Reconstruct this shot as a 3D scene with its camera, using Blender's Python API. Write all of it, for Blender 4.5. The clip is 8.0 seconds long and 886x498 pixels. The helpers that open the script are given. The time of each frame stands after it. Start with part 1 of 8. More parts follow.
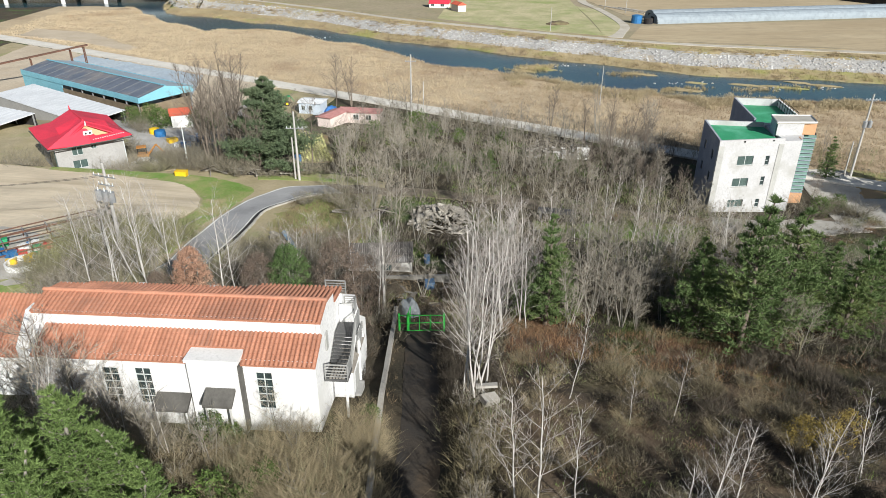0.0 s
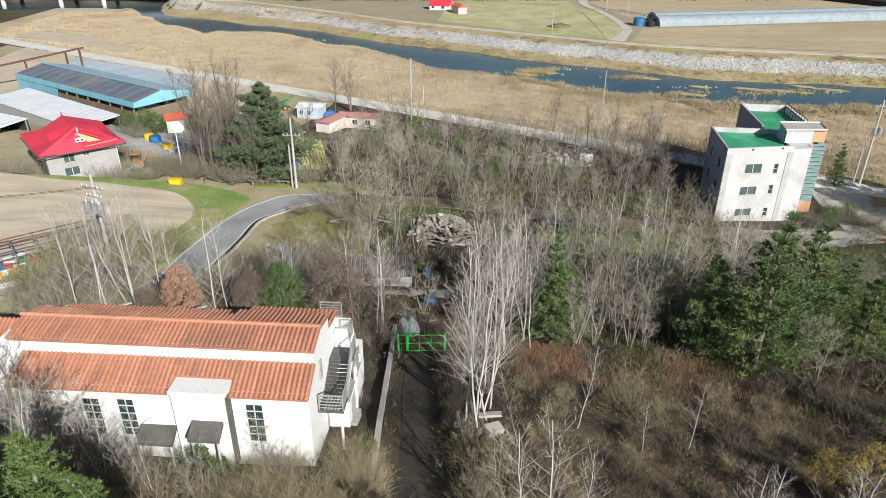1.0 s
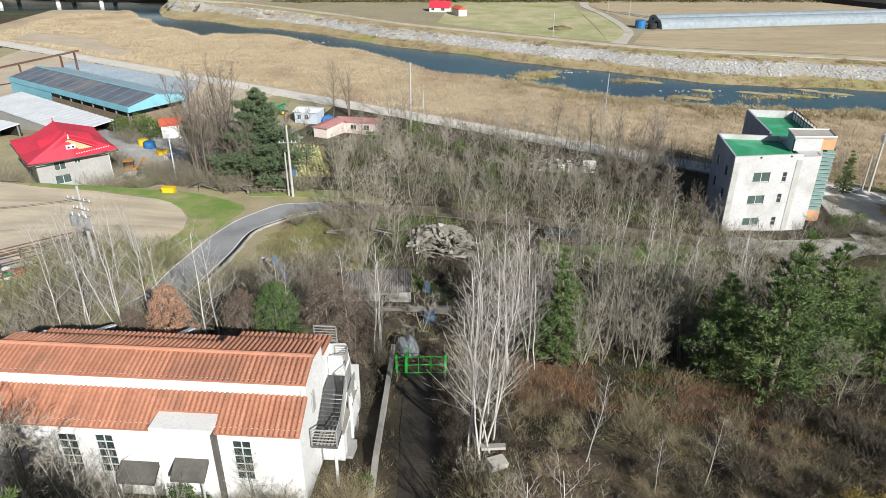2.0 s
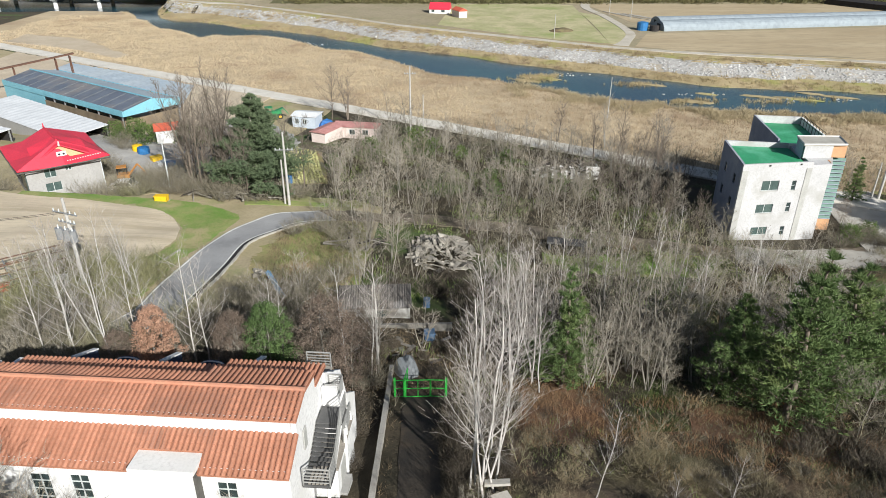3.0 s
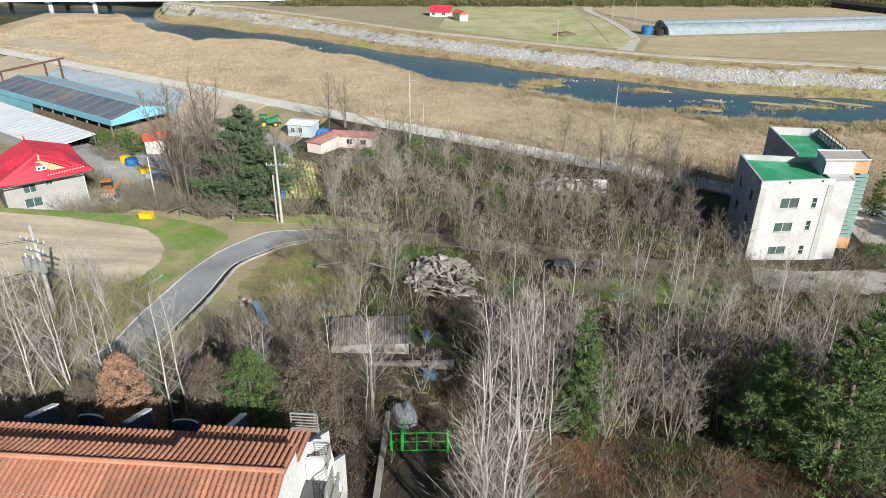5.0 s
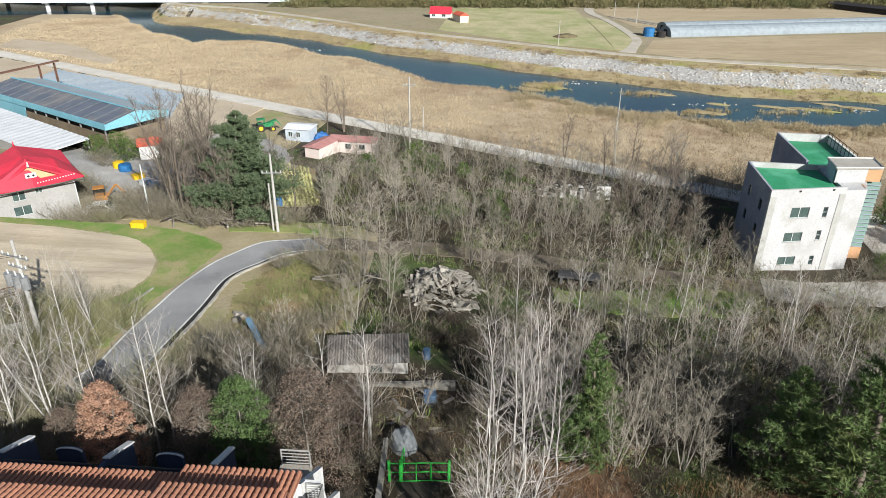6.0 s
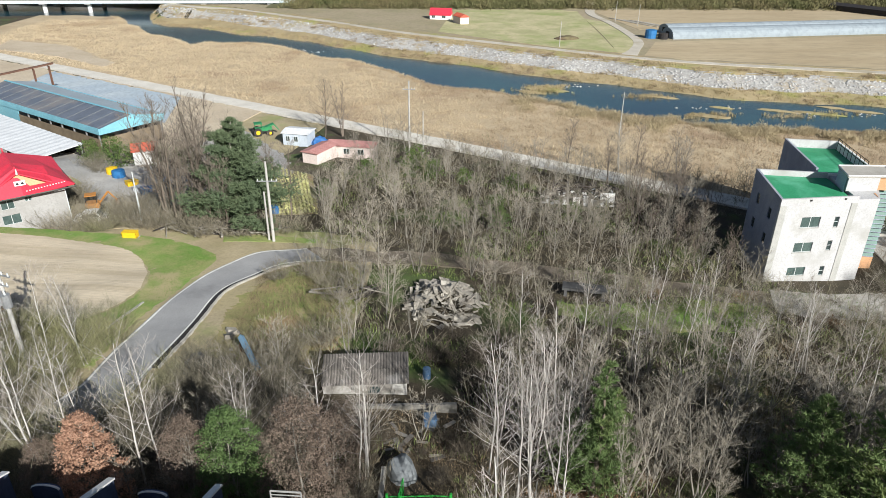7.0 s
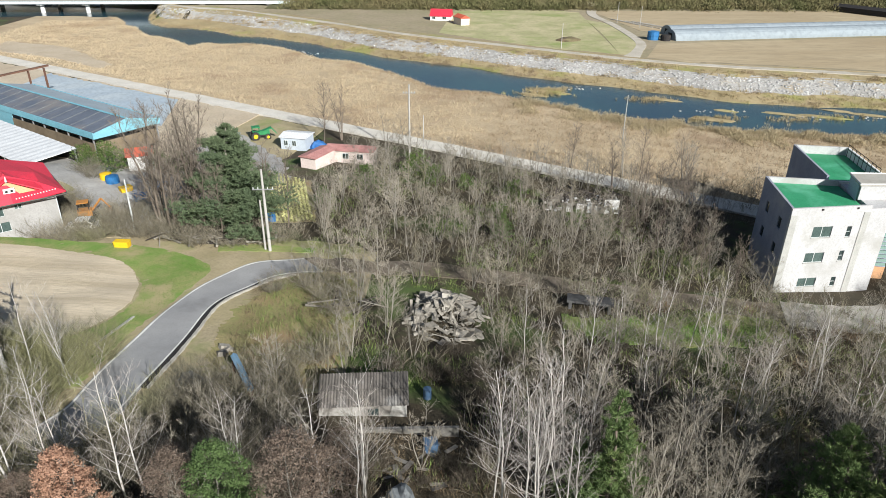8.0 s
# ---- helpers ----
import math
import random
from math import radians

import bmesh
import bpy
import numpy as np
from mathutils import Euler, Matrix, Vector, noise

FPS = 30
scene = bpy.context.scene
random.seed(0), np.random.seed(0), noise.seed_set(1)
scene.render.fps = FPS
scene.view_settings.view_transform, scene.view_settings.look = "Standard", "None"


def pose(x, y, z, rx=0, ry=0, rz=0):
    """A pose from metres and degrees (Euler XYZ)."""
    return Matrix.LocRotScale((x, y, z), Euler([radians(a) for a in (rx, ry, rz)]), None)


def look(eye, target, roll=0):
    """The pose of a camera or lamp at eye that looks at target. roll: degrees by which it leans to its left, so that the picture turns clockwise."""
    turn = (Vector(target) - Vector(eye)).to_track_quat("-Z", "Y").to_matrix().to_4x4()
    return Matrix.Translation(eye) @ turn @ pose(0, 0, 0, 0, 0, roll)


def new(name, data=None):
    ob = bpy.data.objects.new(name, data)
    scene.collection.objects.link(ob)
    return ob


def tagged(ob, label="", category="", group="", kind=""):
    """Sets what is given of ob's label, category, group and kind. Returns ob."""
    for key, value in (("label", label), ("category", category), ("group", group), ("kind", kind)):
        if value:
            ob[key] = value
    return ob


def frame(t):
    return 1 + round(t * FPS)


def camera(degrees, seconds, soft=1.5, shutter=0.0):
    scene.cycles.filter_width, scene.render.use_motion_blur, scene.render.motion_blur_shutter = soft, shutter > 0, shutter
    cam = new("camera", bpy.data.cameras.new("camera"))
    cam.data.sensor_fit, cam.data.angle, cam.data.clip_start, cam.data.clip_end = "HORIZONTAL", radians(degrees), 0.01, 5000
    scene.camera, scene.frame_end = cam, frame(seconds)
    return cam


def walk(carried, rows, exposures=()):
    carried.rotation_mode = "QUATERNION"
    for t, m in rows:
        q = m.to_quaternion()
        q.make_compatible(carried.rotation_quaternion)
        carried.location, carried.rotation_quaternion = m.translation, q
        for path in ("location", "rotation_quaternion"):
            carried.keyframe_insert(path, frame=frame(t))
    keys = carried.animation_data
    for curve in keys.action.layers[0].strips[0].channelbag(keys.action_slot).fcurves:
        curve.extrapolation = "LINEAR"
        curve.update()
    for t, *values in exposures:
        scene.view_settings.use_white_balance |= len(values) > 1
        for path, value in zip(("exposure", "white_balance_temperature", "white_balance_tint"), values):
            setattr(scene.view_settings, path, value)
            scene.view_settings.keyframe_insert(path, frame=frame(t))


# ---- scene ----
cam = camera(66.8, 8.0, 0.9)
PATH = [
    (0, (0.012, -0.185, 35.717), (0.1042, 1.5989, 34.8168), 0.25),
    (0.5, (0.041, 1.021, 35.761), (0.1336, 2.8056, 34.8621), 0.27),
    (1, (0.073, 2.235, 35.799), (0.1650, 4.0195, 34.9018), 0.30),
    (1.5, (0.105, 3.453, 35.833), (0.1981, 5.2387, 34.9366), 0.32),
    (2, (0.139, 4.675, 35.862), (0.2320, 6.4613, 34.9671), 0.35),
    (2.5, (0.173, 5.899, 35.888), (0.2664, 7.6858, 34.9939), 0.37),
    (3, (0.207, 7.123, 35.911), (0.3005, 8.9101, 35.0177), 0.40),
    (3.5, (0.240, 8.346, 35.931), (0.3338, 10.1327, 35.0391), 0.42),
    (4, (0.272, 9.564, 35.950), (0.3657, 11.3516, 35.0588), 0.45),
    (4.5, (0.302, 10.777, 35.968), (0.3956, 12.5651, 35.0774), 0.48),
    (5, (0.329, 11.983, 35.986), (0.4229, 13.7715, 35.0955), 0.50),
    (5.5, (0.353, 13.180, 36.003), (0.4470, 14.9688, 35.1138), 0.53),
    (6, (0.373, 14.367, 36.022), (0.4674, 16.1555, 35.1330), 0.55),
    (6.5, (0.388, 15.540, 36.042), (0.4834, 17.3295, 35.1535), 0.58),
    (7, (0.399, 16.700, 36.064), (0.4944, 18.4893, 35.1762), 0.60),
    (7.5, (0.405, 17.843, 36.089), (0.5000, 19.6329, 35.2016), 0.63),
    (8, (0.404, 18.969, 36.118), (0.4994, 20.7586, 35.2304), 0.65),
]
walk(cam, [(t, look(eye, target, roll)) for t, eye, target, roll in PATH], exposures=[(0.0, 0.50), (4.0, 0.50), (8.0, 0.55)])

# ---- sky and sun ----
SUN_AHEAD, SUN_UP = math.atan2(0.46, -0.89), radians(28)
world = bpy.data.worlds.new("world")
scene.world = world
world.use_nodes = True
sky = world.node_tree.nodes.new("ShaderNodeTexSky")
sky.sky_type, sky.sun_disc = "NISHITA", False
sky.sun_elevation, sky.sun_rotation = SUN_UP, SUN_AHEAD
world.node_tree.links.new(sky.outputs[0], world.node_tree.nodes["Background"].inputs[0])
world.node_tree.nodes["Background"].inputs[1].default_value = 0.05
sun = new("sun", bpy.data.lights.new("sun", "SUN"))
sun.data.energy, sun.data.angle, sun.data.color = 5.0, radians(0.5), (1.0, 0.985, 0.935)
sun.matrix_basis = look((math.sin(SUN_AHEAD) * 100, math.cos(SUN_AHEAD) * 100, math.tan(SUN_UP) * 100), (0, 0, 0))


# ---- materials ----
def noisy(name, a, b, scale=0.6, fine=9.0, rough=0.85, bump=0.25, metal=0.0, rand=0.0, island=0.0, contrast=(0.35, 0.65), c=None, spec=0.3, stretch=None, leaf=0.0):
    """Two-scale mottled surface in world metres: a and b mixed by a coarse and a fine noise, c in sparse patches."""
    m = bpy.data.materials.new(name)
    m.use_nodes = True
    nt = m.node_tree
    n, ln = nt.nodes, nt.links
    bsdf = n["Principled BSDF"]
    bsdf.inputs["Roughness"].default_value, bsdf.inputs["Metallic"].default_value = rough, metal
    bsdf.inputs["Specular IOR Level"].default_value = spec
    geo = n.new("ShaderNodeNewGeometry")
    where = geo.outputs["Position"]
    if stretch:
        mp = n.new("ShaderNodeMapping")
        mp.inputs["Scale"].default_value = stretch
        ln.new(where, mp.inputs["Vector"])
        where = mp.outputs["Vector"]

    def tex(s, detail):
        t = n.new("ShaderNodeTexNoise")
        t.inputs["Scale"].default_value, t.inputs["Detail"].default_value = s, detail
        t.inputs["Roughness"].default_value = 0.62
        ln.new(where, t.inputs["Vector"])
        return t

    def ramp(src, lo, hi):
        r = n.new("ShaderNodeMapRange")
        r.inputs["From Min"].default_value, r.inputs["From Max"].default_value = lo, hi
        ln.new(src, r.inputs["Value"])
        return r.outputs["Result"]

    def mix(f, p, q):
        x = n.new("ShaderNodeMix")
        x.data_type = "RGBA"
        for sock, v in ((x.inputs[0], f), (x.inputs[6], p), (x.inputs[7], q)):
            if isinstance(v, (tuple, list)):
                sock.default_value = (*v, 1.0)
            elif isinstance(v, float):
                sock.default_value = v
            else:
                ln.new(v, sock)
        return x.outputs[2]

    big, small = tex(scale, 5.0), tex(fine, 4.0)
    colour = mix(ramp(big.outputs["Fac"], *contrast), a, b)
    half = tuple(0.55 * v for v in a)
    speck = n.new("ShaderNodeMath")
    speck.operation = "MULTIPLY"
    speck.inputs[1].default_value = 0.55
    ln.new(ramp(small.outputs["Fac"], 0.45, 0.72), speck.inputs[0])
    colour = mix(speck.outputs[0], colour, half)
    if c:
        patch = tex(scale * 0.37, 6.0)
        colour = mix(ramp(patch.outputs["Fac"], 0.53, 0.64), colour, c)
    if rand or island:
        hsv = n.new("ShaderNodeHueSaturation")
        r = n.new("ShaderNodeMapRange")
        k = rand or island
        r.inputs["To Min"].default_value, r.inputs["To Max"].default_value = 1 - k, 1 + k
        src = geo.outputs["Random Per Island"] if island else n.new("ShaderNodeObjectInfo").outputs["Random"]
        ln.new(src, r.inputs["Value"])
        ln.new(r.outputs["Result"], hsv.inputs["Value"])
        ln.new(colour, hsv.inputs["Color"])
        colour = hsv.outputs["Color"]
    ln.new(colour, bsdf.inputs["Base Color"])
    if bump:
        bp = n.new("ShaderNodeBump")
        bp.inputs["Strength"].default_value, bp.inputs["Distance"].default_value = bump, 0.4 / fine
        ln.new(small.outputs["Fac"], bp.inputs["Height"])
        ln.new(bp.outputs["Normal"], bsdf.inputs["Normal"])
    if leaf:
        thin, both = n.new("ShaderNodeBsdfTranslucent"), n.new("ShaderNodeMixShader")
        both.inputs[0].default_value = leaf
        ln.new(colour, thin.inputs["Color"])
        ln.new(bsdf.outputs[0], both.inputs[1])
        ln.new(thin.outputs[0], both.inputs[2])
        ln.new(both.outputs[0], n["Material Output"].inputs["Surface"])
    return m


M_GROUND = noisy("leaf_litter", (0.088, 0.069, 0.045), (0.042, 0.038, 0.025), 0.22, 4.0, 0.95, 0.7, c=(0.075, 0.115, 0.033), contrast=(0.3, 0.7))
M_DRYGRASS = noisy("dry_grass", (0.41, 0.345, 0.225), (0.33, 0.285, 0.165), 0.3, 4.0, 0.95, 0.5, c=(0.25, 0.265, 0.115))
M_REEDBED = noisy("reed_floor", (0.52, 0.42, 0.285), (0.43, 0.34, 0.225), 0.12, 1.6, 0.95, 0.7, c=(0.36, 0.27, 0.18))
M_REED = noisy("reed_straw", (0.62, 0.515, 0.36), (0.54, 0.445, 0.31), 0.06, 1.5, 0.9, 0.0, island=0.10, c=(0.42, 0.325, 0.215), leaf=0.3)
M_REED2 = noisy("tawny_reed", (0.46, 0.365, 0.25), (0.375, 0.295, 0.20), 0.06, 1.5, 0.9, 0.0, island=0.12, c=(0.29, 0.22, 0.145), leaf=0.3)
M_SAND = noisy("ploughed_soil", (0.63, 0.54, 0.405), (0.50, 0.42, 0.30), 0.26, 5.0, 0.95, 0.7, stretch=(0.12, 2.2, 1.0), contrast=(0.44, 0.62))
M_SANDBAR = noisy("pale_sand", (0.55, 0.47, 0.36), (0.46, 0.38, 0.28), 0.1, 2.0, 0.95, 0.3)
M_GRASS = noisy("green_grass", (0.165, 0.285, 0.06), (0.30, 0.31, 0.125), 0.35, 6.0, 0.95, 0.6, c=(0.38, 0.325, 0.18), contrast=(0.36, 0.60))
M_MEADOW = noisy("dry_meadow", (0.32, 0.275, 0.135), (0.22, 0.24, 0.085), 0.3, 5.0, 0.95, 0.7, c=(0.31, 0.22, 0.125), contrast=(0.40, 0.62))
M_FARFIELD = noisy("far_meadow", (0.37, 0.365, 0.19), (0.50, 0.45, 0.275), 0.10, 0.8, 0.95, 0.4, c=(0.26, 0.31, 0.11), contrast=(0.4, 0.6))
M_FARSOIL = noisy("far_soil", (0.47, 0.385, 0.255), (0.38, 0.30, 0.19), 0.05, 0.7, 0.95, 0.3, stretch=(0.3, 1.2, 1.0))
M_FARGREY = noisy("far_bare_earth", (0.36, 0.30, 0.21), (0.29, 0.26, 0.16), 0.05, 0.7, 0.95, 0.3)
M_SCRUB = noisy("far_scrub_floor", (0.15, 0.125, 0.065), (0.11, 0.115, 0.05), 0.05, 0.5, 0.95, 0.5)
M_BANK = noisy("bank_grass", (0.42, 0.34, 0.20), (0.31, 0.25, 0.14), 0.15, 1.5, 0.95, 0.5, c=(0.30, 0.29, 0.11))
M_BANKBRUSH = noisy("brown_bank_brush", (0.36, 0.285, 0.19), (0.24, 0.185, 0.12), 0.15, 1.5, 0.95, 0.0, island=0.3)
M_VEG = noisy("vegetable_leaf", (0.62, 0.60, 0.28), (0.50, 0.49, 0.22), 0.8, 8.0, 0.9, 0.5, rand=0.15)
M_ASPHALT = noisy("asphalt", (0.345, 0.347, 0.35), (0.29, 0.292, 0.295), 0.35, 14.0, 0.9, 0.2, c=(0.225, 0.225, 0.227))
# Litter brown of the drive, taken darker for the tree shade on it.
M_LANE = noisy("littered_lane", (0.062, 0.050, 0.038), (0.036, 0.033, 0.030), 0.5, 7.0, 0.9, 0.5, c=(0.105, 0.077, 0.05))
M_CONC = noisy("concrete", (0.46, 0.44, 0.40), (0.36, 0.34, 0.30), 0.5, 9.0, 0.9, 0.3)
M_PALEROAD = noisy("pale_concrete_road", (0.68, 0.65, 0.59), (0.58, 0.55, 0.49), 0.3, 5.0, 0.9, 0.2)
M_OLDROAD = noisy("dusty_concrete_road", (0.56, 0.52, 0.45), (0.46, 0.42, 0.35), 0.25, 3.0, 0.9, 0.2, c=(0.40, 0.35, 0.26))
M_TRACK = noisy("littered_track", (0.24, 0.20, 0.16), (0.125, 0.102, 0.074), 0.45, 5.0, 0.95, 0.4, c=(0.105, 0.09, 0.06))
M_RUSSET = noisy("russet_leaf_fall", (0.235, 0.135, 0.083), (0.175, 0.105, 0.068), 0.5, 5.0, 0.95, 0.5, c=(0.22, 0.15, 0.09))
M_ROCKBASE = noisy("grey_rubble_base", (0.46, 0.45, 0.43), (0.33, 0.32, 0.30), 0.5, 1.6, 0.95, 0.9, c=(0.36, 0.31, 0.23))
M_LINE = noisy("road_paint", (0.75, 0.75, 0.72), (0.6, 0.6, 0.57), 1.0, 12.0, 0.7, 0.1)
M_ROCK = noisy("riprap", (0.47, 0.47, 0.465), (0.35, 0.345, 0.335), 0.12, 3.0, 0.9, 0.5, island=0.3, c=(0.33, 0.285, 0.21))
M_WHITE = noisy("white_render", (0.76, 0.76, 0.755), (0.70, 0.70, 0.695), 0.35, 6.0, 0.85, 0.08, c=(0.64, 0.64, 0.62))
M_WHITE2 = noisy("weathered_white_render", (0.78, 0.78, 0.77), (0.70, 0.70, 0.69), 0.4, 6.0, 0.85, 0.08, c=(0.58, 0.57, 0.54))
M_WHITE3 = noisy("dull_white_render", (0.52, 0.52, 0.525), (0.465, 0.465, 0.47), 0.4, 6.0, 0.85, 0.08, c=(0.37, 0.365, 0.35))
M_GREYSTRIPE = noisy("grey_stained_render", (0.44, 0.44, 0.42), (0.36, 0.36, 0.34), 0.7, 9.0, 0.9, 0.15)
M_BLUEGREY = noisy("blue_grey_render", (0.42, 0.46, 0.55), (0.35, 0.39, 0.48), 0.5, 7.0, 0.85, 0.1)
M_ORANGEPANEL = noisy("orange_panel", (0.62, 0.36, 0.20), (0.55, 0.30, 0.16), 0.8, 9.0, 0.7, 0.1)
M_ORANGEPAINT = noisy("orange_machine_paint", (0.50, 0.22, 0.05), (0.40, 0.18, 0.05), 1.2, 8.0, 0.5, 0.1)
M_GREENROOF = noisy("green_waterproofing", (0.035, 0.27, 0.125), (0.045, 0.33, 0.16), 0.4, 5.0, 0.6, 0.05, c=(0.10, 0.40, 0.24))
M_TILE = noisy("terracotta_tile", (0.48, 0.228, 0.148), (0.415, 0.186, 0.117), 0.9, 7.0, 0.85, 0.2, rand=0.13, c=(0.32, 0.16, 0.11))
M_TILEBASE = noisy("roof_under_tile", (0.42, 0.185, 0.115), (0.32, 0.14, 0.085), 0.9, 9.0, 0.9, 0.2)
M_REDROOF = noisy("red_metal_roof", (0.70, 0.045, 0.08), (0.60, 0.038, 0.065), 0.5, 6.0, 0.45, 0.05)
M_PINKROOF = noisy("faded_red_roof", (0.50, 0.255, 0.24), (0.41, 0.205, 0.19), 0.8, 6.0, 0.8, 0.1)
M_PINK = noisy("pink_render", (0.74, 0.635, 0.59), (0.65, 0.55, 0.51), 0.8, 6.0, 0.9, 0.1)
M_ORANGEROOF = noisy("small_orange_roof", (0.55, 0.12, 0.07), (0.45, 0.10, 0.06), 0.8, 6.0, 0.7, 0.1)
M_CYAN = noisy("light_blue_sheet", (0.22, 0.50, 0.60), (0.19, 0.44, 0.54), 0.4, 5.0, 0.5, 0.05)
M_SHEDROOF = noisy("grey_blue_roof_sheet", (0.15, 0.17, 0.21), (0.10, 0.115, 0.15), 0.25, 3.0, 0.45, 0.1, c=(0.20, 0.19, 0.19))
M_SHEDROOF2 = noisy("pale_blue_roof_sheet", (0.37, 0.44, 0.49), (0.31, 0.37, 0.42), 0.25, 3.0, 0.5, 0.1)
M_PALEROOF = noisy("whitish_roof_sheet", (0.74, 0.76, 0.78), (0.62, 0.64, 0.66), 0.3, 4.0, 0.5, 0.1)
M_DARK = noisy("dark_interior", (0.025, 0.025, 0.03), (0.04, 0.035, 0.03), 0.8, 6.0, 0.9, 0.1)
M_GLASS = noisy("window_glass", (0.03, 0.042, 0.042), (0.045, 0.065, 0.065), 1.2, 4.0, 0.15, 0.0, spec=0.5)
M_GREENGLASS = noisy("green_glass", (0.06, 0.09, 0.085), (0.09, 0.13, 0.12), 0.9, 4.0, 0.25, 0.0, spec=0.4)
M_GREENLOUVRE = noisy("green_louvre_glass", (0.035, 0.115, 0.09), (0.055, 0.16, 0.13), 0.9, 4.0, 0.45, 0.0, spec=0.3)
M_FRAME = noisy("window_frame", (0.62, 0.66, 0.66), (0.54, 0.58, 0.58), 1.5, 9.0, 0.5, 0.05)
M_RAIL = noisy("grey_metal_rail", (0.34, 0.34, 0.33), (0.25, 0.25, 0.24), 1.5, 9.0, 0.6, 0.1, metal=0.2)
M_DECK = noisy("weathered_deck", (0.34, 0.31, 0.27), (0.24, 0.22, 0.19), 1.5, 9.0, 0.85, 0.2)
M_GATE = noisy("green_gate_paint", (0.03, 0.36, 0.05), (0.025, 0.30, 0.045), 1.5, 9.0, 0.6, 0.05)
M_STEEL = noisy("galvanised_steel", (0.42, 0.43, 0.44), (0.32, 0.33, 0.34), 1.5, 9.0, 0.5, 0.1, metal=0.5)
M_RUST = noisy("rusty_steel", (0.15, 0.075, 0.05), (0.10, 0.055, 0.04), 1.0, 9.0, 0.8, 0.3)
M_POLE = noisy("pole_concrete", (0.47, 0.46, 0.435), (0.38, 0.37, 0.35), 0.8, 9.0, 0.85, 0.1)
M_CORR = noisy("old_corrugated_sheet", (0.165, 0.15, 0.135), (0.09, 0.083, 0.075), 0.9, 5.0, 0.85, 0.2, c=(0.26, 0.25, 0.235), rand=0.3)
M_CORR2 = noisy("stained_whitish_wall", (0.46, 0.455, 0.43), (0.33, 0.32, 0.30), 1.2, 6.0, 0.9, 0.2, c=(0.22, 0.205, 0.185))
M_FILM = noisy("plastic_film", (0.29, 0.335, 0.37), (0.26, 0.305, 0.34), 0.12, 0.6, 0.7, 0.0, spec=0.2)
M_BLUESTEEL = noisy("faded_blue_steel", (0.16, 0.28, 0.40), (0.12, 0.21, 0.30), 1.2, 8.0, 0.6, 0.1)
M_OLDWALL = noisy("old_stained_concrete", (0.25, 0.24, 0.22), (0.15, 0.145, 0.13), 0.8, 6.0, 0.9, 0.3)
M_TARP = noisy("blue_tarpaulin", (0.03, 0.12, 0.33), (0.035, 0.15, 0.40), 1.5, 8.0, 0.6, 0.2)
M_BLUEBOX = noisy("faded_dark_blue", (0.06, 0.13, 0.25), (0.09, 0.14, 0.20), 1.5, 8.0, 0.6, 0.2)
M_YELLOW = noisy("yellow_plastic", (0.80, 0.52, 0.02), (0.72, 0.45, 0.02), 1.5, 9.0, 0.5, 0.05)
M_BLUEPLASTIC = noisy("blue_plastic", (0.03, 0.17, 0.40), (0.03, 0.14, 0.33), 1.5, 9.0, 0.55, 0.05)
M_REDPLASTIC = noisy("red_plastic", (0.55, 0.05, 0.05), (0.45, 0.04, 0.04), 1.5, 9.0, 0.5, 0.05)
M_GREENPLASTIC = noisy("green_plastic", (0.04, 0.35, 0.16), (0.04, 0.28, 0.12), 1.5, 9.0, 0.5, 0.05)
M_TRACTOR = noisy("tractor_green", (0.03, 0.20, 0.08), (0.04, 0.26, 0.10), 1.5, 9.0, 0.45, 0.05)
M_RUBBER = noisy("tyre_rubber", (0.03, 0.03, 0.03), (0.05, 0.045, 0.04), 2.0, 9.0, 0.9, 0.2)
M_RUBBLE = noisy("rubble_concrete", (0.38, 0.355, 0.31), (0.26, 0.24, 0.205), 0.9, 6.0, 0.95, 0.5, rand=0.3)
M_CHAR = noisy("charred_timber", (0.045, 0.04, 0.038), (0.10, 0.085, 0.075), 1.0, 8.0, 0.95, 0.4, rand=0.4)
M_BARK = noisy("grey_bark", (0.29, 0.27, 0.235), (0.20, 0.185, 0.158), 0.5, 5.0, 0.95, 0.2, rand=0.25)
M_TWIG = noisy("grey_brown_twig", (0.375, 0.338, 0.277), (0.25, 0.224, 0.18), 0.4, 3.0, 0.95, 0.0, rand=0.3)
M_DARKTWIG = noisy("dark_grey_twig", (0.235, 0.20, 0.165), (0.165, 0.14, 0.115), 0.5, 4.0, 0.95, 0.0, rand=0.15)
M_BIRCHBARK = noisy("white_birch_bark", (0.58, 0.56, 0.53), (0.47, 0.445, 0.42), 0.6, 6.0, 0.85, 0.1, rand=0.1, c=(0.36, 0.33, 0.30))
M_BIRCHTWIG = noisy("pale_birch_twig", (0.43, 0.39, 0.36), (0.31, 0.278, 0.255), 0.5, 4.0, 0.9, 0.0, rand=0.12)
M_BRUSH = noisy("brush_twig", (0.265, 0.237, 0.178), (0.14, 0.127, 0.094), 0.12, 2.0, 0.95, 0.0, island=0.5, c=(0.23, 0.225, 0.12))
M_DARKBRUSH = noisy("dark_brush_twig", (0.105, 0.088, 0.066), (0.058, 0.050, 0.04), 0.15, 2.0, 0.95, 0.0, island=0.45, c=(0.20, 0.17, 0.10))
M_RUSTBRUSH = noisy("rusty_brush_twig", (0.225, 0.145, 0.088), (0.135, 0.09, 0.056), 0.15, 2.0, 0.95, 0.0, island=0.4, c=(0.25, 0.18, 0.10))
M_OLIVEBRUSH = noisy("olive_brush_twig", (0.195, 0.168, 0.108), (0.12, 0.106, 0.07), 0.15, 2.0, 0.95, 0.0, island=0.4, c=(0.14, 0.16, 0.07))
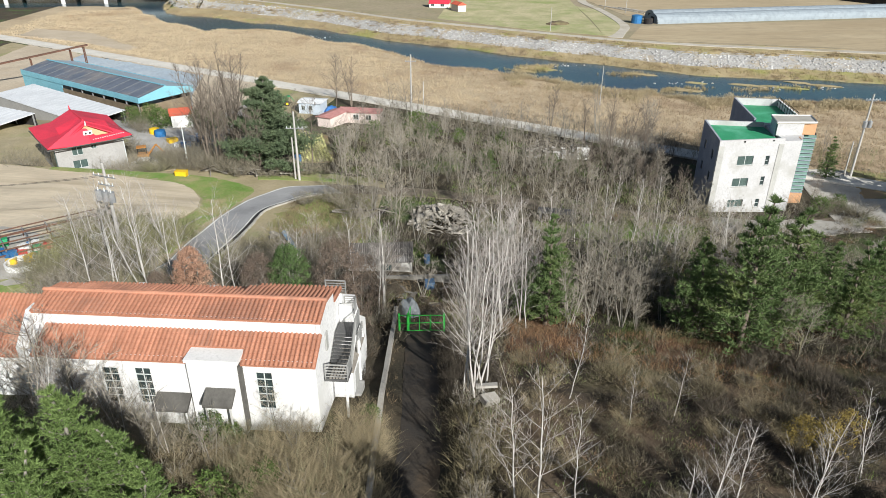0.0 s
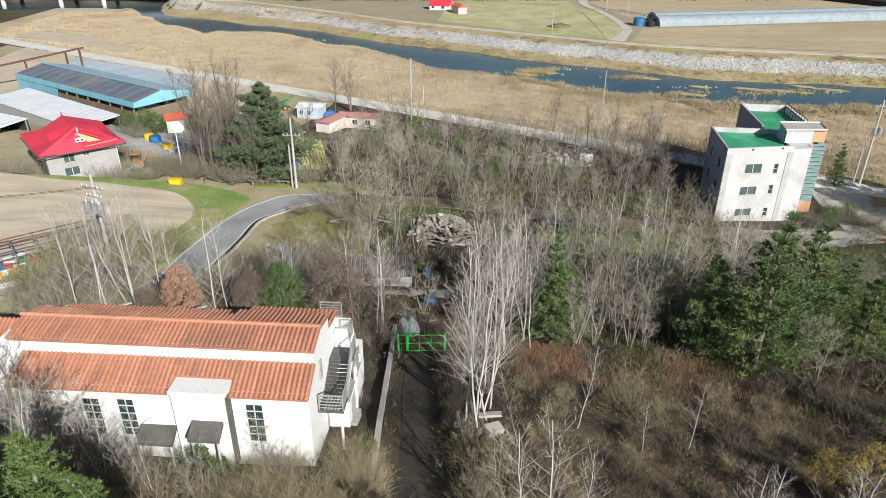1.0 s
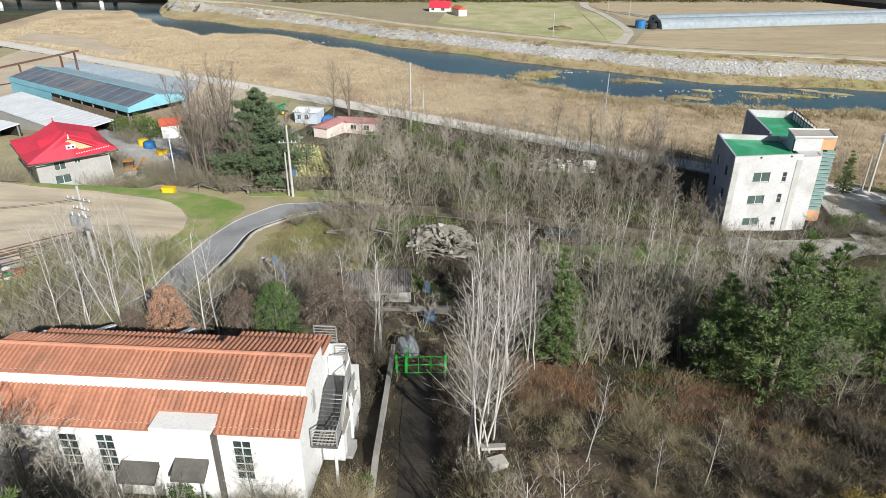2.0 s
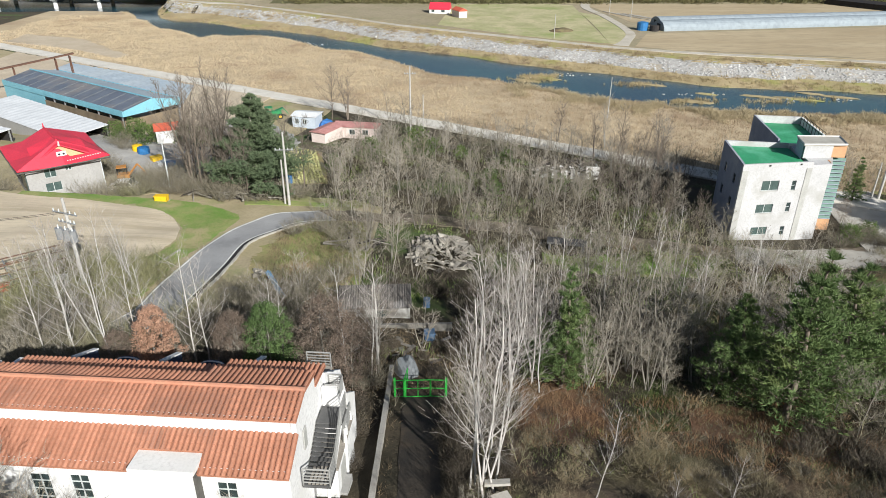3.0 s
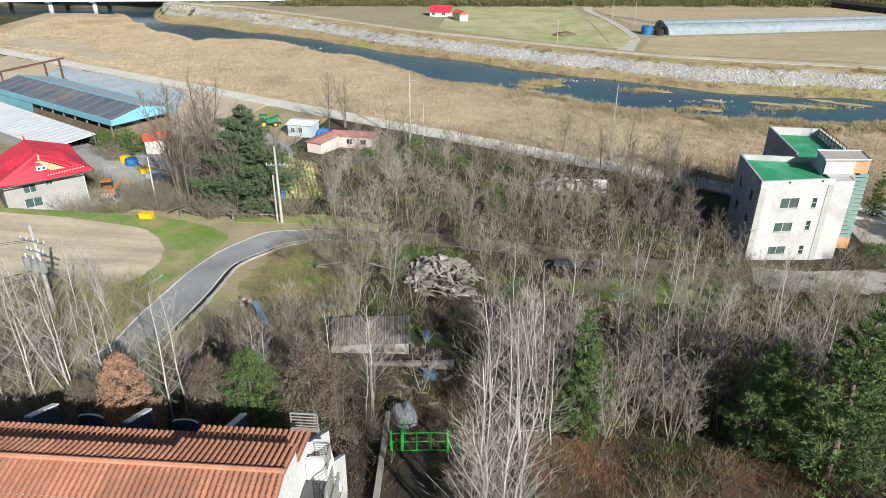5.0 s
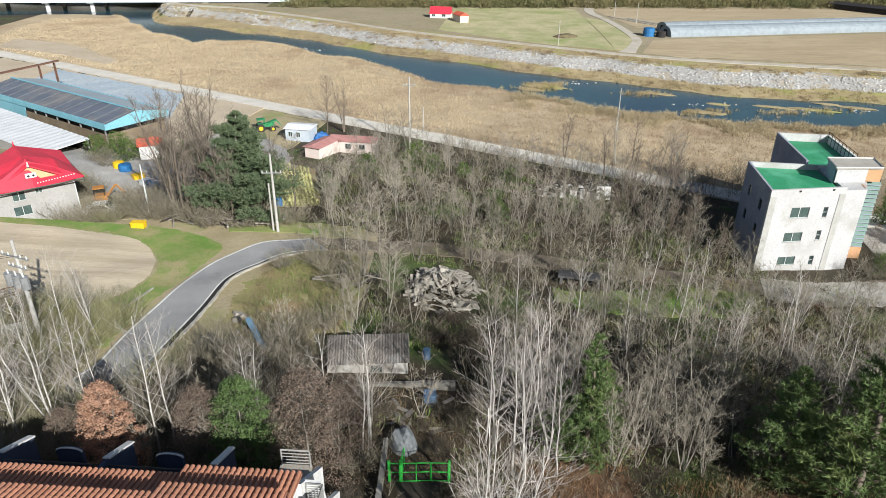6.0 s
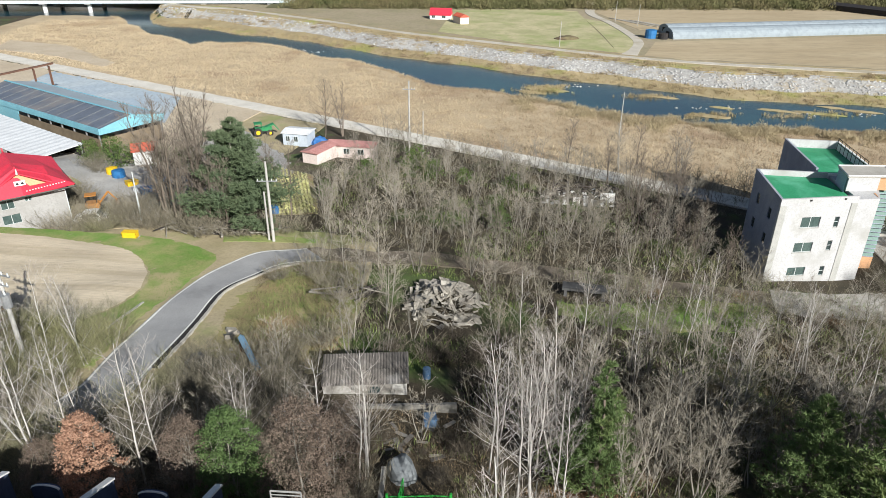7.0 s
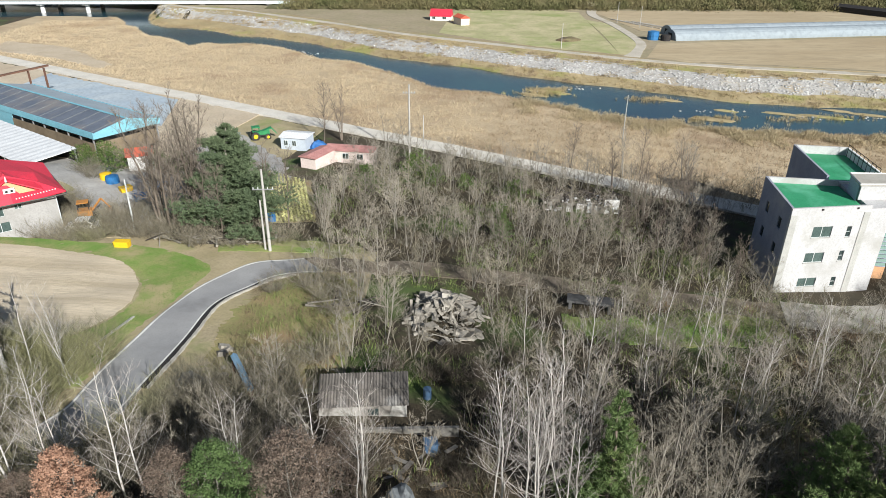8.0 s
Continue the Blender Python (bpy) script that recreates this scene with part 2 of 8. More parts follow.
M_STRAW = noisy("dead_grass_tuft", (0.25, 0.185, 0.112), (0.11, 0.088, 0.058), 0.2, 2.0, 0.95, 0.0, island=0.4, c=(0.15, 0.16, 0.065))
M_WILLOW = noisy("fawn_willow_twig", (0.39, 0.325, 0.205), (0.30, 0.248, 0.155), 0.4, 3.0, 0.9, 0.0, rand=0.15)
M_NEEDLE = noisy("pine_needle", (0.135, 0.205, 0.078), (0.18, 0.25, 0.095), 0.5, 4.0, 0.75, 0.0, island=0.25, c=(0.195, 0.24, 0.088), leaf=0.3)
M_NEEDLEDARK = noisy("dark_pine_needle", (0.125, 0.175, 0.10), (0.17, 0.22, 0.12), 0.5, 4.0, 0.75, 0.0, island=0.35, leaf=0.3)
M_NEEDLEBRIGHT = noisy("fresh_evergreen_leaf", (0.145, 0.22, 0.07), (0.195, 0.275, 0.09), 0.5, 4.0, 0.7, 0.0, island=0.4, leaf=0.3)
M_OAKLEAF = noisy("russet_oak_leaf", (0.52, 0.325, 0.23), (0.44, 0.265, 0.18), 0.8, 5.0, 0.85, 0.0, island=0.25, leaf=0.3)
M_BROWNLEAF = noisy("withered_brown_leaf", (0.255, 0.198, 0.157), (0.19, 0.146, 0.115), 0.8, 5.0, 0.9, 0.0, island=0.25, leaf=0.3)
M_BUSHLEAF = noisy("green_bush_leaf", (0.09, 0.15, 0.04), (0.13, 0.19, 0.05), 0.5, 5.0, 0.8, 0.0, island=0.35, leaf=0.3)
M_ROUNDLEAF = noisy("dark_evergreen_leaf", (0.105, 0.17, 0.06), (0.14, 0.21, 0.075), 0.5, 4.0, 0.7, 0.0, island=0.25, leaf=0.3)
# White render of the side walls, with their shade put into the colour.
M_SIDESHADE = noisy("side_shade_blue", (0.34, 0.36, 0.43), (0.28, 0.30, 0.365), 0.5, 7.0, 0.85, 0.1, c=(0.38, 0.39, 0.43))
M_EARTHWALL = noisy("earth_stained_wall", (0.24, 0.19, 0.13), (0.16, 0.125, 0.085), 0.5, 6.0, 0.9, 0.3)
M_GREENTUFT = noisy("green_grass_tuft", (0.14, 0.215, 0.055), (0.20, 0.24, 0.08), 0.12, 2.0, 0.95, 0.0, island=0.3)
M_SLOPE = noisy("tawny_slope_grass", (0.155, 0.112, 0.074), (0.06, 0.048, 0.035), 0.28, 4.0, 0.95, 0.8, c=(0.17, 0.15, 0.08), contrast=(0.42, 0.60))
M_DARKBARK = noisy("dark_brown_bark", (0.19, 0.155, 0.125), (0.12, 0.10, 0.082), 0.5, 5.0, 0.95, 0.2, rand=0.2)
M_YARD = noisy("grey_yard", (0.42, 0.41, 0.395), (0.31, 0.305, 0.29), 0.25, 3.0, 0.95, 0.4, c=(0.27, 0.225, 0.165))
M_FARSCRUB = noisy("far_scrub_twig", (0.17, 0.145, 0.075), (0.11, 0.12, 0.05), 0.06, 1.0, 0.95, 0.0, island=0.35)
M_YELLOWLEAF = noisy("yellow_shrub_leaf", (0.34, 0.255, 0.075), (0.26, 0.20, 0.06), 0.5, 5.0, 0.85, 0.0, island=0.3, leaf=0.3)
M_BLUEYARD = noisy("blue_grey_yard", (0.36, 0.44, 0.52), (0.46, 0.52, 0.56), 0.08, 1.5, 0.75, 0.2, c=(0.46, 0.44, 0.40))
# Navy stands for the roof's shadow over the rear fins and arches.
M_ROOFSHADE = noisy("roof_shade_blue", (0.06, 0.085, 0.15), (0.045, 0.06, 0.10), 0.6, 7.0, 0.8, 0.1)
M_PALEGREY = noisy("pale_grey_render", (0.40, 0.395, 0.385), (0.34, 0.335, 0.325), 0.4, 6.0, 0.9, 0.1, c=(0.29, 0.285, 0.27))
M_GREYFILM = noisy("dull_grey_sheet", (0.22, 0.24, 0.25), (0.15, 0.165, 0.175), 0.9, 5.0, 0.6, 0.2)
M_DARKCANOPY = noisy("dark_canopy", (0.12, 0.115, 0.105), (0.075, 0.072, 0.066), 0.9, 6.0, 0.85, 0.2)
M_TREAD = noisy("dark_tread", (0.11, 0.11, 0.11), (0.07, 0.07, 0.07), 1.2, 8.0, 0.8, 0.1)
# White cabin panel, its blue tint standing for the shade on the walls.
M_CABIN = noisy("shaded_white_panel", (0.50, 0.56, 0.63), (0.43, 0.49, 0.56), 0.5, 6.0, 0.6, 0.05)
M_RUSTGRASS = noisy("rusty_dead_grass", (0.33, 0.195, 0.105), (0.22, 0.13, 0.075), 0.3, 2.0, 0.95, 0.0, island=0.35, c=(0.36, 0.26, 0.13), leaf=0.2)
M_BRIDGE = noisy("bridge_paint", (0.62, 0.72, 0.78), (0.55, 0.64, 0.7), 0.2, 2.0, 0.6, 0.05)

water_mat = noisy("river_water", (0.018, 0.050, 0.078), (0.03, 0.085, 0.10), 0.03, 0.5, 0.16, 0.0, spec=0.5)
_nt = water_mat.node_tree
_wave = _nt.nodes.new("ShaderNodeTexNoise")
_wave.inputs["Scale"].default_value, _wave.inputs["Detail"].default_value = 1.4, 4.0
_bump = _nt.nodes.new("ShaderNodeBump")
_bump.inputs["Strength"].default_value, _bump.inputs["Distance"].default_value = 0.35, 0.25
_nt.links.new(_wave.outputs["Fac"], _bump.inputs["Height"])
_nt.links.new(_bump.outputs["Normal"], _nt.nodes["Principled BSDF"].inputs["Normal"])


# ---- building helpers ----
def thing(name, x, y, z, rz=0.0, label="", category="", group="", kind=""):
    ob = new(name)
    ob.empty_display_size = 0.3
    ob.matrix_basis = pose(x, y, z, 0, 0, rz)
    return tagged(ob, label, category, group, kind)


def as_mesh(name, bm, material):
    me = bpy.data.meshes.new(name)
    if isinstance(bm, Geo):
        bm.fill(me)
    else:
        bmesh.ops.recalc_face_normals(bm, faces=bm.faces)
        bm.to_mesh(me)
        bm.free()
    me.materials.append(material)
    return me


def part(name, bm, material, parent, label=""):
    me = bm if isinstance(bm, bpy.types.Mesh) else as_mesh(name, bm, material)
    ob = new(name, me)
    ob.parent = parent
    return tagged(ob, label)


def whole(name, bm, material, label, category, kind="", group="", m=None):
    ob = new(name, as_mesh(name, bm, material))
    if m is not None:
        ob.matrix_basis = m
    return tagged(ob, label, category, group, kind)


def box(bm, x0, x1, y0, y1, z0, z1, m=None):
    p = [(x, y, z) for x in (x0, x1) for y in (y0, y1) for z in (z0, z1)]
    v = [bm.verts.new(m @ Vector(q) if m else q) for q in p]
    for f in ((0, 1, 3, 2), (4, 6, 7, 5), (0, 4, 5, 1), (2, 3, 7, 6), (0, 2, 6, 4), (1, 5, 7, 3)):
        bm.faces.new([v[i] for i in f])
    return bm


def boxes(*all_boxes):
    bm = bmesh.new()
    for b in all_boxes:
        box(bm, *b)
    return bm


def prism(bm, ring_a, ring_b):
    a, b = [bm.verts.new(p) for p in ring_a], [bm.verts.new(p) for p in ring_b]
    n = len(a)
    for i in range(n):
        bm.faces.new([a[i], a[(i + 1) % n], b[(i + 1) % n], b[i]])
    bm.faces.new(a)
    bm.faces.new(list(reversed(b)))
    return bm


def rod(bm, p, q, r0, r1=None, sides=6):
    p, q = Vector(p), Vector(q)
    r1 = r0 if r1 is None else r1
    turn = (q - p).to_track_quat("Z", "Y").to_matrix()
    ring = [turn @ Vector((math.cos(2 * math.pi * i / sides), math.sin(2 * math.pi * i / sides), 0)) for i in range(sides)]
    return prism(bm, [p + r0 * v for v in ring], [q + r1 * v for v in ring])


def pierced(bm, u0, u1, z0, z1, v0, v1, holes):
    """A wall in the u-z plane from v0 to v1 thick, with rectangular holes (u0, u1, z0, z1)."""
    us = sorted({u0, u1, *(h[0] for h in holes), *(h[1] for h in holes)})
    zs = sorted({z0, z1, *(h[2] for h in holes), *(h[3] for h in holes)})
    for a, b in zip(us, us[1:]):
        run = None
        for c, d in zip(zs, zs[1:]):
            if any(h[0] <= a and b <= h[1] and h[2] <= c and d <= h[3] for h in holes):
                if run:
                    box(bm, a, b, v0, v1, *run)
                run = None
            else:
                run = (run[0], d) if run else (c, d)
        if run:
            box(bm, a, b, v0, v1, *run)
    bmesh.ops.remove_doubles(bm, verts=bm.verts, dist=0.0005)
    return bm


class Geo:
    """Triangles gathered in plain lists, for branches and leaves."""

    def __init__(self):
        self.v, self.f = [], []

    def tube(self, pts, radii, sides=3):
        base = len(self.v)
        for i, p in enumerate(pts):
            d = (pts[min(i + 1, len(pts) - 1)] - pts[max(i - 1, 0)])
            d.normalize()
            s = d.cross(Vector((0.31, 0.77, 0.13)))
            s.normalize()
            t = d.cross(s)
            for k in range(sides):
                a = 2 * math.pi * k / sides
                self.v.append(tuple(p + radii[i] * (math.cos(a) * s + math.sin(a) * t)))
        for i in range(len(pts) - 1):
            for k in range(sides):
                a, b = base + i * sides + k, base + i * sides + (k + 1) % sides
                self.f += [(a, b, b + sides), (a, b + sides, a + sides)]

    def cone(self, p, tip, r):
        i = len(self.v)
        d = tip - p
        s = d.cross(Vector((0.31, 0.77, 0.13)))
        s.normalize()
        t = d.cross(s)
        t.normalize()
        self.v += [tuple(p + r * s), tuple(p + r * (0.87 * t - 0.5 * s)), tuple(p - r * (0.87 * t + 0.5 * s)), tuple(tip)]
        self.f += [(i, i + 1, i + 3), (i + 1, i + 2, i + 3), (i + 2, i, i + 3)]

    def blade(self, p, tip, side):
        i = len(self.v)
        self.v += [tuple(p - side), tuple(p + side), tuple(tip)]
        self.f.append((i, i + 1, i + 2))

    def leaf(self, p, along, side):
        i = len(self.v)
        self.v += [tuple(p - along), tuple(p + side), tuple(p + along), tuple(p - side)]
        self.f += [(i, i + 1, i + 2), (i, i + 2, i + 3)]

    def arrays(self):
        return np.array(self.v, float), np.array(self.f, int)

    def fill(self, me):
        fill_mesh(me, *self.arrays())


def fill_mesh(me, v, f):
    me.vertices.add(len(v))
    me.vertices.foreach_set("co", v.astype(np.float32).ravel())
    me.loops.add(3 * len(f))
    me.loops.foreach_set("vertex_index", f.astype(np.int32).ravel())
    me.polygons.add(len(f))
    me.polygons.foreach_set("loop_start", np.arange(0, 3 * len(f), 3, dtype=np.int32))
    me.update(calc_edges=True)
    me.validate()


def scatter(name, sources, spots, material, label, category):
    """Many uncountable growths joined into one mesh of kind stuff. spots: (x, y, z, turn, scale, stretch up)."""
    vs, fs, base = [], [], 0
    for n, (x, y, z, a, s, up) in enumerate(spots):
        v, f = sources[n % len(sources)]
        c, d = math.cos(a) * s, math.sin(a) * s
        w = np.stack([v[:, 0] * c - v[:, 1] * d + x, v[:, 0] * d + v[:, 1] * c + y, v[:, 2] * s * up + z], 1)
        vs.append(w)
        fs.append(f + base)
        base += len(v)
    me = bpy.data.meshes.new(name)
    fill_mesh(me, np.concatenate(vs), np.concatenate(fs))
    me.materials.append(material)
    return tagged(new(name, me), label, category, kind="stuff")


# ---- the lie of the land ----
def sm(a, b, v):
    k = np.clip((v - a) / (b - a), 0, 1)
    return k * k * (3 - 2 * k)


def upstream(x):
    """How far the river swings away above the bend."""
    return np.interp(x, (-200, -150, -120, -112, -107, -100, -89, -75, -64, -52, -38, -18, 0), (0, 24, 38, 45, 20, 5, 2, 7, 5, 7, 6, 4.5, 0))


def far_edge(x):
    """The river's far waterline."""
    x = np.clip(x, -330, 400)
    return np.where(x < 70, 224 - 0.68 * x, 176.4 - 0.30 * (x - 70)) + upstream(x) + 1.3 * np.sin(x * 0.13) + 0.8 * np.sin(x * 0.37 + 1)


def levee_edge(x):
    """The foot of the far levee; upstream a sand flat lies between it and the water."""
    return far_edge(x) + np.interp(x, (-112, -85, -70, -50, -30, -10), (0, 9, 9, 5, 3, 0))


def river_width(x):
    return np.interp(x, (-330, -168, -144, -120, -112, -107, -101, -92, -81, -69, -66, -53, -41, -33, -27, -17, -5, 6, 24, 40, 61, 80, 99, 300), (38, 38, 33, 31, 42, 25, 15, 21, 26, 33, 23, 17, 15, 21, 23, 19, 22, 34, 30, 34, 33, 26, 24, 26))


def G(x, y):
    """Height of the ground."""
    x, y = np.asarray(x, float), np.asarray(y, float)
    land = np.interp(y, (-300, -40, 0, 32, 43, 55, 76, 105, 128, 145), (22, 15, 12, 9.6, 6.95, 5.5, 3.2, 0.8, -0.6, -0.7))
    land = land - 0.075 * (1 - sm(95, 140, y)) * (0.25 + 0.75 * sm(30, 65, y)) * np.clip(x, -60, 45)
    land = land + 0.10 * np.sin(x * 0.61 + 1.3 * np.sin(y * 0.23)) * np.sin(y * 0.53 + 2)
    land = land - 2.1 * sm(84.4, 87.2, y) * (1 - sm(98, 116, y)) * (1 - sm(-37, -31, x))
    land = np.maximum(land, -0.7)
    s = y + 0.69 * x
    z = land + (-1.9 - land) * sm(141, 152, s)
    e, w = y - far_edge(x), river_width(x)
    z = z + (-3.6 - z) * sm(-w - 3, -w + 1.5, e)
    e = np.where(e > 0, np.maximum(0.12 * np.maximum(e, 0), y - levee_edge(x)), e)
    bank = np.interp(e, (-2, 0, 7, 17, 22, 28, 32), (-3.6, -2.95, -2.0, 0.6, 1.0, 1.0, 0.5))
    # Rise past y 372 is unseen, added to darken the river's reflection.
    bank = bank + 7 * sm(318, 350, y) * sm(58, 78, e) + 85 * sm(372, 780, y)
    z = np.where(e > -2, bank, z)
    return z + 50 * sm(150, 900, np.abs(x) - 100) * (1 - 0.6 * sm(100, 300, y))


def gz(x, y):
    return float(G(x, y))


def smooth(points, n):
    """n points along a Catmull-Rom curve through the given ones."""
    p = np.array(points, float)
    p = np.vstack([2 * p[0] - p[1], p, 2 * p[-1] - p[-2]])
    out = []
    for t in np.linspace(0, len(p) - 3 - 1e-6, n):
        i, u = int(t), t - int(t)
        a, b, c, d = p[i : i + 4]
        out.append(0.5 * (2 * b + (c - a) * u + (2 * a - 5 * b + 4 * c - d) * u * u + (3 * b - a - 3 * c + d) * u**3))
    return np.array(out)


def sheet(name, edge_a, edge_b, n, m, lift, material, label, category, ragged=0.0, kind="structure", depth=0.3):
    """A surface laid on the ground between two curves, with a skirt that goes down into it."""
    a, b = smooth(edge_a, n), smooth(edge_b, n)
    rng = np.random.RandomState(len(name))
    if ragged:
        a, b = a + rng.uniform(-ragged, ragged, a.shape), b + rng.uniform(-ragged, ragged, b.shape)
    k = np.linspace(0, 1, m)[None, :, None]
    p = a[:, None] * (1 - k) + b[:, None] * k
    z = G(p[..., 0], p[..., 1]) + lift
    v = np.dstack([p, z]).reshape(-1, 3)
    low = v.copy()
    low[:, 2] -= depth
    f = []
    for i in range(n - 1):
        for j in range(m - 1):
            q = i * m + j
            f.append((q, q + 1, q + m + 1, q + m))
    rim = [j for j in range(m)] + [i * m + m - 1 for i in range(1, n)] + [(n - 1) * m + j for j in range(m - 2, -1, -1)] + [i * m for i in range(n - 2, 0, -1)]
    off = len(v)
    for i, r in enumerate(rim):
        s = rim[(i + 1) % len(rim)]
        f.append((r, off + i, off + (i + 1) % len(rim), s))
    me = bpy.data.meshes.new(name)
    me.from_pydata([tuple(q) for q in v] + [tuple(low[r]) for r in rim], [], f)
    me.validate()
    me.materials.append(material)
    return tagged(new(name, me), label, category, kind=kind)


def ground():
    xs = np.concatenate([np.linspace(-1600, -160, 37), np.arange(-155, -60, 3.0), np.arange(-60, 80, 1.5), np.arange(80, 200, 3.0), np.linspace(204, 1600, 37)])
    ys = np.concatenate([np.linspace(-600, -20, 24), np.arange(-16, 160, 1.5), np.arange(160, 360, 2.0), np.linspace(364, 2600, 45)])
    X, Y = np.meshgrid(xs, ys)
    v = np.dstack([X, Y, G(X, Y)]).reshape(-1, 3)
    w, q = len(xs), []
    i = (np.arange(len(ys) - 1)[:, None] * w + np.arange(w - 1)[None]).ravel()
    f = np.concatenate([np.stack([i, i + 1, i + w + 1], 1), np.stack([i, i + w + 1, i + w], 1)])
    me = bpy.data.meshes.new("ground")
    fill_mesh(me, v, f)
    me.polygons.foreach_set("use_smooth", np.ones(len(f), bool))
    me.materials.append(M_GROUND)
    tagged(new("ground", me), "brown leaf-littered ground sloping down to the river plain", "ground", kind="structure")


ground()
XS = np.linspace(-330, 330, 133)


def along(fn, lo=-330, hi=330, n=60):
    return [(x, float(fn(x))) for x in np.linspace(lo, hi, n)]


near_road = lambda x: 137.5 - 0.69 * x
# river water, reed bed, banks
_a = [(x, float(far_edge(x) - river_width(x)) - 6) for x in XS]
_b = [(x, float(far_edge(x)) + 2.5) for x in XS]
_me = bpy.data.meshes.new("water")
_me.from_pydata([(x, y, -2.8) for x, y in _a] + [(x, y, -2.8) for x, y in _b], [], [(i, i + 1, i + 1 + len(_a), i + len(_a)) for i in range(len(_a) - 1)])
_me.materials.append(water_mat)
tagged(new("water", _me), "dark blue-green shallow river water with small ripples", "river", kind="structure")
sheet("reed_bed_floor", along(lambda x: near_road(x) + 2.6, -150, 150, 40), along(lambda x: far_edge(x) - river_width(x) - 1.2, -150, 150, 90), 160, 40, 0.10, M_REEDBED, "straw-coloured floor of the dry reed bed", "reed bed")
sheet("bank_grass", along(lambda x: far_edge(x) + 0.8, -200, 300, 90), along(lambda x: levee_edge(x) + 8, -200, 300, 90), 160, 6, 0.12, M_BANK, "yellowish grass strip along the far waterline", "river bank", 0.35)
sheet("rock_base", along(lambda x: levee_edge(x) + 6.6, -200, 300, 90), along(lambda x: levee_edge(x) + 17.2 - 0.04 * min(x, 0), -200, 300, 90), 160, 8, 0.05, M_ROCKBASE, "grey stony slope under the riprap", "river bank", 0.3)
sheet("levee_verge", along(lambda x: levee_edge(x) + 16, -200, 300), along(lambda x: levee_edge(x) + 34, -200, 300), 120, 12, 0.06, M_BANK, "dry grass verge beside the levee road", "verge")
sheet("levee_road", along(lambda x: 224 - 0.68 * min(x, 70) - 0.3 * max(x - 70, 0) + levee_edge(x) - far_edge(x) + min(upstream(x), 8) + 22.8, -200, 300, 24), along(lambda x: 224 - 0.68 * min(x, 70) - 0.3 * max(x - 70, 0) + levee_edge(x) - far_edge(x) + min(upstream(x), 8) + 26.4, -200, 300, 24), 120, 3, 0.18, M_OLDROAD, "pale concrete farm road on top of the levee", "road")
sheet("riverside_road", along(lambda x: near_road(x) - 2.8, -150, 82, 24), along(lambda x: near_road(x) + 2.4, -150, 82, 24), 120, 4, 0.32, M_PALEROAD, "pale concrete riverside road", "road")
# fields over the river
sheet("far_plain", along(lambda x: 224 - 0.68 * min(x, 70) - 0.3 * max(x - 70, 0) + 30, -120, 300, 24), [(-120, 372), (-60, 330), (0, 322), (90, 322), (200, 324), (300, 326)], 90, 26, 0.05, M_FARGREY, "dry open ground between the far fields", "ground")
sheet("far_field_bare", [(-58, 313), (-30, 288), (2, 263), (13, 254)], [(-56, 318), (-30, 318), (0, 317), (9, 296)], 30, 12, 0.10, M_FARGREY, "bare greyish earth of a far field", "field", 0.4)
sheet("far_field_meadow", [(11, 256), (25, 243), (45, 226), (62, 217)], [(20, 316), (40, 318), (60, 318), (72, 312)], 34, 22, 0.12, M_FARFIELD, "yellow-green mown meadow on the far bank", "field", 0.4)
sheet("far_field_brown", [(68, 212), (90, 199), (130, 187), (180, 175), (250, 155)], [(80, 236), (95, 238), (130, 244), (180, 251), (250, 262)], 40, 14, 0.10, M_FARSOIL, "brown harvested field beside the plastic tunnels", "field", 0.4)
sheet("far_field_upper", [(82, 262), (110, 268), (150, 274), (230, 288)], [(78, 318), (110, 319), (150, 320), (230, 322)], 30, 12, 0.10, M_FARSOIL, "brown dry field behind the plastic tunnels", "field", 0.4)
sheet("far_lane", [(61.5, 213), (67, 222), (72.5, 236), (74.5, 255), (75, 280), (74, 305), (80, 330)], [(66, 211), (70, 221), (75.5, 235), (77.5, 255), (78, 280), (77.5, 304), (84, 328)], 50, 3, 0.16, M_OLDROAD, "pale concrete lane curving between far fields", "road")
SAND_NEAR, SAND_FAR = [(-126, 230), (-108, 225), (-98, 219), (-83, 207)], [(-131, 252), (-107, 241), (-97, 230), (-82, 214)]
sheet("sand_flat", SAND_NEAR, SAND_FAR, 24, 6, 0.22, M_SANDBAR, "pale sandy clearing in the reed bed", "sand", 0.9)
sheet("far_scrub_slope", [(-60, 319), (0, 319), (60, 320), (150, 322), (260, 326)], [(-60, 352), (0, 352), (60, 352), (150, 352), (260, 352)], 50, 10, 0.10, M_SCRUB, "scrubby slope beyond the far fields", "slope", 0.5)
# the near side, fields and the asphalt road
sheet("roadside_ground", [(-90, 58), (-60, 55), (-42, 48), (-30, 47.5), (-20, 53), (-9, 57), (-4.5, 58)], [(-90, 93), (-60, 91), (-42, 88), (-30, 88), (-20, 88.5), (-9, 88), (-3.5, 86)], 80, 36, 0.025, M_DRYGRASS, "dry grassy ground beside the lane and field", "ground", 0.4)
sheet("farm_ground", [(-120, 96), (-80, 92), (-55, 89), (-42, 87), (-30, 85.8)], [(-120, 216), (-80, 189), (-52, 170), (-33, 157), (-16, 145.5)], 60, 60, 0.10, M_DRYGRASS, "dry grassy ground of the farmstead", "ground", 0.3)
sheet("yard_earth", [(-60, 118), (-45, 106), (-37, 92), (-29, 88.5)], [(-40, 150), (-32, 143), (-22, 128), (-17, 113)], 50, 30, 0.18, M_YARD, "bare greyish yard earth round the farm sheds", "yard", 0.6)
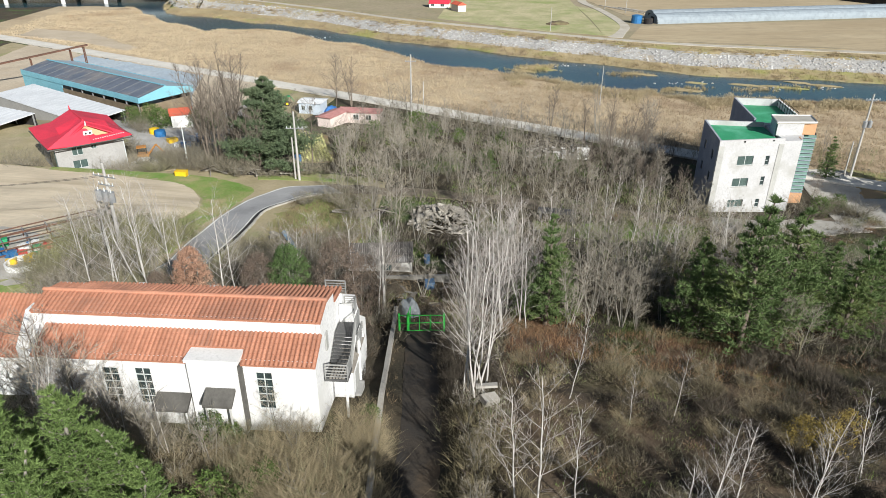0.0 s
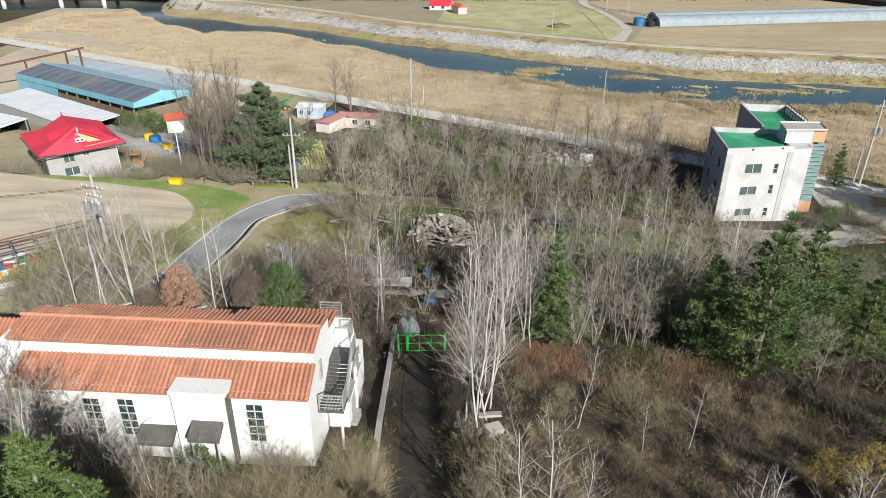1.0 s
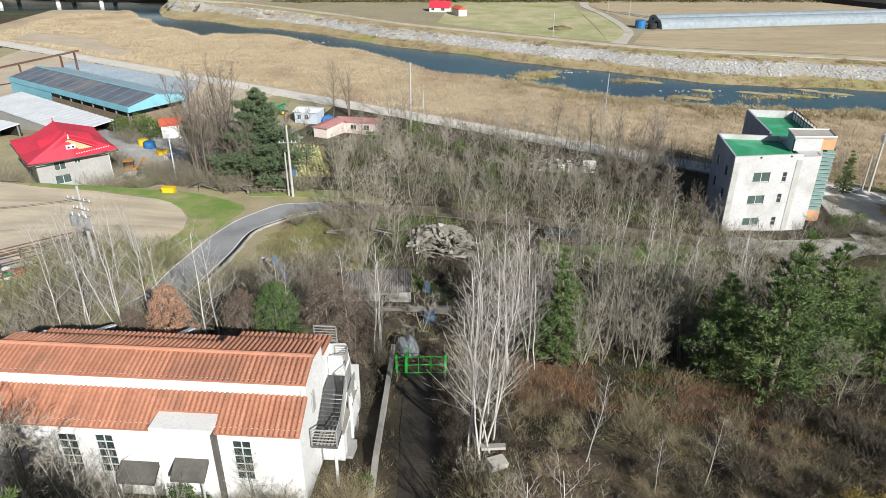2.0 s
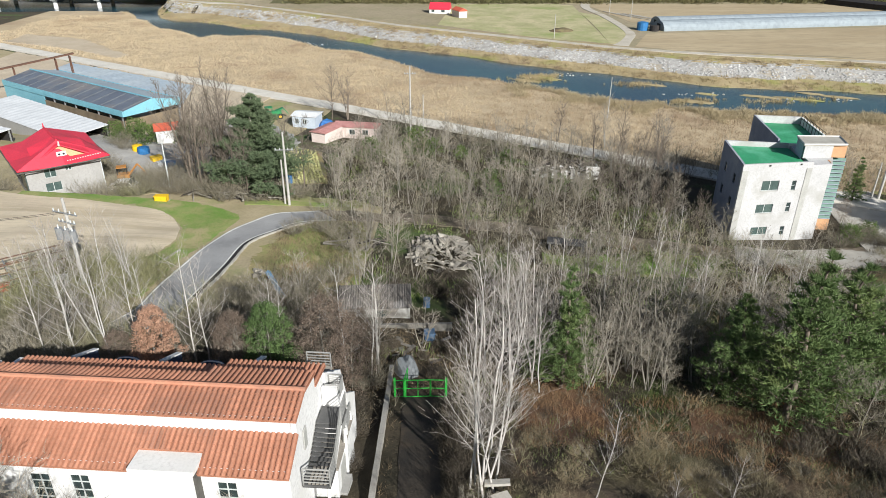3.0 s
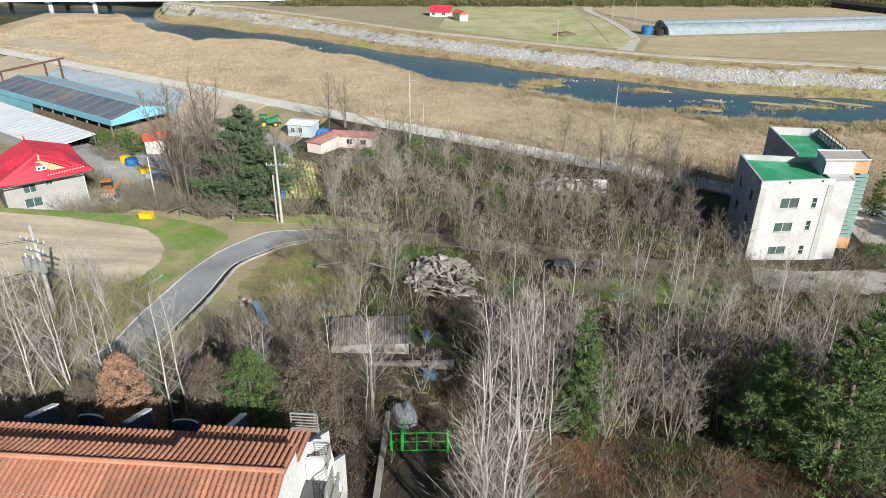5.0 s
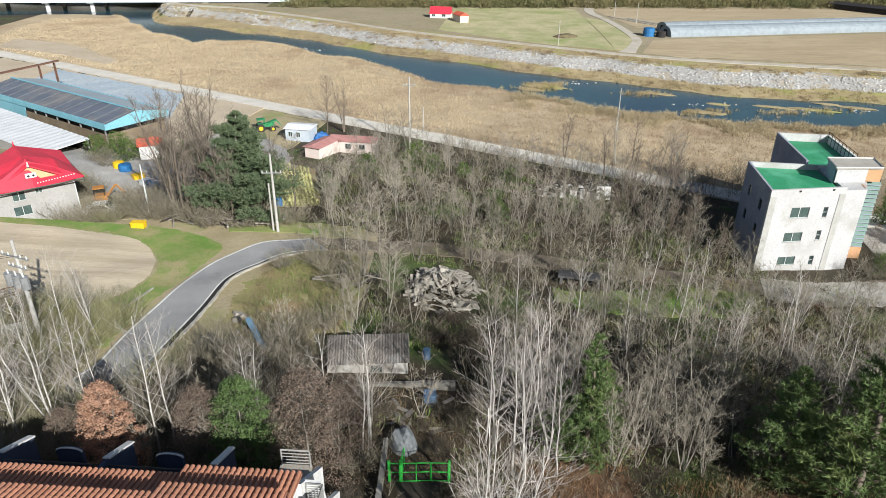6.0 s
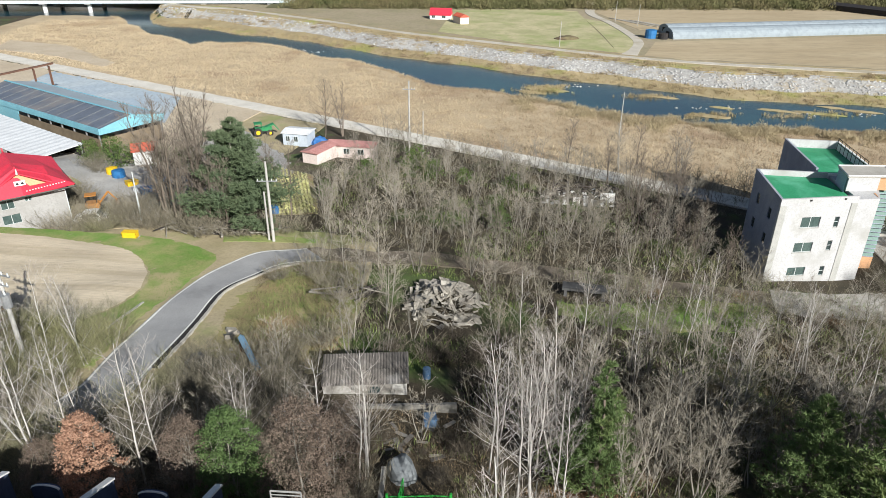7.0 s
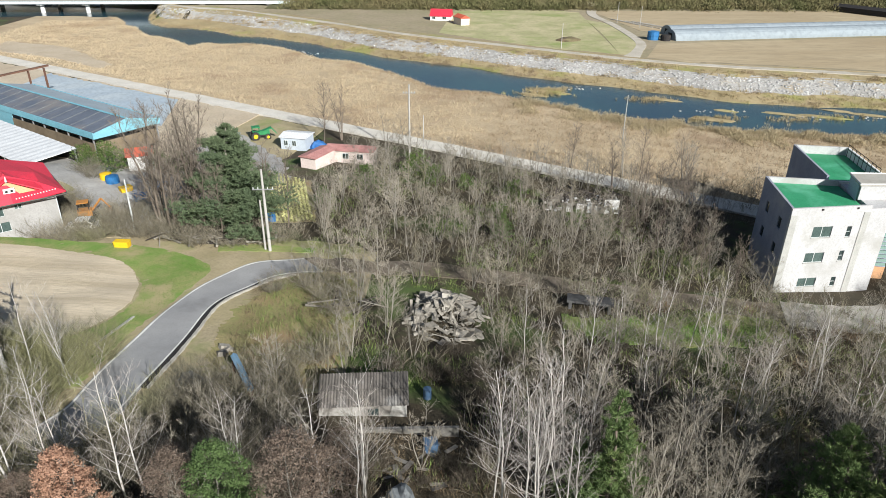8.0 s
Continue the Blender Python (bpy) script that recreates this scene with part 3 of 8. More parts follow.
sheet("farm_strip", [(-110, 160), (-80, 142), (-52, 122), (-42, 116)], [(-112, 211), (-82, 190.5), (-52, 170.5), (-30, 155.5)], 60, 30, 0.26, M_SANDBAR, "pale dry earth round the long shed", "yard", 0.6)
sheet("ploughed_field", [(-80, 61), (-58, 58.5), (-46, 57.5), (-38.5, 59.6), (-32.2, 61.3), (-27.4, 63.0), (-24.9, 66.9), (-24.2, 71.0)], [(-80, 86), (-62, 85), (-50, 83.8), (-40, 82.4), (-33.5, 81.6), (-29.3, 80.2), (-26.7, 78), (-24.8, 74.6)], 110, 26, 0.05, M_SAND, "pale tan ploughed field with faint furrows", "field", 0.10)
sheet("grass_verge", [(-46, 83.2), (-38, 82), (-33, 81.2), (-28.5, 79.6), (-25.6, 76.5), (-24.0, 72), (-24.6, 66.8), (-26.8, 62.7), (-26.5, 58)], [(-46, 84.6), (-38, 84.4), (-31, 84.2), (-24, 83), (-19.6, 79), (-20.7, 72), (-21.9, 66), (-22.4, 61), (-22.6, 57)], 80, 14, 0.04, M_GRASS, "green grass verge between the field and the road", "grass", 0.15)
sheet("grass_bank", [(-20, 83.5), (-15.5, 84.3), (-10, 84.6)], [(-20.5, 86), (-15.5, 86), (-10, 86)], 20, 4, 0.06, M_GRASS, "green grass edge along the bend of the road", "grass", 0.15)
sheet("meadow_patch", [(-14.6, 58), (-15.2, 66), (-14.6, 71.5), (-12.2, 76)], [(-5.0, 58), (-5.6, 65), (-4.2, 71), (-5.2, 78)], 70, 20, 0.06, M_MEADOW, "patchy yellow-green meadow beside the road", "grass", 0.55)
sheet("slope_grass", [(3.2, 15), (4.0, 24), (4.6, 32), (6, 38)], [(46, 14), (44, 24), (42, 32), (40, 38)], 50, 60, 0.035, M_SLOPE, "tawny dead grass and leaf litter on the slope", "grass", 0.5)
sheet("leaf_fall", [(6.8, 38.8), (9.4, 36.4), (12.4, 38)], [(7.8, 44.2), (10, 44.6), (12.6, 43.4)], 40, 10, 0.05, M_RUSSET, "patch of russet fallen leaves under the trees", "leaf litter", 0.4)
sheet("leaf_fall", [(17.5, 38), (20.5, 35.6), (24, 34.2)], [(18, 41), (21.5, 41.4), (25.5, 38.6)], 40, 10, 0.05, M_RUSSET, "patch of russet fallen leaves on the slope", "leaf litter", 0.4)
sheet("clearing_grass", [(14.5, 72.2), (20, 72.4), (28, 73.8), (35.5, 76.5)], [(14.5, 69.6), (21, 67), (30, 68), (36.2, 70.2)], 60, 20, 0.05, M_GRASS, "patchy green clearing in the wood", "grass", 0.6)
ROAD_L = [(-40, 40), (-31, 46), (-25, 50.5), (-22.6, 54), (-22.1, 58), (-21.4, 64.4), (-20.3, 71.5), (-18.2, 77.4), (-15.2, 81.4), (-11, 82.9), (-5, 83.4), (3, 83.2), (12, 82.2), (22, 80.2), (32, 78.3), (45, 77.4), (58, 79.5), (66, 91), (72, 104)]
ROAD_R = [(-38, 36.5), (-29, 42.5), (-22, 47.6), (-19, 53.5), (-18.4, 57.4), (-17.7, 63.2), (-16.9, 71), (-14.3, 76.3), (-11.6, 78.7), (-8.5, 79.6), (-4, 79.9), (3, 79.6), (12, 78.5), (22, 76.4), (32, 74.4), (46, 73.0), (61, 75.5), (70, 89), (76, 102)]
sheet("road", ROAD_L[:10], ROAD_R[:10], 100, 5, 0.12, M_ASPHALT, "grey asphalt lane curving downhill into the wood", "road")
sheet("forest_track", ROAD_L[9:], ROAD_R[9:], 74, 5, 0.09, M_TRACK, "old concrete track under leaf litter through the wood", "road", 0.35)


sheet("rough_grass", [(64.5, 85.5), (66.8, 91.5), (69.6, 98)], [(80, 84), (83, 91), (86, 98)], 24, 12, 0.22, M_MEADOW, "rough dull grass beside the concrete yard", "grass", 0.4)
sheet("far_field_meadow", [(64, 216), (69, 224), (72.6, 236), (74.3, 255), (74.8, 280)], [(62, 217.2), (63.6, 230), (65.4, 245), (67.2, 262), (69.4, 290)], 30, 6, 0.125, M_FARFIELD, "yellow-green mown meadow beside the far lane", "field")


def inset(a, b, k0, k1):
    a, b = np.array(a), np.array(b)
    return [tuple(q) for q in a + (b - a) * k0], [tuple(q) for q in a + (b - a) * k1]


sheet("road_line", *inset(ROAD_L[:10], ROAD_R[:10], 0.02, 0.062), 120, 2, 0.127, M_LINE, "white painted edge line of the asphalt lane", "road marking")
sheet("road_line", *inset(ROAD_L[3:10], ROAD_R[3:10], 0.945, 0.98), 90, 2, 0.127, M_LINE, "white painted edge line of the asphalt lane", "road marking")
sheet("kerb", *inset(ROAD_L[4:9], ROAD_R[4:9], 1.10, 1.15), 70, 2, 0.22, M_CONC, "pale concrete kerb wall along the lane", "kerb", 0.05, "structure", 0.5)
# Black sheet stands for the shadow in the step beside the lane.
sheet("gutter", *inset(ROAD_L[4:8], ROAD_R[4:8], 0.99, 1.095), 50, 2, 0.135, M_DARK, "dark drain gutter along the lane", "gutter")
sheet("field_kerb", [(-24.3, 60), (-24, 62), (-23.2, 66), (-22.9, 68)], [(-24.14, 60), (-23.84, 62), (-23.04, 66), (-22.74, 68)], 20, 2, 0.16, M_GREYSTRIPE, "low concrete edging beside the field", "kerb")
sheet("lane", [(-2.6, 14), (-1.5, 22), (-0.9, 28), (-0.7, 34), (-0.6, 40), (-0.5, 43)], [(0.2, 14), (0.9, 22), (1.4, 28), (1.5, 34), (1.7, 40), (2.0, 43)], 60, 7, 0.025, M_LANE, "leaf-littered drive leading to the green gate, coloured darker for tree shade", "road", 0.06)
sheet("building_apron", [(39.0, 77.8), (48, 77.6), (56, 76.8)], [(36.8, 72.4), (46, 71.4), (57, 72.4)], 30, 12, 0.12, M_CONC, "pale concrete apron before the white building", "yard", 0.25)
sheet("yard_concrete", [(54.5, 74), (56.5, 83), (58.5, 91), (62, 97)], [(76, 74), (80, 84), (84, 94), (86, 100)], 30, 14, 0.14, M_CONC, "pale concrete yard beside the white building", "yard")


# ---- the white building with the red-tiled roofs ----
def tile_mesh(name, length, pitch=0.34, course=0.36):
    """One row of overlapping half-round tiles running down a slope (local y is down the slope)."""
    bm = bmesh.new()
    n = max(1, round(length / course))
    step = length / n
    for k in range(n):
        y0, y1 = k * step - 0.02, (k + 1) * step + 0.03
        rings = []
        for y, r, lift in ((y0, 0.075, 0.010), (y1, 0.092, 0.034)):
            rings.append([bm.verts.new((r * math.cos(a), y, lift + 0.8 * r * math.sin(a))) for a in (0, 0.79, 1.57, 2.36, 3.14)])
        for i in range(4):
            bm.faces.new([rings[0][i], rings[0][i + 1], rings[1][i + 1], rings[1][i]])
        bm.faces.new(rings[1])
    return as_mesh(name, bm, M_TILE)


def roof_slope(parent, name, u0, u1, v_top, z_top, v_low, z_low, skip=(), pitch=0.245):
    """A tiled slope between two levels, with one row of tiles after another as pieces. skip: (u0, u1, share of the slope kept)."""
    bm = bmesh.new()
    t = 0.10
    for a, b, keep in ([(u0, u1, 1.0)] if not skip else [(u0, skip[0], 1.0), (skip[0], skip[1], skip[2]), (skip[1], u1, 1.0)]):
        v, z = v_top + (v_low - v_top) * keep, z_top + (z_low - z_top) * keep
        prism(bm, [(a, v_top, z_top), (a, v, z), (a, v, z - t), (a, v_top, z_top - t)], [(b, v_top, z_top), (b, v, z), (b, v, z - t), (b, v_top, z_top - t)])
    deck = part(name, bm, M_TILEBASE, parent, "weathered terracotta tile slope")
    ln = math.hypot(v_low - v_top, z_low - z_top)
    full = tile_mesh("roof_rib", ln)
    short = tile_mesh("roof_rib", ln * skip[2]) if skip else None
    slope, side = math.atan2(z_low - z_top, abs(v_low - v_top)), 1 if v_low > v_top else -1
    n = int((u1 - u0) / pitch)
    for i in range(n):
        u = u0 + (i + 0.5) * (u1 - u0) / n
        ob = new("roof_rib", short if skip and skip[0] < u < skip[1] else full)
        ob.parent = deck
        ob.matrix_basis = Matrix.Translation((u, v_top, z_top)) @ Matrix.Rotation(0 if side > 0 else math.pi, 4, "Z") @ Matrix.Rotation(slope, 4, "X")
    return deck


def grid_window(parent, u0, u1, z0, z1, v, cols, rows, glass=M_GLASS, frame_mat=M_FRAME, bar=0.05, label="white-framed window with dark panes"):
    """Window set into a front wall: a frame with bars, and every pane."""
    bm = bmesh.new()
    du, dz = (u1 - u0) / cols, (z1 - z0) / rows
    for i in range(cols + 1):
        box(bm, u0 + i * du - bar / 2, u0 + i * du + bar / 2, v + 0.03, v + 0.11, z0, z1)
    for j in range(rows + 1):
        box(bm, u0, u1, v + 0.032, v + 0.108, z0 + j * dz - bar / 2, z0 + j * dz + bar / 2)
    win = part("window", bm, frame_mat, parent, label)
    for i in range(cols):
        for j in range(rows):
            part("pane", boxes((u0 + i * du + bar / 2, u0 + (i + 1) * du - bar / 2, v + 0.06, v + 0.075, z0 + j * dz + bar / 2, z0 + (j + 1) * dz - bar / 2)), glass, win)
    return win


def railing(parent, pts, h=0.95, slats=5, name="railing", mat=M_RAIL):
    """Slatted metal railing along a line of points at floor level."""
    top = Geo()
    top.tube([Vector((p[0], p[1], p[2] + h + 0.04)) for p in pts], [0.04] * len(pts), 4)
    rail = part(name, top, mat, parent, "grey slatted railing")
    for p in pts:
        part("post", rod(bmesh.new(), (p[0], p[1], p[2]), (p[0], p[1], p[2] + h), 0.04, sides=4), mat, rail)
    for p, q in zip(pts, pts[1:]):
        for k in range(slats):
            dz = h * (k + 1) / slats
            part("slat", rod(bmesh.new(), (p[0], p[1], p[2] + dz), (q[0], q[1], q[2] + dz), 0.032, sides=4), mat, rail)
    return rail


def tiled_building():
    b = thing("tiled_building", -5.13, 28.68, 9.6, -6.7, "long white rendered building with terracotta-tiled roofs and outside stairs", "building")
    eave = 5.05
    L = -15.9
    windows = [(-11.8, -10.85, 1.75, 4.15), (-9.95, -9.05, 1.8, 4.2), (-3.3, -2.42, 1.8, 4.25)]
    part("front_wall", pierced(bmesh.new(), L, -0.02, -2.2, eave + 0.02, 0.0, 0.25, windows), M_WHITE, b)
    for w in windows:
        grid_window(b, *w, 0.06, 2, 5)
    # gable walls following the stepped roof
    prof = [(0.25, -2.2), (0.25, eave - 0.02), (1.55, 5.77), (1.6, 6.60), (3.08, 6.92), (4.85, 6.5), (4.85, 5.84), (6.35, 5.58), (6.35, -2.2)]
    for u0, u1, name in ((-0.26, -0.02, "gable_wall"), (L, L + 0.3, "gable_wall")):
        part(name, prism(bmesh.new(), [(u0, v, z) for v, z in prof], [(u1, v, z) for v, z in prof]), M_WHITE, b)
    part("rear_wall", boxes((L + 0.31, -0.27, 6.1, 6.35, -2.2, 5.5)), M_WHITE2, b)
    # clerestory band, its parapet ends, and the roofs
    part("clerestory_wall", boxes((L - 0.25, -0.28, 1.56, 1.78, 5.5, 6.62)), M_WHITE, b, "white clerestory band between the roofs")
    roof_slope(b, "lower_roof", L + 0.55, 0.05, 1.55, 5.78, -0.28, eave - 0.12, skip=(-6.85, -3.95, 0.5))
    roof_slope(b, "upper_roof", L - 0.1, 0.05, 3.08, 6.98, 1.42, 6.58)
    roof_slope(b, "rear_upper_roof", L - 0.1, -5.0, 3.08, 6.96, 4.35, 6.68)
    roof_slope(b, "rear_upper_roof", -4.98, 0.05, 3.08, 6.96, 4.95, 6.58)
    roof_slope(b, "rear_lower_roof", L + 0.3, -5.0, 4.23, 5.92, 6.4, 5.6)
    roof_slope(b, "rear_lower_roof", -4.98, 0.05, 4.83, 5.90, 6.85, 5.62)
    part("ridge", rod(bmesh.new(), (L - 0.15, 3.08, 7.04), (0.1, 3.08, 7.04), 0.12, sides=8), M_TILE, b, "terracotta ridge cap")
    part("rear_clerestory", boxes((L + 0.31, -5.0, 4.1, 4.22, 5.4, 6.6), (-4.99, -0.27, 4.7, 4.82, 5.2, 6.5)), M_WHITE2, b)
    # porch block breaking through the lower roof
    bm = boxes((-6.75, -4.05, -0.45, 0.66, -2.2, 5.05), (-6.85, -3.95, -0.5, 0.70, 5.05, 5.25))
    part("porch_block", bm, M_WHITE, b, "white porch block with a flat top")
    part("porch_strip", boxes((-4.04, -3.92, -0.44, -0.02, 0.6, 4.9)), M_DARKCANOPY, b, "dark strip on the side of the porch block")
    for u0, u1, v, z, label, name in ((-8.9, -7.0, -0.02, 2.7, "grey weathered canopy over a door", "canopy_lower"), (-5.9, -4.3, -0.47, 3.5, "dark grey canopy on the porch block", "canopy_upper")):
        ring = [(v, z), (v - 0.8, z - 0.55), (v - 0.8, z - 0.72), (v, z - 0.2)]
        part(name, prism(bmesh.new(), [(u0, p, q) for p, q in ring], [(u1, p, q) for p, q in ring]), M_DARKCANOPY, b, label)
    for u in (-5.75, -4.45):
        part("canopy_post", rod(bmesh.new(), (u, -1.15, -1.0), (u, -1.15, 2.8), 0.06), M_GREYSTRIPE, b)
    for u in (-8.75, -7.15):
        part("canopy_post", rod(bmesh.new(), (u, -0.72, -1.5), (u, -0.72, 2.0), 0.05), M_WHITE2, b)
    # side terrace, its piers and railings, outside stairs
    part("terrace_base", boxes((0.0, 1.15, 3.4, 7.2, -2.2, 1.9)), M_WHITE, b, "white lower storey with the terrace on top")
    part("terrace_floor", boxes((0.0, 1.2, 3.35, 7.25, 1.9, 2.05)), M_DECK, b)
    part("terrace_recess", boxes((1.152, 1.166, 4.0, 5.4, -1.0, 1.5)), M_GREYSTRIPE, b, "grey door recess of the lower storey")
    for v in (5.75, 6.9):
        part("pier", prism(bmesh.new(), [(0.02, v, 2.05), (1.2, v, 2.05), (0.75, v, 5.0), (0.02, v, 5.0)], [(0.02, v + 0.22, 2.05), (1.2, v + 0.22, 2.05), (0.75, v + 0.22, 5.0), (0.02, v + 0.22, 5.0)]), M_WHITE, b, "white tapering terrace pier")
    railing(b, [(1.1, 5.2, 2.05), (1.1, 7.1, 2.05)], 1.0, 6)
    railing(b, [(0.15, 6.0, 4.1), (0.85, 6.0, 4.1), (0.85, 6.85, 4.1), (0.15, 6.85, 4.1)], 0.9, 7)
    part("rear_balcony", boxes((-1.6, -0.15, 6.4, 8.9, 3.9, 4.05)), M_DECK, b)
    railing(b, [(-1.5, 8.8, 4.05), (-0.2, 8.8, 4.05)], 0.9, 5)
    for k in range(5):
        part("tread_board", boxes((0.3 + k * 0.18, 0.42 + k * 0.18, 1.35, 2.45, 3.01, 3.06)), M_DECK, b)
    part("landing", boxes((0.05, 1.35, 1.3, 2.5, 2.85, 3.0)), M_TREAD, b, "dark grey stair landing on the side wall")
    part("landing_upper", boxes((0.05, 1.3, 4.3, 5.5, 3.9, 4.05)), M_TREAD, b)
    for k in range(9):
        part("step", boxes((0.08, 1.25, 2.5 + k * 0.2, 2.72 + k * 0.2, 2.98 + k * 0.115, 3.05 + k * 0.115)), M_TREAD, b)
    railing(b, [(0.1, 1.3, 3.0), (1.33, 1.3, 3.0), (1.33, 2.5, 3.0), (1.28, 4.3, 4.05), (1.28, 5.5, 4.05)], 0.95, 5)
    part("stair_beam", prism(bmesh.new(), [(1.15, 2.4, 2.7), (1.15, 4.4, 3.85), (1.15, 4.4, 4.0), (1.15, 2.4, 2.9)], [(1.3, 2.4, 2.7), (1.3, 4.4, 3.85), (1.3, 4.4, 4.0), (1.3, 2.4, 2.9)]), M_WHITE2, b)
    for p in ((1.2, 1.45), (1.2, 5.2)):
        part("stair_post", rod(bmesh.new(), (p[0], p[1], -1.5), (p[0], p[1], 2.9), 0.08, sides=8), M_WHITE2, b)
    part("vent", boxes((0.0, 0.06, 2.25, 2.7, 4.2, 5.3)), M_GREYSTRIPE, b, "grey wall vent")
    box_unit = part("lean_to", boxes((1.17, 1.5, 3.6, 4.9, -2.2, 0.2)), M_PALEGREY, b, "small whitish lean-to")
    part("lean_to_opening", boxes((1.502, 1.512, 3.8, 4.7, -1.2, 0.0)), M_GREYSTRIPE, box_unit)
    # rear terrace: sloping fins between the bays, arched copings and a slatted railing; the roof's shadow is put into
    # their dark colours, the sunlit tops are white
    part("rear_terrace", boxes((L + 0.3, -0.3, 6.36, 10.8, -2.2, 0.999)), M_TREAD, b, "rear terrace coloured dark for the roof shadow")
    for u in (-14.8, -9.75, -4.7):
        pts = [(6.36, 1.0), (6.36, 4.2), (8.6, 4.0), (10.6, 3.15), (10.6, 1.0)]
        fin = part("terrace_fin", prism(bmesh.new(), [(u, v, z) for v, z in pts], [(u + 0.2, v, z) for v, z in pts]), M_ROOFSHADE, b, "terrace fin coloured dark blue for the roof shadow, with a white coping")
        part("fin_coping", prism(bmesh.new(), [(u - 0.06, 8.6, 4.005), (u + 0.26, 8.6, 4.005), (u + 0.26, 8.6, 4.1), (u - 0.06, 8.6, 4.1)], [(u - 0.06, 10.65, 3.135), (u + 0.26, 10.65, 3.135), (u + 0.26, 10.65, 3.23), (u - 0.06, 10.65, 3.23)]), M_WHITE, fin)
    for u in (-12.6, -7.55):
        ring = [(u - 0.65, 1.0)] + [(u - 0.65 * math.cos(k * math.pi / 8), 2.8 + 0.22 * math.sin(k * math.pi / 8)) for k in range(9)] + [(u + 0.65, 1.0)]
        arch = part("arched_wall", prism(bmesh.new(), [(p, 10.1, q) for p, q in ring], [(p, 10.3, q) for p, q in ring]), M_ROOFSHADE, b, "arched wall coloured dark blue for the roof shadow, with a white coping")
        coping = Geo()
        coping.tube([Vector((u - 0.65 * math.cos(k * math.pi / 8), 10.15, 2.81 + 0.22 * math.sin(k * math.pi / 8))) for k in range(9)], [0.055] * 9, 5)
        part("arch_coping", coping, M_WHITE, arch)
    for u0, u1 in ((L + 0.5, -14.85), (-14.5, -9.8), (-9.45, -4.75), (-4.4, -1.6)):
        railing(b, [(u0, 8.4, 2.9), (u1, 8.4, 2.9)], 0.9, 6, mat=M_TREAD)
    part("rear_terrace_edge", boxes((L + 0.3, -1.6, 8.3, 8.5, 1.001, 2.89)), M_TREAD, b)
    for u, v0, v1, z0, z1 in ((-0.12, 6.36, 9.6, 5.5, 3.3), (0.6, 7.26, 9.6, 3.5, 1.8)):
        part("end_fin", prism(bmesh.new(), [(u, v0, -2.2), (u, v0, z0), (u, v1, z1), (u, v1, -2.2)], [(u + 0.22, v0, -2.2), (u + 0.22, v0, z0), (u + 0.22, v1, z1), (u + 0.22, v1, -2.2)]), M_WHITE, b, "tall white tapering end fin")
    # wing beyond the left gable
    part("wing_wall", boxes((-25.0, L - 0.02, 2.0, 6.0, -2.2, 3.6)), M_WHITE2, b)
    roof_slope(b, "wing_roof", -25.2, L - 0.3, 4.3, 5.9, 0.9, 3.9)
    part("wing_rear_roof", prism(bmesh.new(), [(-25.2, 4.3, 5.9), (-25.2, 7.0, 4.2), (-25.2, 7.0, 4.05), (-25.2, 4.3, 5.75)], [(L - 0.3, 4.3, 5.9), (L - 0.3, 7.0, 4.2), (L - 0.3, 7.0, 4.05), (L - 0.3, 4.3, 5.75)]), M_TILEBASE, b)
    bm = bmesh.new()
    prism(bm, [(L - 0.3, 0.0, -2.2), (L - 0.3, 0.0, 5.2), (L - 0.3, 1.5, 6.65), (L - 0.3, 2.2, 6.65), (L - 0.3, 2.2, -2.2)], [(L - 0.01, 0.0, -2.2), (L - 0.01, 0.0, 5.2), (L - 0.01, 1.5, 6.65), (L - 0.01, 2.2, 6.65), (L - 0.01, 2.2, -2.2)])
    part("parapet", bm, M_WHITE, b, "white sloping parapet of the end wall")


tiled_building()


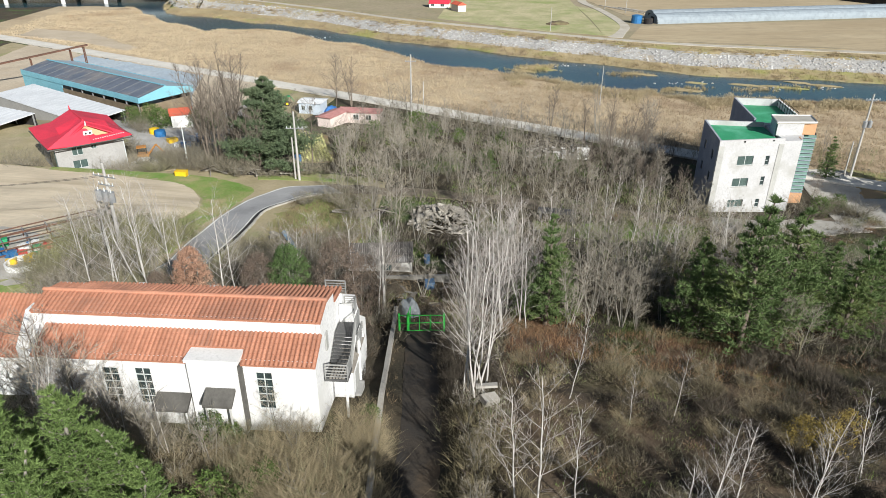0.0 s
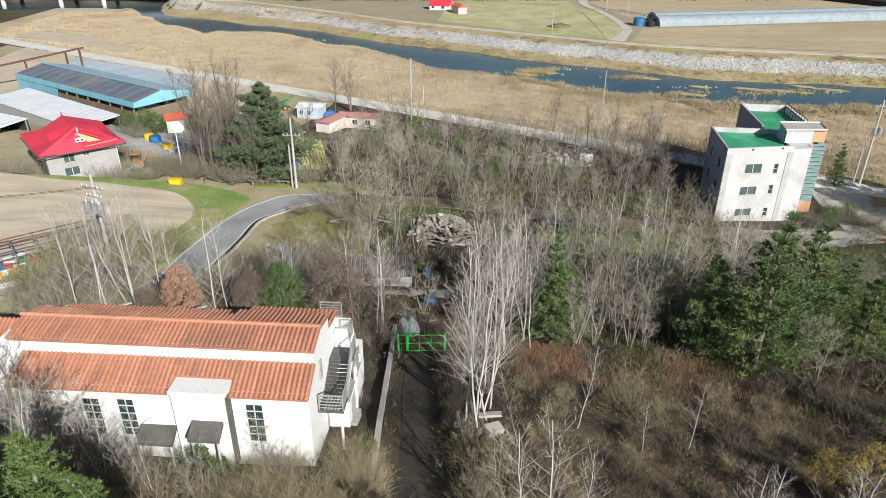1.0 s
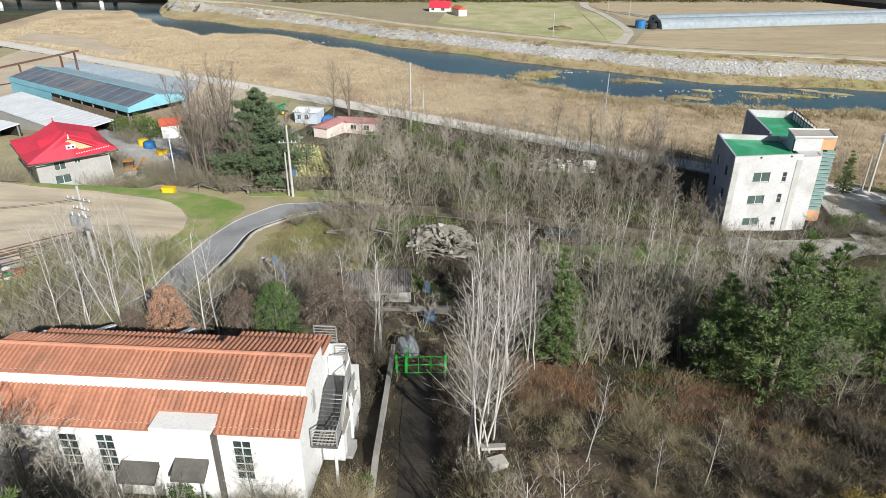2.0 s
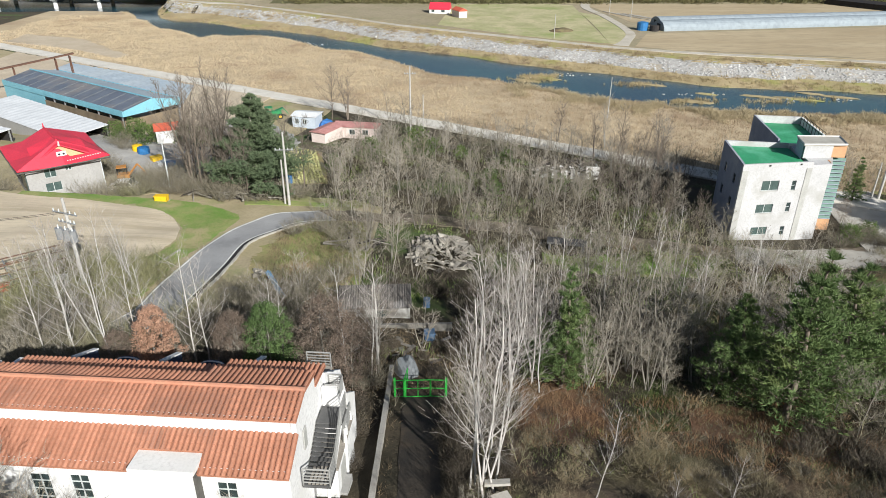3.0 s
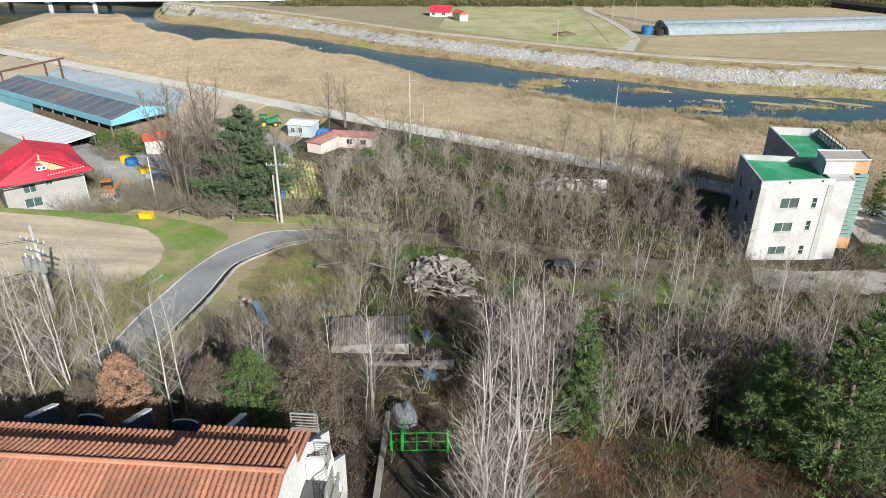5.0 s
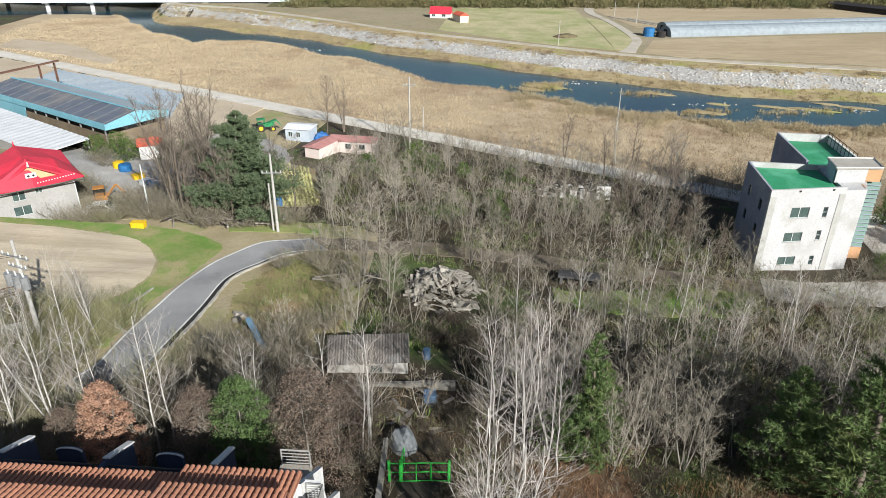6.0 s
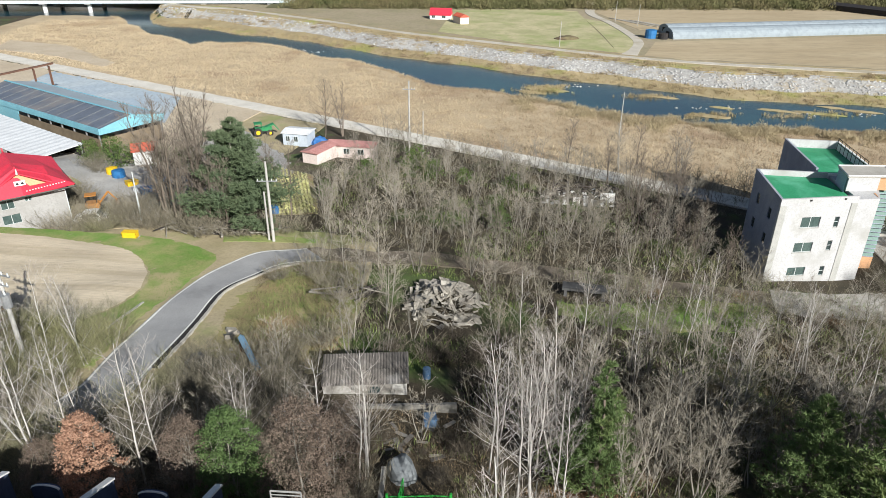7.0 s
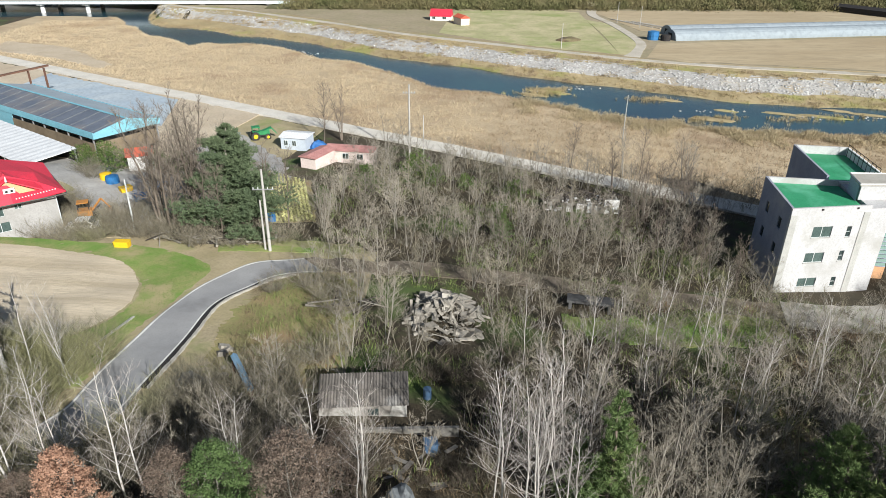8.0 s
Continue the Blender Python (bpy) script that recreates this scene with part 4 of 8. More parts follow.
# ---- the three-storey white building with green roof terraces ----
def storey_building():
    b = thing("storey_building", 39.5, 80.55, 0.0, -11, "three-storey white rendered building with green flat roofs and stained corners", "building")
    turn = Matrix.Rotation(radians(16), 4, "Z")  # the front stands askew to the sides
    W, D, H, K = 9.0, 9.9, 9.65, 11.5

    def askew(ob):
        ob.matrix_basis = turn
        return ob

    def skew(u, v, z=0.0):
        return tuple(turn @ Vector((u, v, z)))

    wins = [(2.9, 5.1, 6.2, 7.45), (2.8, 5.0, 3.25, 4.4), (2.75, 4.9, 0.3, 1.35)]
    slits = [(6.8, 7.35, 6.1, 7.35), (6.75, 7.3, 3.3, 4.5), (6.7, 7.25, 0.15, 1.3)]
    askew(part("front_wall", pierced(bmesh.new(), 0, W, -1.0, H, 0, 0.25, wins + slits), M_WHITE3, b))
    for w in wins:
        askew(grid_window(b, *w, 0.05, 2, 1, M_GREENGLASS, M_FRAME, 0.06, "dark window with a pale frame"))
    for w in slits:
        askew(grid_window(b, *w, 0.05, 1, 2, M_GLASS, M_FRAME, 0.05, "narrow window with a pale frame"))
    for w in wins + slits:
        askew(part("window_sill", boxes((w[0] - 0.05, w[1] + 0.05, -0.07, -0.004, w[2] - 0.09, w[2] - 0.01)), M_GREYSTRIPE, b))
    askew(part("corner_pier", boxes((-0.02, 0.75, -0.06, -0.003, -1.0, 8.9)), M_GREYSTRIPE, b, "grey-stained corner strip"))
    askew(part("corner_pier", boxes((W - 0.75, W - 0.02, -0.06, -0.003, -1.0, 8.9)), M_GREYSTRIPE, b, "grey-stained corner strip"))
    for u in (3.4, 7.4):
        askew(part("roof_drain", boxes((u - 0.12, u + 0.12, -0.05, -0.004, H - 0.35, H - 0.15)), M_DARK, b, "dark roof drain outlet"))
    holes = [(2.2, 3.2, 6.3, 7.6), (6.6, 7.6, 6.3, 7.6), (2.2, 3.2, 3.3, 4.6), (6.6, 7.6, 3.3, 4.6)]
    bm = pierced(bmesh.new(), 0.30, D, -1.0, H, -0.25, 0, holes)
    bmesh.ops.transform(bm, matrix=Matrix(((0, -1, 0, 0), (1, 0, 0, 0), (0, 0, 1, 0), (0, 0, 0, 1))), verts=bm.verts)
    part("side_wall", bm, M_SIDESHADE, b, "white side wall coloured slate blue for its shade")
    for h in holes:
        part("side_window", boxes((0.10, 0.13, h[0], h[1], h[2], h[3])), M_GLASS, b)
    part("back_wall", boxes((0.26, 7.9, D - 0.25, D, -1.0, H)), M_WHITE3, b)
    fr = skew(W - 0.27, 0.26)
    ring = [(0.27, 0.5), (fr[0], fr[1] + 0.05), (7.95, D - 0.27), (0.27, D - 0.27)]
    part("roof_floor", prism(bmesh.new(), [(u, v, 8.85) for u, v in ring], [(u, v, 9.0) for u, v in ring]), M_GREENROOF, b, "green waterproofed flat roof")
    # stair tower beside the front, with its head house set back
    p0, p1 = skew(W + 0.003, 0), skew(K, 0)
    ring = [p0[:2], p1[:2], (12.2, 6.35), (13.2, 9.9), (8.2, 9.9)]
    part("stair_block", prism(bmesh.new(), [(u, v, -1.0) for u, v in ring], [(u, v, 9.25) for u, v in ring]), M_WHITE3, b, "stained white stair tower")
    head = [(8.15, 4.9), (11.6, 5.45), (11.9, 8.4), (8.35, 8.2)]
    part("stair_head", prism(bmesh.new(), [(u, v, 9.26) for u, v in head], [(u, v, 10.85) for u, v in head]), M_WHITE3, b, "white stair head house on the roof")
    cap = [(7.95, 4.75), (13.2, 5.6), (13.5, 9.0), (8.2, 8.35)]
    part("stair_head_roof", prism(bmesh.new(), [(u, v, 10.86) for u, v in cap], [(u, v, 11.02) for u, v in cap]), M_CONC, b, "grey concrete cap of the stair head")
    lip = bmesh.new()
    for (u0, v0), (u1, v1) in zip(cap, cap[1:] + cap[:1]):
        rod(lip, (u0, v0, 11.06), (u1, v1, 11.06), 0.09, sides=4)
    part("cap_edge", lip, M_WHITE2, b, "raised pale edge of the concrete cap")
    # Blue-grey panel carries the shade on the stair head's left side.
    part("door_wall", prism(bmesh.new(), [(8.05, 5.2, 9.02), (8.12, 5.2, 9.02), (8.32, 8.1, 9.02), (8.25, 8.1, 9.02)], [(8.05, 5.2, 10.8), (8.12, 5.2, 10.8), (8.32, 8.1, 10.8), (8.25, 8.1, 10.8)]), M_BLUEGREY, b)
    # rear block
    part("rear_left_wall", boxes((6.6, 6.85, D + 0.02, 21.8, -1.0, 10.1)), M_SIDESHADE, b, "white side wall coloured slate blue for its shade")
    part("rear_back_wall", boxes((6.86, 13.3, 21.55, 21.8, -1.0, 10.1)), M_WHITE3, b)
    part("rear_right_wall", boxes((13.05, 13.3, D + 0.02, 21.54, -1.0, 10.1)), M_WHITE2, b)
    part("rear_front_wall", boxes((6.86, 13.04, D + 0.02, D + 0.27, -1.0, 9.5)), M_WHITE2, b)
    part("rear_roof_floor", boxes((6.86, 13.04, D + 0.28, 21.54, 8.85, 9.05)), M_GREENROOF, b, "green waterproofed flat roof")
    part("rear_window", boxes((6.57, 6.595, 12.0, 13.2, 6.4, 7.7)), M_GLASS, b)
    for k in range(9):
        part("rail_post", rod(bmesh.new(), (12.8, 11.5 + k * 1.15, 9.06), (12.8, 11.5 + k * 1.15, 10.7), 0.04, sides=4), M_DARK, b)
    for z in (10.1, 10.7):
        part("roof_rail", rod(bmesh.new(), (12.8, 11.4, z), (12.8, 20.8, z), 0.045, sides=4), M_DARK, b, "dark roof rail")
    # glazed corner with louvres and orange panels
    part("orange_panel", boxes((11.62, 13.3, 5.75, 5.9, 9.3, 10.84)), M_ORANGEPANEL, b, "orange peeling wall panel")
    q0, q1 = skew(K + 0.01, 0.3), skew(K + 0.55, 1.4)
    for z0, z1, k in ((8.0, 9.3, 1.0), (6.7, 7.95, 0.75), (5.2, 6.65, 0.5)):
        part("orange_panel", prism(bmesh.new(), [(*q0[:2], z0), (q0[0] + (q1[0] - q0[0]) * k, q0[1] + (q1[1] - q0[1]) * k, z0), (q0[0], q1[1], z0)], [(*q0[:2], z1), (q0[0] + (q1[0] - q0[0]) * k, q0[1] + (q1[1] - q0[1]) * k, z1), (q0[0], q1[1], z1)]), M_ORANGEPANEL, b, "orange peeling wall panel")
    part("orange_base", boxes((12.25, 13.85, 6.3, 7.3, -1.0, 0.8)), M_ORANGEPANEL, b, "orange base below the glazing")
    part("glazing_back", boxes((12.22, 13.85, 6.62, 9.4, 0.81, 9.24)), M_DARK, b)
    for k in range(16):
        z = 0.92 + k * 0.52
        part("louvre", prism(bmesh.new(), [(12.25, 6.33, z), (12.25, 6.5, z + 0.33), (12.25, 6.55, z + 0.33), (12.25, 6.4, z)], [(13.85, 6.33, z), (13.85, 6.5, z + 0.33), (13.85, 6.55, z + 0.33), (13.85, 6.4, z)]), M_GREENLOUVRE, b, "green glass louvre")
        part("louvre_rail", boxes((12.25, 13.85, 6.26, 6.33, z - 0.05, z)), M_BLUEGREY, b)


storey_building()


# ---- house with the red hip-and-gable roof ----
def red_house():
    z0 = 4.0
    b = thing("red_roofed_house", -46.4, 85.4, z0, 36.5, "two-storey pale grey house with a bright red hip-and-gable roof", "house")
    W, D, H = 9.8, 10.9, 4.0
    holes = [(2.6, 3.9, 2.3, 3.4), (5.0, 5.7, 2.8, 3.3), (2.4, 4.2, 0.5, 1.6)]
    part("front_wall", pierced(bmesh.new(), 0.6, W - 0.6, -4.0, H, 0.9, 1.15, holes), M_PALEGREY, b)
    for h in holes:
        grid_window(b, *h, 0.95, 2, 1, M_GREENGLASS, M_FRAME, 0.06)
    part("side_wall", boxes((0.6, 0.85, 1.16, D - 1, -4.0, H)), M_PALEGREY, b)
    part("side_wall", boxes((W - 0.85, W - 0.6, 1.16, D - 1, -4.0, H)), M_PALEGREY, b)
    part("back_wall", boxes((0.86, W - 0.86, D - 1.25, D - 1, -4.0, H)), M_PALEGREY, b)
    part("glazed_porch", boxes((0.52, 0.59, 1.3, 4.5, 0.6, 3.4)), M_GREENGLASS, b, "green glazed porch wall")
    part("downpipe", rod(bmesh.new(), (W - 0.65, 0.84, -3.0), (W - 0.65, 0.84, 4.0), 0.06), M_FRAME, b)
    mid, e, g, r = W / 2, H, H + 1.25, H + 2.6
    o = 0.35
    bm = bmesh.new()
    quad = lambda *p: bm.faces.new([bm.verts.new(q) for q in p])
    f0 = 1.7
    k = 0.16
    A, B, C, Dd = (-o, -o, e + k), (W + o, -o, e + k), (W + o, D + o, e + 2 * k), (-o, D + o, e + 2 * k)
    fl, fr, bl, br = (2.1, f0, g), (W - 2.1, f0, g), (2.1, D - 2.3, g), (W - 2.1, D - 2.3, g)
    rf, rb = (mid, f0 - 0.1, r), (mid, D - 2.3, r)
    ef, eb = (mid, -o, e - 0.18), (mid, D + o, e - 0.18)
    er, el = (W + o, D / 2, e - 0.18), (-o, D / 2, e - 0.18)
    quad(A, ef, rf, fl), quad(ef, B, fr, rf), quad(C, eb, rb, br), quad(eb, Dd, bl, rb)
    quad(B, er, br, fr), quad(er, C, br), quad(Dd, el, fl, bl), quad(el, A, fl)
    quad(fl, rf, rb, bl), quad(fr, br, rb, rf)
    bmesh.ops.remove_doubles(bm, verts=bm.verts, dist=0.001)
    bmesh.ops.solidify(bm, geom=bm.faces[:], thickness=0.12)
    part("roof", bm, M_REDROOF, b, "bright red sheet-metal roof")
    for x0, y0, x1, y1 in ((-o, -o, W + o, -o), (W + o, -o, W + o, D + o), (-o, -o, -o, D + o)):
        part("eave_board", rod(bmesh.new(), (x0, y0, e - 0.16), (x1, y1, e - 0.16), 0.09, sides=4), M_DARKCANOPY, b)
    # the gable stands on the front slope
    gy, gz0 = 0.55, e + 0.62
    part("gable_panel", prism(bmesh.new(), [(mid - 2.5, gy, gz0), (mid + 2.5, gy, gz0), (mid, gy + 0.5, gz0 + 1.35)], [(mid - 2.5, gy + 0.5, gz0), (mid + 2.5, gy + 0.5, gz0), (mid, gy + 0.9, gz0 + 1.35)]), M_ORANGEPANEL, b, "orange gable panel")
    for q in (-1, 1):
        part("gable_roof", prism(bmesh.new(), [(mid + q * 3.0, gy - 0.25, gz0 - 0.05), (mid, gy + 0.2, gz0 + 1.5), (mid, gy + 0.2, gz0 + 1.62), (mid + q * 3.2, gy - 0.25, gz0 + 0.02)], [(mid + q * 2.9, gy + 3.2, gz0 + 0.9), (mid, gy + 3.2, r - 0.05), (mid, gy + 3.2, r + 0.04), (mid + q * 3.1, gy + 3.2, gz0 + 1.0)]), M_REDROOF, b, "red roof of the gable")
    vent = part("vent_plate", boxes((mid - 0.55, mid + 0.55, gy - 0.16, gy - 0.02, gz0 + 0.25, gz0 + 0.8)), M_WHITE, b)
    for dx in (-0.25, 0.25):
        part("vent_hole", rod(bmesh.new(), (mid + dx, gy - 0.2, gz0 + 0.5), (mid + dx, gy - 0.14, gz0 + 0.5), 0.14, sides=8), M_DARK, vent)
    part("finial", rod(bmesh.new(), (mid, gy + 0.2, gz0 + 1.5), (mid, gy, gz0 + 2.1), 0.14, 0.05), M_FRAME, b)
    part("ridge_cap", rod(bmesh.new(), (mid, f0, r + 0.02), (mid, D - 2.2, r + 0.02), 0.12), M_REDROOF, b)
    part("finial", rod(bmesh.new(), (mid, D - 2.3, r), (mid, D - 2.1, r + 0.5), 0.12, 0.05), M_REDROOF, b)
    guard = as_mesh("snow_guard", boxes((-0.07, 0.07, -0.05, 0.05, 0.0, 0.1)), M_FRAME)
    for k in range(30):
        ob = part("snow_guard", guard, None, b)
        x = 0.6 + k * (W - 1.2) / 29
        ob.matrix_basis = pose(x, 0.1, H + 0.47 - 0.30 * (1 - abs(x - mid) / mid))


red_house()


# ---- farm sheds ----
def long_shed():
    b = thing("long_shed", -49.6, 125.4, 1.4, 142.6, "long open cattle shed with light blue fascia and grey-blue sheet roof", "shed")
    L, W, e, r = 42.0, -10.8, 3.35, 4.55
    bm = bmesh.new()
    prism(bm, [(-0.4, 0.5, e), (-0.4, W / 2, r), (-0.4, W / 2, r - 0.12), (-0.4, 0.5, e - 0.12)], [(L, 0.5, e), (L, W / 2, r), (L, W / 2, r - 0.12), (L, 0.5, e - 0.12)])
    part("roof_slope", bm, M_SHEDROOF, b, "dark grey translucent roof slope")
    bm = bmesh.new()
    prism(bm, [(-0.4, W / 2, r), (-0.4, W - 0.5, e), (-0.4, W - 0.5, e - 0.12), (-0.4, W / 2, r - 0.12)], [(L, W / 2, r), (L, W - 0.5, e), (L, W - 0.5, e - 0.12), (L, W / 2, r - 0.12)])
    part("roof_slope", bm, M_SHEDROOF2, b, "pale blue-grey roof slope")
    for k in range(14):
        x = 0.3 + k * (L - 0.6) / 13
        rib = bmesh.new()
        prism(rib, [(x, 0.45, e + 0.02), (x, W / 2, r + 0.02), (x, W / 2, r + 0.07), (x, 0.45, e + 0.07)], [(x + 0.08, 0.45, e + 0.02), (x + 0.08, W / 2, r + 0.02), (x + 0.08, W / 2, r + 0.07), (x + 0.08, 0.45, e + 0.07)])
        part("roof_rib", rib, M_GREYFILM, b)
    part("ridge_cap", boxes((-0.4, L, W / 2 - 0.2, W / 2 + 0.2, r + 0.03, r + 0.14)), M_CYAN, b, "light blue ridge cap")
    part("fascia", boxes((-0.45, L, 0.52, 0.62, e - 0.95, e + 0.12)), M_CYAN, b, "light blue fascia sheet")
    part("fascia", boxes((-0.45, L, W - 0.62, W - 0.52, e - 0.6, e + 0.1)), M_CYAN, b, "light blue fascia sheet")
    part("gable", prism(bmesh.new(), [(-0.44, 0.5, e - 0.95), (-0.44, 0.5, e), (-0.44, W / 2, r), (-0.44, W - 0.5, e), (-0.44, W - 0.5, e - 0.95)], [(-0.36, 0.5, e - 0.95), (-0.36, 0.5, e), (-0.36, W / 2, r - 0.01), (-0.36, W - 0.5, e), (-0.36, W - 0.5, e - 0.95)]), M_CYAN, b, "light blue gable sheet")
    for k in range(12):
        x = 0.3 + k * (L - 0.6) / 11
        part("post", boxes((x - 0.1, x + 0.1, 0.2, 0.4, -0.8, e - 0.3)), M_STEEL, b)
        part("post", boxes((x - 0.1, x + 0.1, W - 0.4, W - 0.2, -0.8, e - 0.3)), M_STEEL, b)
    part("low_wall", boxes((0, L * 0.62, 0.42, 0.52, -0.8, e - 1.75)), M_EARTHWALL, b, "earth-stained low wall below the eaves")
    part("end_sheet", boxes((L * 0.62, L, 0.42, 0.5, -0.8, e - 0.96)), M_CYAN, b, "light blue wall sheet")
    part("end_wall", boxes((-0.2, -0.1, W + 0.3, 0.3, -0.8, e - 1.7)), M_EARTHWALL, b, "earth-stained end wall")
    part("rear_wall", boxes((0, L, W + 0.1, W + 0.2, -0.8, e - 0.6)), M_DARK, b)


long_shed()


def pale_shed(x, y, rz, L, W, h, low, label):
    b = thing("pale_shed", x, y, gz(x, y), rz, label, "shed", "pale sheds")
    n = int(L / 0.8)
    top = [(k * L / n, 0.05 * (k % 2)) for k in range(n + 1)]
    ring = top + [(x, d - 0.08) for x, d in reversed(top)]
    part("roof", prism(bmesh.new(), [(x, 0, h + d) for x, d in ring], [(x, W, low + d) for x, d in ring]), M_PALEROOF, b, "whitish corrugated sheet roof")
    for k in range(6):
        u = 0.2 + k * (L - 0.6) / 5
        part("post", boxes((u, u + 0.18, 0.2, 0.38, -0.8, h - 0.12)), M_STEEL, b)
        part("post", boxes((u, u + 0.18, W - 0.4, W - 0.22, -0.8, low - 0.1)), M_STEEL, b)
    part("wall", boxes((L * 0.25, L, W - 0.2, W - 0.1, -0.8, low - 0.15)), M_PALEGREY, b)
    part("rear_wall", boxes((0, L, 0.05, 0.15, -0.8, h - 0.15)), M_DARK, b)


sheet("shed_yard", along(lambda x: near_road(x) - 23, -90, -47, 8), along(lambda x: near_road(x) - 5, -90, -50, 8), 40, 16, 0.45, M_BLUEYARD, "flat blue-grey sheeted yard behind the long shed", "yard", 0.5)
pale_shed(-50.8, 121.2, 141, 34, 8.0, 2.3, 1.7, "low open shed with a whitish corrugated roof")
pale_shed(-62.5, 113.5, 150, 26, 7.0, 2.2, 1.7, "low shed with a grey-white roof behind the red-roofed house")


def small_house(x, y, rz, sx, sy, h, rise, wall, roof, label, wins=(), name="small_house"):
    b = thing(name, x, y, gz(x, y), rz, label, "house")
    part("body", boxes((-sx / 2, sx / 2, -sy / 2, sy / 2, -0.6, h)), wall, b)
    bm = bmesh.new()
    o = 0.25
    P = [(-sy / 2 - o, h - 0.02), (0, h + rise), (sy / 2 + o, h - 0.02), (sy / 2 + o, h - 0.12), (-sy / 2 - o, h - 0.12)]
    prism(bm, [(-sx / 2 - o, a, c) for a, c in P], [(sx / 2 + o, a, c) for a, c in P])
    part("roof", bm, roof, b)
    for k in range(int(sx / 0.6)):
        u = -sx / 2 + 0.3 + k * 0.6
        rib = prism(bmesh.new(), [(u, -sy / 2 - o, h + 0.0), (u, 0, h + rise + 0.02), (u, 0, h + rise + 0.06), (u, -sy / 2 - o, h + 0.04)], [(u + 0.06, -sy / 2 - o, h + 0.0), (u + 0.06, 0, h + rise + 0.02), (u + 0.06, 0, h + rise + 0.06), (u + 0.06, -sy / 2 - o, h + 0.04)])
        part("roof_rib", rib, roof, b)
    for u, w, z in wins:
        grid_window(b, u - w / 2, u + w / 2, z, z + 0.9, -sy / 2 - 0.12, 2, 1, M_GLASS, M_FRAME, 0.06)
    return b


small_house(-19.2, 133.8, -14, 4.5, 3.8, 2.4, 0.35, M_CABIN, M_PALEROOF, "white prefabricated cabin with a pale sheet roof, walls tinted blue for shade", ((-1.3, 0.7, 0.9), (0.2, 0.7, 0.9)), "white_cabin")
small_house(-9.1, 125.4, -12, 7.6, 3.0, 2.3, 0.5, M_PINK, M_PINKROOF, "pinkish-white low house with a faded red roof", ((-2.9, 0.7, 0.9), (-0.6, 1.0, 0.9), (1.8, 1.0, 0.9)), "pink_house")
small_house(-14.2, 122.6, 62, 5.6, 2.8, 2.1, 0.35, M_PINK, M_PINKROOF, "pinkish shed wing with a faded red lean roof", (), "pink_shed")
small_house(-39.6, 116.5, 20, 3.4, 3.0, 2.6, 0.8, M_WHITE2, M_ORANGEROOF, "tiny white hut with an orange-red roof", (), "tiny_hut")
small_house(13.2, 288.5, -12, 7.8, 5.4, 1.7, 2.3, M_WHITE, M_REDROOF, "far white house with a bright red roof", ((-2.5, 1.2, 0.6), (1.5, 1.4, 0.6)), "far_house")
small_house(20.0, 276.5, -70, 6.5, 3.4, 2.6, 1.0, M_PINK, M_ORANGEROOF, "far small outbuilding with an orange roof", (), "far_outbuilding")


# ---- bridge over the river ----
def bridge():
    b = thing("bridge", -140, 328, 0, 3.3, "road bridge with pale blue girders on concrete piers", "bridge")
    part("deck", boxes((-110, 106, 0, 24, 1.3, 2.1)), M_CONC, b)
    part("girder", boxes((-110, 106, -0.25, -0.02, 1.1, 2.15)), M_BRIDGE, b, "pale blue edge girder")
    part("girder", boxes((-110, 106, 24.02, 24.25, 0.6, 2.3)), M_BRIDGE, b, "pale blue edge girder")
    part("guard_rail", boxes((-110, 106, 0.05, 0.2, 2.75, 2.9)), M_STEEL, b)
    for k in range(54):
        part("rail_post", boxes((-109 + k * 4 - 0.06, -109 + k * 4 + 0.06, 0.07, 0.18, 2.1, 2.75)), M_STEEL, b)
    for x in (-94, -66, -40, -15.5, 3, 51.5, 80):
        part("pier", rod(bmesh.new(), (x, 3, -5), (x, 3, 0.7), 0.9, 0.9, 12), M_WHITE2, b)
        part("pier", rod(bmesh.new(), (x, 20.5, -5), (x, 20.5, 0.7), 0.9, 0.9, 12), M_CONC, b)
        part("pier_cap", boxes((x - 1.2, x + 1.2, 0.6, 23.4, 0.5, 1.29)), M_WHITE2, b)


bridge()


# ---- plastic tunnels across the river ----
def tunnel(x, y, rz, L, w, h):
    b = thing("plastic_tunnel", x, y, gz(x, y), rz, "long greenhouse tunnel under bluish plastic film", "greenhouse", "plastic tunnels")
    arc = [(w / 2 * math.cos(a), h * math.sin(a) ** 0.8) for a in np.linspace(0.0, math.pi, 11)]
    inner = [(0.985 * p, 0.985 * q) for p, q in arc]
    part("film", prism(bmesh.new(), [(0, p, q) for p, q in arc] + [(0, p, q) for p, q in reversed(inner)], [(L, p, q) for p, q in arc] + [(L, p, q) for p, q in reversed(inner)]), M_FILM, b)
    for k in range(0, int(L), 4):
        bow = Geo()
        bow.tube([Vector((k + 0.2, 1.001 * p, 1.001 * q)) for p, q in arc], [0.025] * len(arc), 4)
        part("hoop", bow, M_FILM, b)
    part("end_sheet", prism(bmesh.new(), [(-0.06, p, q) for p, q in arc], [(-0.01, p, q) for p, q in arc]), M_FILM, b)
    part("end_door", boxes((-0.1, -0.062, -1.2, 1.2, 0.0, 2.1)), M_DARK, b)
    part("side_skirt", boxes((0, L, -w / 2 - 0.1, -w / 2 - 0.02, -0.2, 0.7)), M_FILM, b)


tunnel(86.5, 244.5, 9.0, 110, 8.0, 3.2)
tunnel(88.5, 253.5, 9.0, 110, 8.0, 3.2)


